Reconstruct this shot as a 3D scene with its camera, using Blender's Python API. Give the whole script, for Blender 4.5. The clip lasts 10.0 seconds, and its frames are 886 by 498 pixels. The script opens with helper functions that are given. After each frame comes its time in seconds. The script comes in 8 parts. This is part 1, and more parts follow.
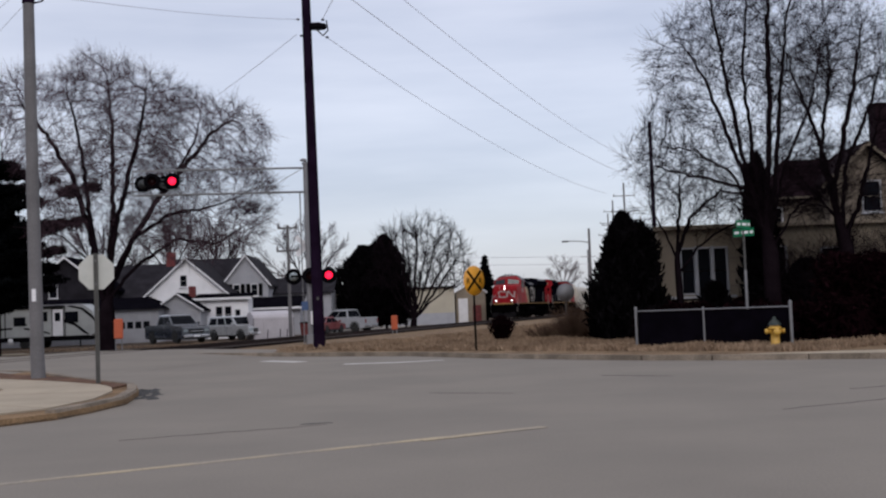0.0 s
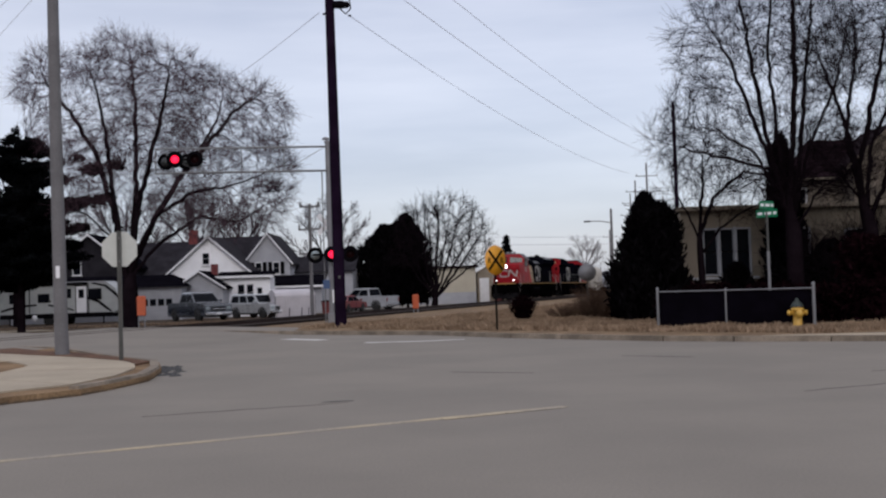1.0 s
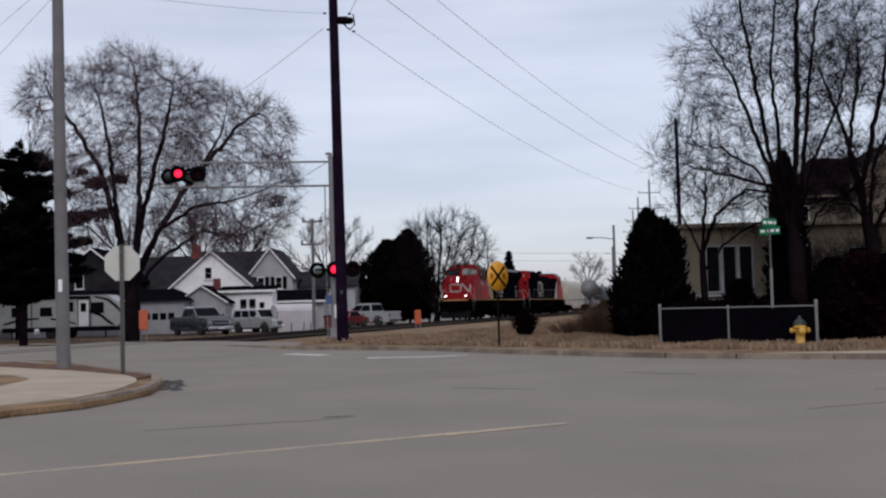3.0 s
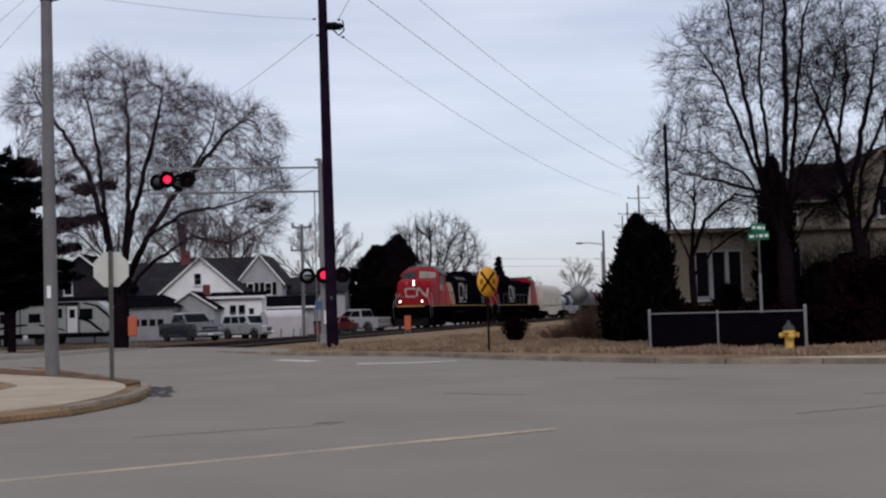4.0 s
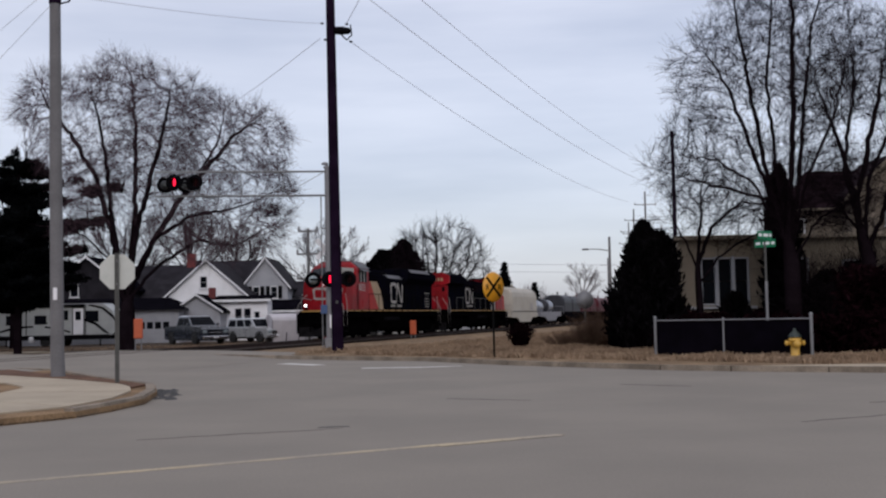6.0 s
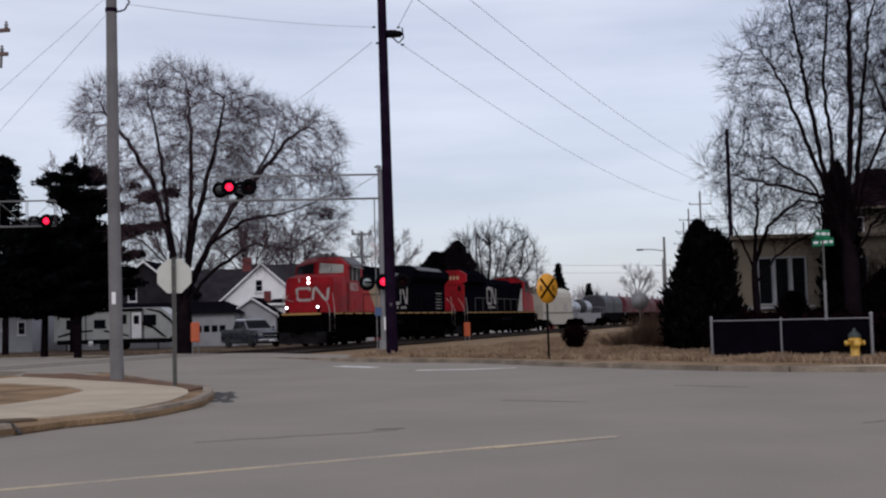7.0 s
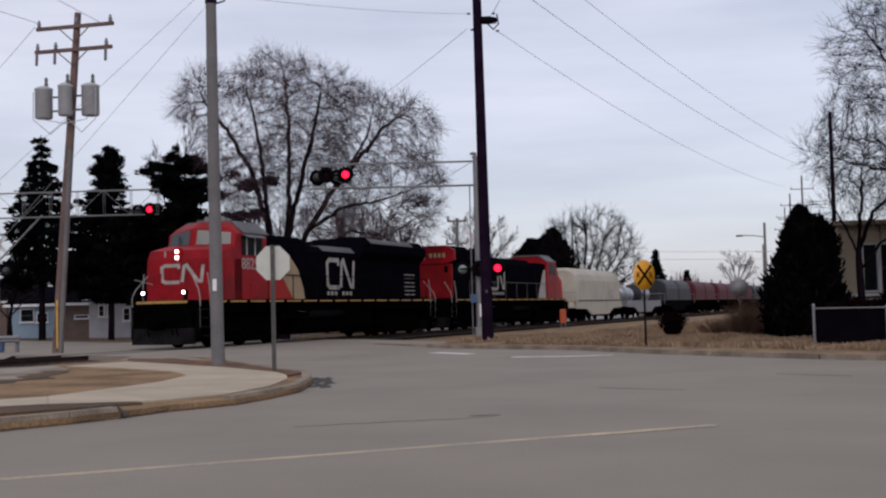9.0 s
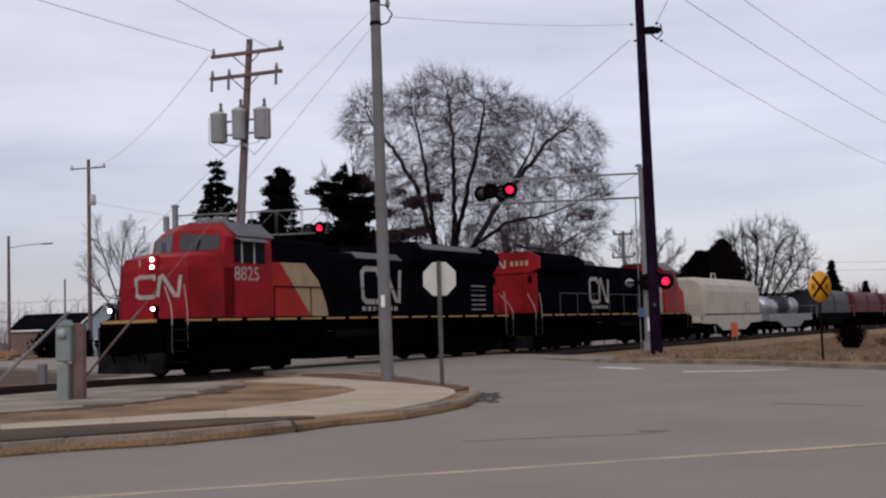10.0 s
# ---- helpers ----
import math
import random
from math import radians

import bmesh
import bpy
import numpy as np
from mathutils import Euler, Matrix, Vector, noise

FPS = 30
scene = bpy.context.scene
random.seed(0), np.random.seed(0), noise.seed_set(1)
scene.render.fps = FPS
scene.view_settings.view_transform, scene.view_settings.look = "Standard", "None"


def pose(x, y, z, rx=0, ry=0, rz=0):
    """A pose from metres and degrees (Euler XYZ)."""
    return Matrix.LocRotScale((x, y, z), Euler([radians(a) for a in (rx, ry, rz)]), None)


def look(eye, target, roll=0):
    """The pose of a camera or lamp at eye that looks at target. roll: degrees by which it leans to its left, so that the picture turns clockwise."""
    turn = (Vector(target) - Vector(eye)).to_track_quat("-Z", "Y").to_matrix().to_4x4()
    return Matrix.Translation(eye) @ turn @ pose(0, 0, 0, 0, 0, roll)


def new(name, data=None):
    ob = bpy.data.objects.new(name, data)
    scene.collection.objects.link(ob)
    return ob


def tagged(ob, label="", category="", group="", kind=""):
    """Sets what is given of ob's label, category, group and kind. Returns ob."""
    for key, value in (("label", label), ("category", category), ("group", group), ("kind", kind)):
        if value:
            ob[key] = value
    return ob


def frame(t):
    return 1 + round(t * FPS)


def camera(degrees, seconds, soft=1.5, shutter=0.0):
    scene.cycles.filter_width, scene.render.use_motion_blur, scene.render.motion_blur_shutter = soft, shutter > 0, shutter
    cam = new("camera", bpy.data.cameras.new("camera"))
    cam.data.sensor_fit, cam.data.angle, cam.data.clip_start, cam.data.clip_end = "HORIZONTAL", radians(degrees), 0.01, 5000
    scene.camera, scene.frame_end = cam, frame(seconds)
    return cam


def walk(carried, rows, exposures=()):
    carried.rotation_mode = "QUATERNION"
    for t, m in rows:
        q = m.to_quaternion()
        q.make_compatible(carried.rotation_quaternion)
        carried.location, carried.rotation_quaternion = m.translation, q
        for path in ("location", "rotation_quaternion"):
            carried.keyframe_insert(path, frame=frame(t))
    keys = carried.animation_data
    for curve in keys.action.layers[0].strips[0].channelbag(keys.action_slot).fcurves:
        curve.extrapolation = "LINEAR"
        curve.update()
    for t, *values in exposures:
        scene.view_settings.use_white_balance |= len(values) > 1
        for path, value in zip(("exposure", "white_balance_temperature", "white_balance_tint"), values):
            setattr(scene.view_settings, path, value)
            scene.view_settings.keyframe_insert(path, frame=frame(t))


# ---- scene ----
import itertools
from math import sin, cos, pi, atan2, hypot

# camera: stands on one spot at the roadside and pans after the train
cam = camera(40.95, 10.0, soft=2.25)
EYE = (0.0, 0.0, 1.4)
# seconds, yaw to the left, pitch up, roll, in degrees
PAN = [
    (0, -0.642, 2.968, -2.202), (0.5, 0.154, 2.119, -1.670), (1, 0.432, 2.006, -1.829), (1.5, 0.371, 2.198, -1.601),
    (2, 0.074, 2.233, -1.393), (2.5, 0.201, 2.031, -1.329), (3, 0.531, 2.764, -1.515), (3.75, 0.150, 3.000, -1.560),
    (4.5, -0.069, 3.083, -1.705), (5, 0.018, 3.121, -1.667), (5.5, 0.091, 3.133, -1.546), (6.2, 0.500, 3.350, -0.950),
    (6.8, 1.646, 3.513, -0.800), (7, 2.889, 3.420, -1.515), (7.1, 3.620, 3.400, -1.640), (7.25, 3.930, 3.340, -1.850),
    (7.5, 4.507, 3.194, -2.162), (8, 4.682, 3.920, -2.225), (8.5, 6.250, 3.646, -1.905), (8.8, 6.870, 3.200, -1.600),
    (9, 7.516, 2.899, -1.409), (9.2, 8.250, 2.720, -1.480), (9.5, 10.186, 2.447, -1.636), (9.6, 10.700, 2.450, -1.700),
    (9.7, 11.450, 2.420, -1.800), (9.8, 11.950, 2.650, -1.900), (9.9, 13.100, 3.350, -2.000), (10, 15.473, 3.836, -1.801)]


def pan_pose(yaw, pitch, roll):
    y, p = radians(yaw), radians(pitch)
    return look(EYE, (EYE[0] - sin(y) * cos(p) * 50, EYE[1] + cos(y) * cos(p) * 50, EYE[2] + sin(p) * 50), roll)


walk(cam, [(t, pan_pose(a, b, c)) for t, a, b, c in PAN], exposures=[(0.0, 0.0, 6550, 15), (8.0, 0.0, 6550, 15), (9.0, 0.0, 6700, 17), (10.0, 0.0, 6850, 19)])

# ---- world and sun: a bright overcast sky ----
world = bpy.data.worlds.new("overcast_sky")
scene.world = world
world.use_nodes = True
wn, wl = world.node_tree.nodes, world.node_tree.links
wn.clear()
w_out, w_bg = wn.new("ShaderNodeOutputWorld"), wn.new("ShaderNodeBackground")
sky = wn.new("ShaderNodeTexSky")
sky.sky_type, sky.sun_disc, sky.sun_elevation, sky.sun_rotation = "NISHITA", False, radians(38), radians(200)
sky_dim = wn.new("ShaderNodeMix")
sky_dim.data_type = "RGBA"
coord, sep = wn.new("ShaderNodeTexCoord"), wn.new("ShaderNodeSeparateXYZ")
ramp = wn.new("ShaderNodeValToRGB")
ramp.color_ramp.elements[0].position, ramp.color_ramp.elements[0].color = 0.0, (0.45, 0.495, 0.60, 1)
ramp.color_ramp.elements[1].position, ramp.color_ramp.elements[1].color = 1.0, (1.02, 1.04, 1.10, 1)
mid = ramp.color_ramp.elements.new(0.2)
mid.color = (0.71, 0.745, 0.83, 1)
stretch = wn.new("ShaderNodeMapping")
stretch.inputs["Scale"].default_value = (1.0, 1.0, 6.5)
stretch.inputs["Rotation"].default_value = (0.03, -0.05, 0.3)
clouds = wn.new("ShaderNodeTexNoise")
clouds.inputs["Scale"].default_value, clouds.inputs["Detail"].default_value, clouds.inputs["Roughness"].default_value = 2.3, 5.0, 0.52
cl_ramp = wn.new("ShaderNodeValToRGB")
cl_ramp.color_ramp.elements[0].position, cl_ramp.color_ramp.elements[0].color = 0.32, (0.78, 0.80, 0.84, 1)
cl_ramp.color_ramp.elements[1].position, cl_ramp.color_ramp.elements[1].color = 0.66, (1.15, 1.145, 1.13, 1)
mul = wn.new("ShaderNodeMix")
mul.data_type, mul.blend_type = "RGBA", "MULTIPLY"
mul.inputs["Factor"].default_value = 1.0
wl.new(coord.outputs["Generated"], sep.inputs[0])
wl.new(sep.outputs["Z"], ramp.inputs[0])
wl.new(coord.outputs["Generated"], stretch.inputs[0])
wl.new(stretch.outputs[0], clouds.inputs["Vector"])
wl.new(clouds.outputs["Fac"], cl_ramp.inputs[0])
wl.new(ramp.outputs[0], mul.inputs["A"])
wl.new(cl_ramp.outputs[0], mul.inputs["B"])
sky_dim.inputs["Factor"].default_value = 0.05
wl.new(mul.outputs["Result"], sky_dim.inputs["A"])
wl.new(sky.outputs[0], sky_dim.inputs["B"])
wl.new(sky_dim.outputs["Result"], w_bg.inputs["Color"])
w_bg.inputs["Strength"].default_value = 0.80
wl.new(w_bg.outputs[0], w_out.inputs["Surface"])

sun_data = bpy.data.lights.new("sun", "SUN")
sun_data.energy, sun_data.angle, sun_data.color = 0.8, radians(30), (1.0, 0.96, 0.9)
sun = new("sun", sun_data)
sun.matrix_world = look((12, -40, 36), (0, 30, 0))

# ---- geometry helpers ----


class Geo:
    """Collects vertices and faces of one mesh."""

    def __init__(self):
        self.v, self.f, self.s = [], [], []

    def add(self, verts, faces, smooth=False):
        k = len(self.v)
        self.v.extend(verts)
        self.f.extend([tuple(i + k for i in q) for q in faces])
        self.s.extend([smooth] * len(faces))
        return self

    def box(self, x, y, z, sx, sy, sz, bev=0.0, rz=0.0):
        """A chamfered box about (x, y, z), turned by rz degrees."""
        hx, hy, hz = sx / 2, sy / 2, sz / 2
        c, s = cos(radians(rz)), sin(radians(rz))
        b = min(bev, 0.45 * min(sx, sy, sz))
        if b <= 0:
            pts = [(i * hx, j * hy, k * hz) for k in (-1, 1) for j in (-1, 1) for i in (-1, 1)]
            faces = [(0, 2, 3, 1), (4, 5, 7, 6), (0, 1, 5, 4), (2, 6, 7, 3), (0, 4, 6, 2), (1, 3, 7, 5)]
        else:
            rings = []
            for zz, inset in ((-hz, b), (-hz + b, 0), (hz - b, 0), (hz, b)):
                ax, ay = hx - inset, hy - inset
                rings.append([(ax - b, -ay, zz), (ax, -ay + b, zz), (ax, ay - b, zz), (ax - b, ay, zz),
                              (-ax + b, ay, zz), (-ax, ay - b, zz), (-ax, -ay + b, zz), (-ax + b, -ay, zz)])
            pts = [p for r in rings for p in r]
            faces = [tuple(range(7, -1, -1)), tuple(range(24, 32))]
            for r in range(3):
                for i in range(8):
                    j = (i + 1) % 8
                    faces.append((r * 8 + i, r * 8 + j, r * 8 + 8 + j, r * 8 + 8 + i))
        return self.add([(x + c * px - s * py, y + s * px + c * py, z + pz) for px, py, pz in pts], faces)

    def slab(self, poly, z0, z1):
        """A flat outline (counter-clockwise) raised from z0 to z1."""
        n = len(poly)
        pts = [(px, py, z0) for px, py in poly] + [(px, py, z1) for px, py in poly]
        faces = [tuple(range(n - 1, -1, -1)), tuple(range(n, 2 * n))]
        faces += [(i, (i + 1) % n, n + (i + 1) % n, n + i) for i in range(n)]
        return self.add(pts, faces)

    def prism(self, outline, a, b, axis="y"):
        """An outline in (x, z) drawn along y from a to b; or in (y, z) along x."""
        n = len(outline)
        put = (lambda u, w, k: (u, k, w)) if axis == "y" else (lambda u, w, k: (k, u, w))
        pts = [put(u, w, a) for u, w in outline] + [put(u, w, b) for u, w in outline]
        faces = [tuple(range(n)), tuple(range(2 * n - 1, n - 1, -1))]
        faces += [((i + 1) % n, i, n + i, n + (i + 1) % n) for i in range(n)]
        if axis != "y":
            faces = [q[::-1] for q in faces]
        return self.add(pts, faces)

    def tube(self, points, radii, n=6, caps=True):
        """A round bar along points, with a radius for each."""
        if not isinstance(radii, (list, tuple)):
            radii = [radii] * len(points)
        P = [Vector(p) for p in points]
        k, rings = len(P), []
        for i in range(k):
            d = (P[min(i + 1, k - 1)] - P[max(i - 1, 0)])
            d = d.normalized() if d.length > 1e-9 else Vector((0, 0, 1))
            if i == 0:
                a = d.cross(Vector((0, 0, 1)) if abs(d.z) < 0.9 else Vector((1, 0, 0))).normalized()
            else:
                a = a - d * a.dot(d)
                a = a.normalized() if a.length > 1e-6 else d.orthogonal().normalized()
            b = d.cross(a)
            rings += [tuple(P[i] + (a * cos(2 * pi * j / n) + b * sin(2 * pi * j / n)) * radii[i]) for j in range(n)]
        faces = [(i * n + j, i * n + (j + 1) % n, (i + 1) * n + (j + 1) % n, (i + 1) * n + j) for i in range(k - 1) for j in range(n)]
        self.add(rings, faces, n > 4)
        if caps:
            self.add(rings[:n], [tuple(range(n - 1, -1, -1))])
            self.add(rings[-n:], [tuple(range(n))])
        return self

    def lathe(self, profile, x=0, y=0, z=0, n=16, axis="z"):
        """A profile of (radius, height) turned about an axis through (x, y, z)."""
        pts = []
        for r, h in profile:
            for j in range(n):
                a, b = r * cos(2 * pi * j / n), r * sin(2 * pi * j / n)
                pts.append({"z": (x + a, y + b, z + h), "x": (x + h, y + a, z + b), "y": (x + b, y + h, z + a)}[axis])
        k = len(profile)
        faces = [(i * n + j, i * n + (j + 1) % n, (i + 1) * n + (j + 1) % n, (i + 1) * n + j) for i in range(k - 1) for j in range(n)]
        self.add(pts, faces, True)
        self.add(pts[:n], [tuple(range(n - 1, -1, -1))])
        self.add(pts[-n:], [tuple(range(n))])
        return self

    def rim(self, x, y0, y1, z, w, h, t):
        """A rectangular frame of bar width t that faces along y."""
        def loop(a, b, y):
            return [(x - a, y, z - b), (x + a, y, z - b), (x + a, y, z + b), (x - a, y, z + b)]
        pts = loop(w / 2, h / 2, y0) + loop(w / 2 - t, h / 2 - t, y0) + loop(w / 2, h / 2, y1) + loop(w / 2 - t, h / 2 - t, y1)
        faces = []
        for i in range(4):
            j = (i + 1) % 4
            faces += [(i, j, 4 + j, 4 + i), (8 + j, 8 + i, 12 + i, 12 + j), (j, i, 8 + i, 8 + j), (4 + i, 4 + j, 12 + j, 12 + i)]
        return self.add(pts, faces)

    def quads(self, centres, us, vs):
        """Many small leaf-like quads, from arrays of centres and half axes."""
        k = len(self.v)
        pts = np.stack([centres - us, centres - vs * 0.6, centres + us, centres + vs * 0.6], 1).reshape(-1, 3)
        self.v.extend(map(tuple, pts.tolist()))
        self.f.extend([(k + 4 * i, k + 4 * i + 1, k + 4 * i + 2, k + 4 * i + 3) for i in range(len(centres))])
        self.s.extend([False] * len(centres))
        return self

    def mesh(self, name):
        me = bpy.data.meshes.new(name)
        me.from_pydata(self.v, [], self.f)
        me.polygons.foreach_set("use_smooth", self.s)
        me.update()
        return me


def part(name, geo, material, parent, label="", at=None):
    """One mesh object under a thing or a part."""
    ob = new(name, geo if isinstance(geo, bpy.types.Mesh) else geo.mesh(name))
    if material and not ob.data.materials:
        ob.data.materials.append(material)
    ob.parent = parent
    if at is not None:
        ob.matrix_basis = at
    return tagged(ob, label)


def thing(name, geo=None, material=None, at=None, label="", category="", group="", kind=""):
    """A top-level thing: one mesh, or an Empty that carries parts."""
    if geo is None:
        ob = new(name)
        ob.empty_display_size = 0.3
    else:
        ob = new(name, geo if isinstance(geo, bpy.types.Mesh) else geo.mesh(name))
        if not ob.data.materials:
            ob.data.materials.append(material)
    if at is not None:
        ob.matrix_basis = at
    return tagged(ob, label, category, group, kind)


# ---- materials ----


def paint(name, base, rough=0.6, metal=0.0, var=0.25, scale=3.0, fine=40.0, bump=0.0, spec=0.5, second=None, coat=0.0, island=0.0, obj=0.0):
    """A surface with large stains and fine grain; base and second are blended by the large noise."""
    m = bpy.data.materials.new(name)
    m.use_nodes = True
    nt = m.node_tree
    n, l = nt.nodes, nt.links
    bsdf = n["Principled BSDF"]
    bsdf.inputs["Roughness"].default_value, bsdf.inputs["Metallic"].default_value = rough, metal
    bsdf.inputs["Specular IOR Level"].default_value = spec
    bsdf.inputs["Coat Weight"].default_value = coat
    tc = n.new("ShaderNodeTexCoord")
    big, small = n.new("ShaderNodeTexNoise"), n.new("ShaderNodeTexNoise")
    big.inputs["Scale"].default_value, big.inputs["Detail"].default_value = scale, 5
    small.inputs["Scale"].default_value, small.inputs["Detail"].default_value = fine, 3
    l.new(tc.outputs["Object"], big.inputs["Vector"])
    l.new(tc.outputs["Object"], small.inputs["Vector"])
    r1 = n.new("ShaderNodeValToRGB")
    lo = second if second else tuple(c * (1 - var) for c in base)
    r1.color_ramp.elements[0].position, r1.color_ramp.elements[0].color = 0.36, (*lo, 1)
    r1.color_ramp.elements[1].position, r1.color_ramp.elements[1].color = 0.62, (*base, 1)
    l.new(big.outputs["Fac"], r1.inputs[0])
    r2 = n.new("ShaderNodeMapRange")
    r2.inputs["From Min"].default_value, r2.inputs["From Max"].default_value = 0.3, 0.7
    r2.inputs["To Min"].default_value, r2.inputs["To Max"].default_value = 1 - var * 0.6, 1 + var * 0.5
    l.new(small.outputs["Fac"], r2.inputs["Value"])
    mx = n.new("ShaderNodeVectorMath")
    mx.operation = "SCALE"
    l.new(r1.outputs[0], mx.inputs[0])
    l.new(r2.outputs[0], mx.inputs["Scale"])
    out = mx.outputs[0]
    for amount, node, sock in ((island, "ShaderNodeNewGeometry", "Random Per Island"), (obj, "ShaderNodeObjectInfo", "Random")):
        if amount:
            src, rng, sc = n.new(node), n.new("ShaderNodeMapRange"), n.new("ShaderNodeVectorMath")
            rng.inputs["To Min"].default_value, rng.inputs["To Max"].default_value = 1 - amount, 1 + amount
            l.new(src.outputs[sock], rng.inputs["Value"])
            sc.operation = "SCALE"
            l.new(out, sc.inputs[0])
            l.new(rng.outputs[0], sc.inputs["Scale"])
            out = sc.outputs[0]
    l.new(out, bsdf.inputs["Base Color"])
    rr = n.new("ShaderNodeMapRange")
    rr.inputs["To Min"].default_value, rr.inputs["To Max"].default_value = max(0.03, rough - 0.1), min(1, rough + 0.1)
    l.new(big.outputs["Fac"], rr.inputs["Value"])
    l.new(rr.outputs[0], bsdf.inputs["Roughness"])
    if bump:
        bp = n.new("ShaderNodeBump")
        bp.inputs["Strength"].default_value, bp.inputs["Distance"].default_value = min(1, bump), 0.02
        l.new(small.outputs["Fac"], bp.inputs["Height"])
        l.new(bp.outputs[0], bsdf.inputs["Normal"])
    return m


def glow(name, colour, strength, tint=(0.5, 0.5, 0.5)):
    m = paint(name, tint, 0.2, var=0.05)
    b = m.node_tree.nodes["Principled BSDF"]
    b.inputs["Emission Color"].default_value, b.inputs["Emission Strength"].default_value = (*colour, 1), strength
    return m


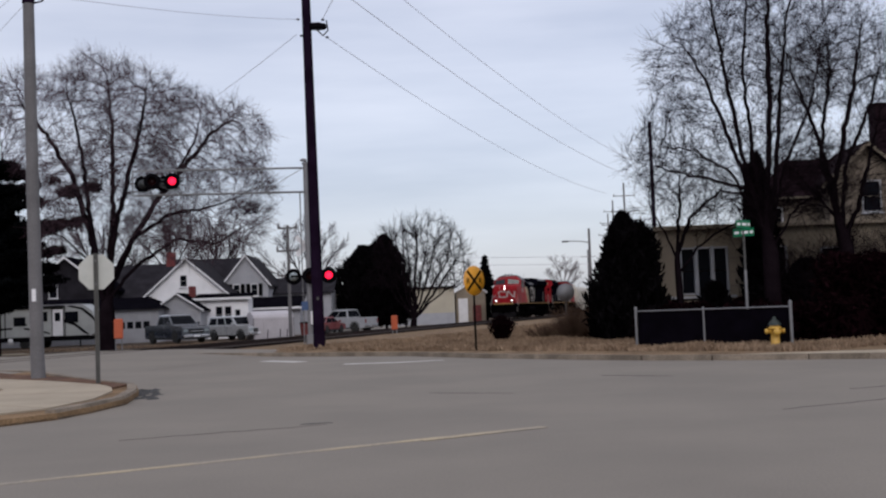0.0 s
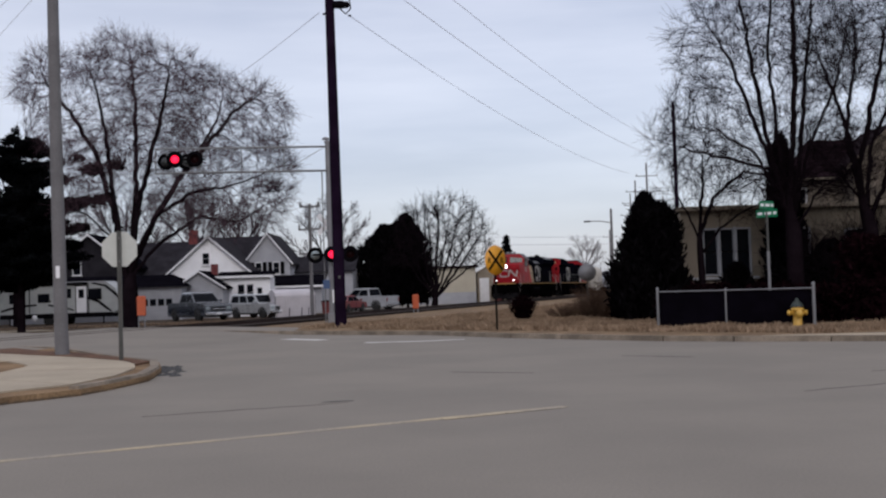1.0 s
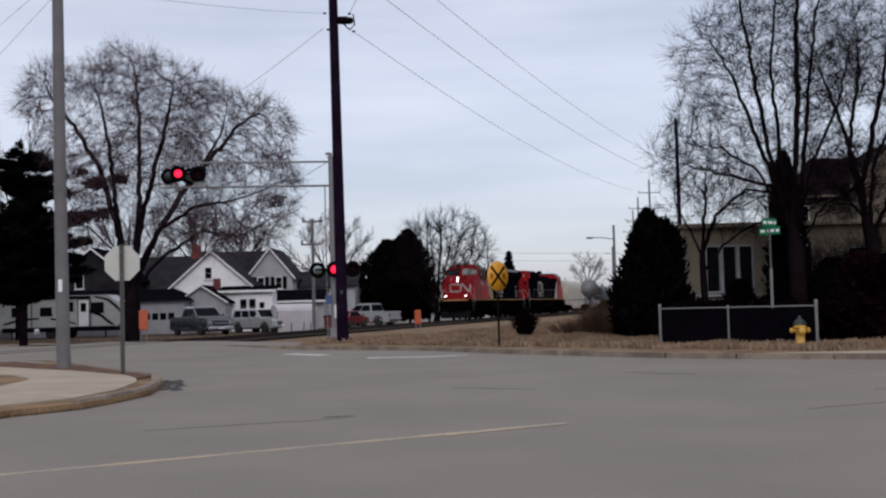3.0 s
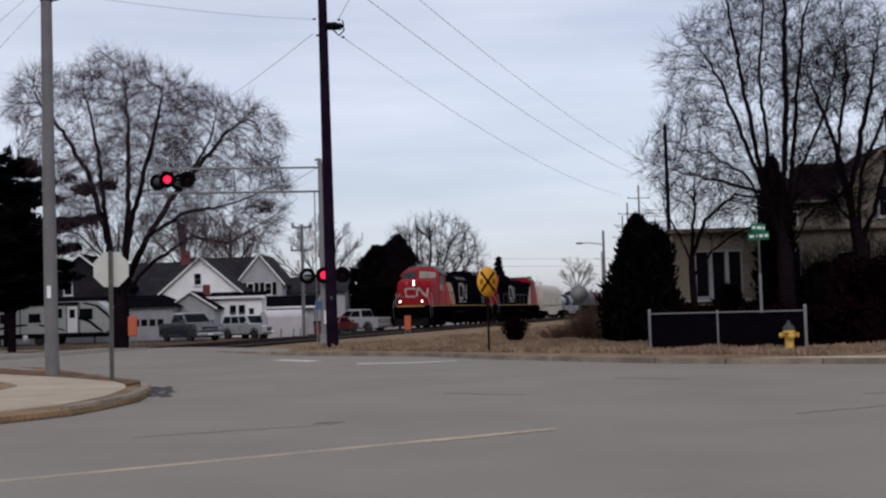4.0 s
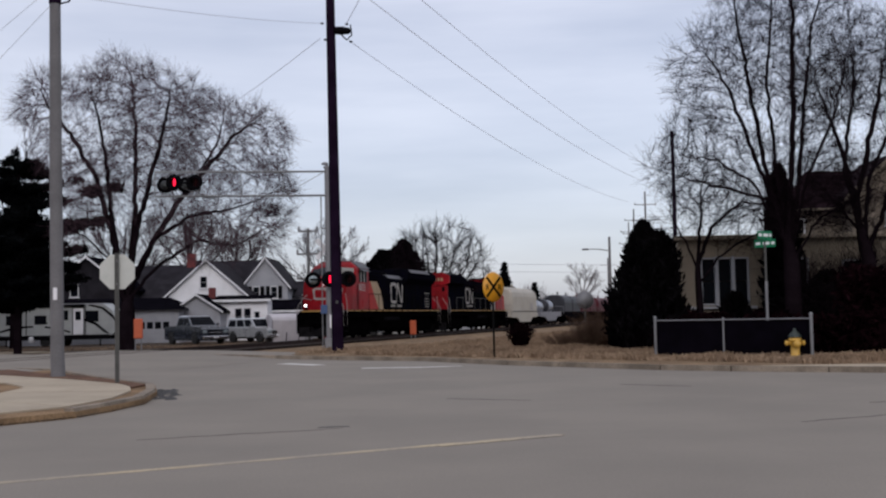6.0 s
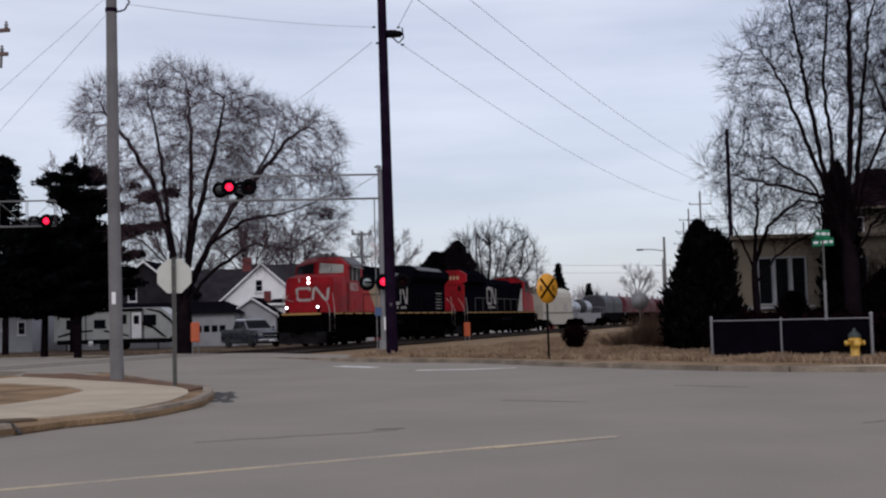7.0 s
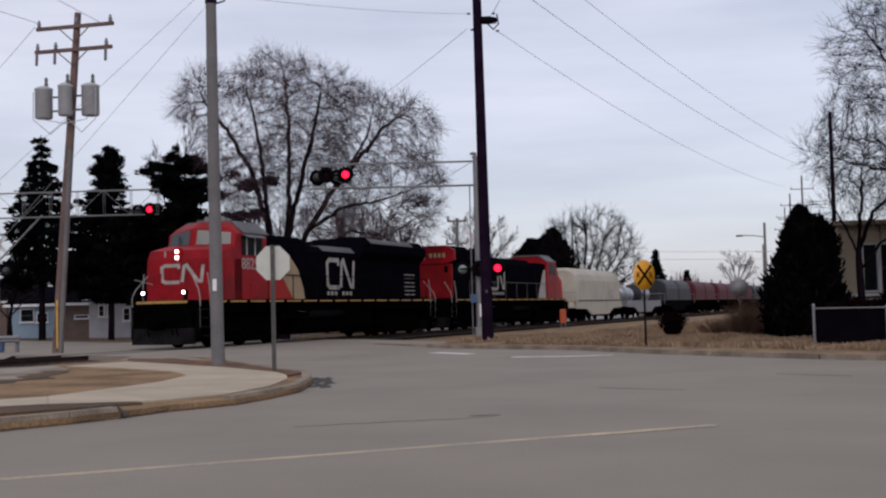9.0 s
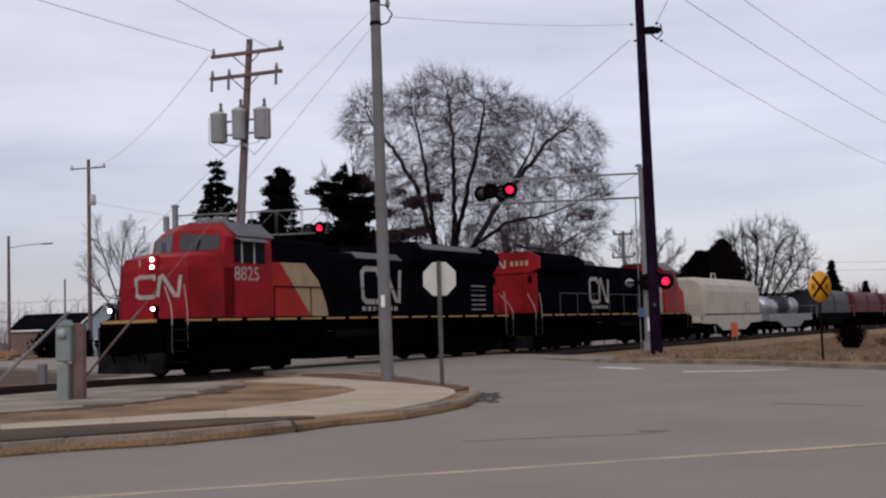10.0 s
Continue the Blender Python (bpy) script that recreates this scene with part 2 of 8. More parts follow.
M = dict(
    asphalt=paint("old_asphalt", (0.215, 0.19, 0.16), 0.9, var=0.14, scale=0.35, fine=38, bump=0.25, spec=0.3),
    asphalt_dark=paint("patched_asphalt", (0.10, 0.085, 0.078), 0.9, var=0.3, scale=0.8, fine=60, bump=0.3, spec=0.3),
    tar=paint("crack_tar", (0.035, 0.033, 0.032), 0.8, var=0.4, scale=2, fine=30),
    concrete=paint("pale_concrete", (0.38, 0.318, 0.236), 0.9, var=0.16, scale=0.9, fine=30, bump=0.2, spec=0.3, obj=0.05),
    kerb=paint("worn_kerb_concrete", (0.25, 0.205, 0.16), 0.9, var=0.4, scale=1.6, fine=30, bump=0.3, spec=0.2, obj=0.12),
    dead_grass=paint("dead_grass", (0.24, 0.165, 0.10), 1.0, var=0.45, scale=0.8, fine=25, bump=0.8, spec=0.1, second=(0.13, 0.088, 0.055)),
    grass_blade=paint("dry_grass_blades", (0.31, 0.225, 0.155), 0.95, var=0.25, scale=0.6, fine=8, spec=0.0, second=(0.20, 0.138, 0.095), island=0.14),
    tan_grass=paint("trodden_tan_grass", (0.25, 0.163, 0.093), 1.0, var=0.45, scale=0.7, fine=25, bump=0.8, spec=0.1, second=(0.135, 0.088, 0.052)),
    dirt=paint("bare_dirt", (0.105, 0.068, 0.046), 1.0, var=0.35, scale=0.4, fine=14, bump=0.6, spec=0.1, second=(0.055, 0.045, 0.033)),
    gravel=paint("pale_gravel", (0.27, 0.235, 0.19), 0.95, var=0.4, scale=0.7, fine=22, bump=0.5, spec=0.2, second=(0.15, 0.125, 0.10)),
    litter=paint("leaf_litter", (0.15, 0.085, 0.055), 0.95, var=0.4, scale=1.5, fine=16, bump=0.6, spec=0.1, second=(0.09, 0.05, 0.035)),
    ballast=paint("track_ballast", (0.019, 0.014, 0.013), 0.95, var=0.5, scale=2.5, fine=18, bump=1.0, spec=0.0),
    tie=paint("creosoted_tie", (0.045, 0.036, 0.03), 0.9, var=0.4, scale=3, fine=30, bump=0.4, obj=0.3),
    rail=paint("rusty_rail", (0.03, 0.018, 0.015), 0.7, 0.0, var=0.3, scale=3, fine=30, spec=0.1),
    yellow=paint("faded_yellow_paint", (0.40, 0.325, 0.215), 0.9, var=0.35, scale=1.2, fine=20, second=(0.26, 0.225, 0.18)),
    white_line=paint("road_white_paint", (0.55, 0.53, 0.50), 0.85, var=0.3, scale=1.5, fine=20),
    galv=paint("galvanised_steel", (0.21, 0.21, 0.22), 0.55, 0.5, var=0.15, scale=4, fine=60),
    grey_pole=paint("weathered_grey_pole", (0.145, 0.14, 0.145), 0.85, 0.0, var=0.22, scale=1.5, fine=25, bump=0.15),
    dark_pole=paint("dark_treated_timber", (0.015, 0.0078, 0.019), 0.9, spec=0.0, var=0.4, scale=1.6, fine=22, bump=0.4),
    brown_pole=paint("brown_timber_pole", (0.15, 0.095, 0.085), 0.85, var=0.35, scale=1.6, fine=22, bump=0.4),
    black=paint("black_metal", (0.006, 0.0055, 0.0068), 0.75, spec=0.0, var=0.3, scale=3, fine=30),
    # sooty black, taken darker: deep shade under the train is in the colour
    soot_shade=paint("sooty_shaded_underframe", (0.0022, 0.0019, 0.0021), 0.95, var=0.4, scale=2, fine=20, bump=0.3, spec=0.0),
    sign_back=paint("bare_aluminium_sign", (0.46, 0.47, 0.44), 0.5, 0.25, var=0.1, scale=3, fine=60),
    post=paint("steel_channel_post", (0.085, 0.085, 0.08), 0.7, 0.3, var=0.3, scale=4, fine=40),
    sign_yellow=paint("yellow_sign", (0.66, 0.29, 0.012), 0.45, var=0.1, scale=3, fine=40),
    sign_black=paint("sign_black", (0.006, 0.006, 0.006), 0.7, var=0.1, spec=0.02),
    green=paint("green_sign", (0.0, 0.15, 0.065), 0.45, var=0.1, spec=0.2),
    white=paint("white_paint", (0.74, 0.74, 0.76), 0.6, var=0.1, scale=2, fine=30),
    siding=paint("white_clapboard", (0.82, 0.82, 0.84), 0.7, var=0.08, scale=1.5, fine=25, bump=0.1),
    # also serves white walls, with their shade put into the grey
    siding_grey=paint("grey_or_shaded_clapboard", (0.33, 0.335, 0.36), 0.7, var=0.12, scale=1.5, fine=25, bump=0.1),
    cream=paint("cream_stucco", (0.25, 0.205, 0.155), 0.85, var=0.2, scale=1.2, fine=25, bump=0.2),
    # the house's cream again, darker: shade from the branches put into the colour
    cream_shaded=paint("shaded_cream_siding", (0.19, 0.153, 0.118), 0.8, var=0.2, scale=1.2, fine=22, bump=0.2),
    tan_wall=paint("tan_metal_siding", (0.42, 0.38, 0.30), 0.7, var=0.1, scale=0.8, fine=20),
    trailer=paint("pale_trailer_panel", (0.36, 0.375, 0.37), 0.6, var=0.12, scale=2, fine=20),
    shingle=paint("grey_shingles", (0.026, 0.024, 0.029), 0.95, spec=0.05, var=0.35, scale=1.2, fine=14, bump=0.5),
    shingle_dark=paint("dark_shingles", (0.0055, 0.005, 0.0075), 0.95, spec=0.0, var=0.3, scale=1.2, fine=14, bump=0.5),
    shingle_brown=paint("brown_shingles", (0.022, 0.012, 0.016), 0.95, spec=0.05, var=0.3, scale=1.2, fine=14, bump=0.5),
    brick=paint("red_brick", (0.16, 0.035, 0.035), 0.9, var=0.35, scale=3, fine=14, bump=0.4),
    glass_dark=paint("dark_window_glass", (0.005, 0.006, 0.009), 0.25, var=0.2, spec=0.03),
    bark=paint("grey_brown_bark", (0.0105, 0.007, 0.0092), 0.95, var=0.4, scale=2, fine=16, bump=0.5, spec=0.0),
    twig=paint("thin_twigs", (0.068, 0.043, 0.053), 0.95, var=0.3, scale=1, fine=6, spec=0.0),
    # paler than the near twigs: distance haze is put into the colour
    twig_far=paint("haze_paled_twigs", (0.17, 0.15, 0.155), 1.0, var=0.2, scale=0.3, fine=3, spec=0.1),
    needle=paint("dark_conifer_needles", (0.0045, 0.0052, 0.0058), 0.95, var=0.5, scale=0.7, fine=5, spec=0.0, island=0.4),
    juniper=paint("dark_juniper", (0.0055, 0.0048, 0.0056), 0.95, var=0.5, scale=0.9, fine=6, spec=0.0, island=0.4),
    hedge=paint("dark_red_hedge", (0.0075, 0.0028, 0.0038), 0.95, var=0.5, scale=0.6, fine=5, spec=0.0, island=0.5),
    scrub=paint("dry_shrub", (0.10, 0.064, 0.046), 0.95, var=0.3, scale=1, fine=6, spec=0.0),
    red=paint("bright_red_loco_paint", (0.265, 0.0055, 0.011), 0.5, var=0.32, scale=0.9, fine=14, spec=0.12, second=(0.15, 0.005, 0.007)),
    orange_red=paint("faded_orange_red", (0.33, 0.015, 0.012), 0.55, spec=0.15, var=0.18, scale=1.2, fine=20),
    loco_black=paint("loco_black_paint", (0.0032, 0.0032, 0.0065), 0.6, var=0.35, scale=1.4, fine=14, spec=0.0, second=(0.003, 0.003, 0.004)),
    loco_tan=paint("loco_tan_panel", (0.31, 0.22, 0.125), 0.6, var=0.22, scale=2, fine=20),
    loco_white=paint("loco_white_lettering", (0.34, 0.315, 0.295), 0.6, var=0.3, scale=3, fine=20),
    stripe=paint("yellow_sill_stripe", (0.38, 0.22, 0.06), 0.6, var=0.25, scale=2, fine=12),
    roof_grey=paint("grey_cab_roof", (0.11, 0.11, 0.12), 0.65, spec=0.2, var=0.3, scale=2, fine=20),
    car_white=paint("dirty_white_hood", (0.39, 0.36, 0.305), 0.6, var=0.12, scale=0.7, fine=10, second=(0.32, 0.29, 0.24)),
    car_grey=paint("grey_car_body", (0.20, 0.20, 0.22), 0.6, var=0.3, scale=1.5, fine=14),
    car_dark=paint("dark_grey_hood", (0.022, 0.023, 0.03), 0.55, spec=0.3, var=0.3, scale=1.5, fine=14),
    car_red=paint("maroon_hood", (0.075, 0.010, 0.016), 0.6, spec=0.2, var=0.25, scale=1.2, fine=14),
    steel_coil=paint("steel_coil", (0.34, 0.36, 0.40), 0.35, 0.7, var=0.2, scale=4, fine=50),
    orange=paint("orange_marker", (0.45, 0.085, 0.028), 0.6, var=0.15, scale=4, fine=40),
    hydrant=paint("yellow_hydrant", (0.62, 0.36, 0.06), 0.5, var=0.2, scale=6, fine=60),
    hydrant_cap=paint("dark_green_cap", (0.02, 0.03, 0.025), 0.6, var=0.2, scale=6, fine=60),
    blue=paint("blue_sign", (0.03, 0.07, 0.17), 0.5, var=0.1),
    blue_wall=paint("pale_blue_wall", (0.22, 0.30, 0.38), 0.8, var=0.12, scale=1.5, fine=20),
    brown_wall=paint("brown_wall", (0.16, 0.11, 0.09), 0.85, var=0.2, scale=1.5, fine=20),
    truck_blue=paint("slate_blue_car_paint", (0.03, 0.036, 0.05), 0.25, 0.0, var=0.1, coat=1.0),
    suv_silver=paint("silver_car_paint", (0.40, 0.41, 0.42), 0.3, 0.2, var=0.1, coat=0.8),
    car_paint_red=paint("red_car_paint", (0.16, 0.007, 0.012), 0.35, 0.1, var=0.1, coat=0.5),
    car_paint_white=paint("pale_grey_car_paint", (0.30, 0.31, 0.33), 0.4, 0.0, var=0.1, coat=0.4),
    rubber=paint("tyre_rubber", (0.012, 0.012, 0.012), 0.9, var=0.3),
    chrome=paint("chrome_trim", (0.5, 0.5, 0.52), 0.2, 0.9, var=0.1),
    green_box=paint("grey_green_cabinet", (0.17, 0.21, 0.20), 0.6, var=0.15, scale=4, fine=40),
    transformer=paint("transformer_grey", (0.37, 0.38, 0.40), 0.5, 0.2, var=0.12, scale=4, fine=40),
    shed=paint("white_shed_fabric", (0.50, 0.47, 0.49), 0.8, var=0.12, scale=1, fine=12),
    fence_backing=paint("dark_fence_backing", (0.0052, 0.004, 0.0072), 0.9, var=0.35, scale=2, fine=30, spec=0.0),
    wood=paint("cut_logs", (0.28, 0.16, 0.08), 0.9, var=0.4, scale=3, fine=20, island=0.4),
    # wires set pale so they fade into the bright sky, as through haze
    wire=paint("pale_wire", (0.44, 0.44, 0.48), 0.7, var=0.1),
    wire_faded=paint("sky_faded_wire", (0.56, 0.57, 0.62), 0.8, var=0.1),
    lamp_red=glow("lit_red_lens", (1.0, 0.012, 0.05), 2.4, (0.3, 0.01, 0.01)),
    lamp_off=paint("unlit_red_lens", (0.012, 0.002, 0.003), 0.4, var=0.1, spec=0.1),
    cab_glass=paint("cab_window_glass", (0.012, 0.013, 0.016), 0.1, var=0.2, spec=0.5),
    plow=paint("worn_plow_steel", (0.0095, 0.0085, 0.0095), 0.85, var=0.6, scale=2, fine=14, spec=0.05),
    lamp_back=paint("dull_lamp_back", (0.03, 0.034, 0.036), 0.5, var=0.3, scale=8, fine=40),
    lens_grey=paint("pale_lens", (0.28, 0.33, 0.34), 0.3, var=0.2, scale=12, fine=60),
    headlight=glow("lit_headlight", (1.0, 0.93, 0.95), 9.0, (0.8, 0.8, 0.8)),
)

# ---- the plan: the track's line and the streets ----
TRACK_D = Vector((0.2566, 0.9665, 0))          # along the track, away from the camera
TRACK_N = Vector((-0.9665, 0.2566, 0))         # across it, away from the camera
TRACK_OFF, RAIL_Z = 25.8, 0.20
HEADING = math.degrees(atan2(-TRACK_D.y, -TRACK_D.x))


def on_track(s, off=0.0, z=0.0):
    """A point s metres along the track and off metres to its far side."""
    p = TRACK_D * s + TRACK_N * (TRACK_OFF + off)
    return (p.x, p.y, z)


# ---- ground, road, verge, pavement ----


def ground_sheet():
    g = Geo()
    xs = [-2500, -900, -400, -200, -120, -80, -50, -30, -15, 0, 15, 30, 60, 120, 250, 600, 2500]
    ys = [-2500, -600, -150, -60, -20, 0, 20, 40, 60, 80, 100, 130, 170, 230, 350, 800, 2500]
    rnd = random.Random(4)
    pts = [(x, y, -0.16 + (rnd.uniform(-0.03, 0.03) if 40 < y < 200 else 0)) for y in ys for x in xs]
    n = len(xs)
    g.add(pts, [(j * n + i, j * n + i + 1, (j + 1) * n + i + 1, (j + 1) * n + i) for j in range(len(ys) - 1) for i in range(n - 1)])
    thing("ground", g, M["dirt"], label="bare early spring dirt and dead grass", category="ground", kind="structure")


# the kerb's foot round the near corner
CORNER = [(-9.18, 12.62), (-8.65, 13.24), (-7.62, 13.95), (-6.98, 14.95), (-6.62, 15.7), (-6.30, 16.72), (-5.96, 17.20), (-5.62, 17.77), (-5.42, 18.89), (-5.29, 20.45), (-5.60, 22.59), (-6.16, 24.70), (-8.3, 28.3), (-11.1, 33.7)]


def road_sheet():
    # the wide junction, and the side street that crosses the track
    g = Geo()
    g.slab([(-60, -40), (60, -40), (60, -12), (9.55, 25.9), (8.45, 26.6), (6.6, 27.85), (5.2, 29.1), (3.0, 32.0), (1.75, 33.7), (-0.75, 38.0), (-3.75, 40.6),
            (-13.6, 50.2), (-19.0, 55.6), (-60, 95), (-72, 86), (-30, 47.0), (-16.0, 37.9), *CORNER[::-1], (-30, -14), (-60, -30)], -0.15, 0.0)
    road = thing("road", g, M["asphalt"], label="wide worn grey asphalt road junction", category="road", kind="structure")
    yl = Geo()
    rnd = random.Random(2)
    a, b = Vector((-9.4, 7.35, 0)), Vector((1.26, 13.95, 0))
    u = (b - a).normalized()
    v = Vector((-u.y, u.x, 0))
    left, right, k = [], [], 50
    for i in range(k + 1):
        p = a + (b - a) * i / k
        w = 0.07 + rnd.uniform(-0.012, 0.01)
        left.append((p + v * w)[:2])
        right.append((p - v * w)[:2])
    yl.slab(right + left[::-1], 0.0005, 0.004)
    part("centre_line", yl, M["yellow"], road, "faded yellow centre line")
    yl = Geo()
    a, b = Vector((-0.15, 12.93, 0)), Vector((1.26, 13.83, 0))
    for i in range(6):
        p, q = a + (b - a) * i / 6, a + (b - a) * (i + 0.93) / 6
        yl.slab([(p - v * 0.05)[:2], (q - v * 0.04)[:2], (q + v * 0.05)[:2], (p + v * 0.045)[:2]], 0.0045, 0.007)
    part("centre_line_end", yl, M["yellow"], road)
    for name, pts in (("stop_line", [(-5.6, 38.0), (-4.2, 36.2), (-3.85, 36.5), (-5.2, 38.4)]),
                      ("stop_line", [(-2.55, 33.3), (-1.0, 33.1), (0.3, 33.5), (0.25, 33.8), (-1.0, 33.55), (-2.5, 33.75)])):
        part(name, Geo().slab(pts, 0.0005, 0.005), M["white_line"], road, "worn white stop line")
    # tar-filled cracks and small dark patches
    for cx, cy, ln, ang, w in ((-1.55, 15.5, 0.42, 12, 0.05), (3.9, 23.0, 1.6, -40, 0.04), (-2.6, 14.8, 2.6, 22, 0.018), (7.2, 18.2, 2.2, 25, 0.03),
                               (0.6, 20.0, 1.6, -30, 0.03), (5.4, 15.5, 2.4, 28, 0.02)):
        g = Geo()
        up, dn, k = [], [], 12
        for i in range(k + 1):
            s = (i / k - 0.5) * ln
            ww = w * (0.25 + sin(pi * i / k)) * rnd.uniform(0.6, 1.3)
            off = rnd.uniform(-0.04, 0.04) * min(1, ln)
            c, sn = cos(radians(ang)), sin(radians(ang))
            up.append((cx + c * s - sn * (off + ww), cy + sn * s + c * (off + ww)))
            dn.append((cx + c * s - sn * (off - ww), cy + sn * s + c * (off - ww)))
        part("crack", g.slab(dn + up[::-1], 0.0005, 0.004), M["tar"] if w > 0.04 else M["asphalt_dark"], road)
    return road


def kerb_run(points, parent, h=0.14, width=0.2, length=3.0):
    """Kerb stones along a line, set end to end with open joints; the road is on the right of the line."""
    P = [Vector((x, y, 0)) for x, y in points]
    for a, b in zip(P, P[1:]):
        d = b - a
        n = max(1, round(d.length / length))
        u = d.normalized()
        v = Vector((-u.y, u.x, 0))
        for i in range(n):
            p, q = a + d * (i / n) + u * 0.012, a + d * ((i + 1) / n) - u * 0.012
            ring = lambda c: [c + Vector((0, 0, -0.1)), c + Vector((0, 0, 0.03)), c + v * 0.035 + Vector((0, 0, h)), c + v * width + Vector((0, 0, h)), c + v * width + Vector((0, 0, -0.1))]
            pts = [tuple(x) for x in ring(p) + ring(q)]
            faces = [(j, (j + 1) % 5, 5 + (j + 1) % 5, 5 + j) for j in range(5)] + [(4, 3, 2, 1, 0), (5, 6, 7, 8, 9)]
            part("kerb_stone", Geo().add(pts, faces), M["kerb"], parent)


def verge():
    g = Geo()
    outline = [(9.55, 25.9), (60, -11.9), (200, 20), (150, 420), on_track(420, -1.9)[:2], on_track(150, -1.9)[:2], on_track(51.0, -1.9)[:2],
               (-3.75, 40.6), (-0.75, 38.0), (1.75, 33.7), (5.2, 29.1), (8.45, 26.6)]
    # its top falls away towards the track
    n = len(outline)
    near = [0.11 if hypot(x, y) < 44 else -0.06 for x, y in outline]
    g.add([(x, y, -0.14) for x, y in outline] + [(x, y, z) for (x, y), z in zip(outline, near)], [(i, (i + 1) % n, n + (i + 1) % n, n + i) for i in range(n)])
    mid_line = [(60, 30), (24, 46), (9.0, 50.0), (1.0, 52.0), (-4.6, 47.0)]
    g.add([(x, y, z) for (x, y), z in zip(outline, near)] + [(x, y, 0.11) for x, y in mid_line], [(0, 1, 12), (1, 2, 12), (2, 3, 13, 12), (3, 4, 14, 13), (4, 5, 15, 14), (5, 6, 16, 15), (6, 7, 16), (7, 8, 16), (8, 9, 15, 16), (9, 10, 14, 15), (10, 11, 13, 14), (11, 0, 12, 13)])
    v = thing("grass_verge", g, M["dead_grass"], label="strip of dead winter grass along the street", category="verge", kind="structure")
    kerb_run([(60, -11.9), (9.55, 25.9), (8.45, 26.6), (6.6, 27.85), (5.2, 29.1), (3.0, 32.0), (1.75, 33.7), (-0.75, 38.0), (-3.75, 40.6), (-9.4, 46.5)], v, h=0.13)
    # pale apron and walk in front of the house
    part("driveway_apron", Geo().slab([(7.2, 27.9), (8.6, 26.85), (9.8, 26.0), (30, 10.6), (31.5, 12.0), (12.5, 26.9)], 0.10, 0.118), M["concrete"], v, "pale concrete driveway apron")
    return v


def island():
    g = Geo()
    edge = [(-30, -13.6), *CORNER, (-16.0, 37.9)]
    back = [on_track(30, -2.7)[:2], on_track(5, -2.7)[:2], (-45, 0)]
    g.slab(edge + back, -0.14, 0.10)
    isl = thing("corner_ground", g, M["tan_grass"], label="corner plot of dead grass and dirt", category="ground", kind="structure")
    # full kerb, a dropped stretch at the crossing place, full kerb again round the tip
    kerb_run(edge[:6], isl, h=0.165, length=4.2)
    kerb_run(edge[5:9], isl, h=0.06)
    kerb_run(edge[8:], isl, h=0.15)
    # concrete walk that follows the kerb and widens at the corner, in slabs with open joints
    outer = [(-12.6, 13.6), (-10.97, 15.07), (-9.67, 16.0), (-8.23, 16.87), (-6.75, 17.35), (-6.0, 18.6), (-5.85, 20.4), (-6.1, 22.6), (-6.55, 24.2), (-7.05, 25.2), (-9.05, 27.88), (-10.99, 30.0), (-13.5, 32.7)]
    inner = [(-13.4, 14.6), (-11.72, 16.11), (-10.43, 17.25), (-9.09, 18.63), (-8.85, 20.0), (-8.7, 21.0), (-8.6, 21.8), (-8.6, 22.66), (-8.7, 23.8), (-8.9, 24.73), (-10.06, 26.69), (-12.04, 28.65), (-14.2, 30.2)]
    lerp = lambda p, q, f: (p[0] + (q[0] - p[0]) * f, p[1] + (q[1] - p[1]) * f)
    for i in range(len(inner) - 1):
        quad = [lerp(outer[i], outer[i + 1], 0.003), lerp(outer[i], outer[i + 1], 0.997), lerp(inner[i], inner[i + 1], 0.997), lerp(inner[i], inner[i + 1], 0.003)]
        part("paving_slab", Geo().slab(quad, 0.05, 0.125 + 0.003 * (i % 2)), M["concrete"], isl)
    # bare soil between the kerb and the walk, the gravel beyond the grass, leaf litter along the far kerb
    part("soil_strip", Geo().slab([(-12.0, 11.6), (-9.75, 13.35), (-8.75, 14.4), (-7.7, 15.75), (-6.75, 16.85), (-6.95, 17.05), (-8.25, 16.85), (-9.69, 15.97), (-11.0, 15.04), (-12.9, 13.3)], 0.1, 0.1345), M["dirt"], isl, "dark bare soil")
    part("gravel_path", Geo().slab([(-13.8, 18.96), (-12.63, 19.9), (-12.37, 21.76), (-12.27, 24.59), (-13.36, 28.6), (-14.9, 31.0), (-17.3, 29.5), (-18.6, 24.0), (-20.4, 19.0), (-22.0, 14.0), (-17.0, 15.5)], 0.05, 0.109), M["gravel"], isl, "pale trodden gravel")
    rag = random.Random(12)
    line = [(-13.9, 18.8), (-12.7, 19.8), (-12.4, 21.7), (-12.3, 24.5), (-13.3, 28.4)]
    out, inn = [], []
    for p, q in zip(line, line[1:]):
        for k in range(8):
            c = lerp(p, q, k / 8)
            out.append((c[0] - rag.uniform(0.1, 0.75), c[1] + rag.uniform(-0.1, 0.1)))
            inn.append((c[0] + rag.uniform(0.05, 0.5), c[1] + rag.uniform(-0.1, 0.1)))
    part("soil_strip", Geo().slab(inn + out[::-1], 0.05, 0.113), M["dirt"], isl, "dark bare soil")
    part("leaf_litter", Geo().slab([(-14.6, 35.4), (-13.54, 32.66), (-10.99, 30.02), (-9.03, 27.88), (-7.0, 25.22), (-6.35, 23.6), (-6.3, 24.9), (-8.6, 28.6), (-11.5, 32.4), (-13.6, 35.6)], 0.05, 0.138), M["litter"], isl, "reddish brown leaf litter")
    # clods of dirt and leaves washed against the kerb
    clods = Geo()
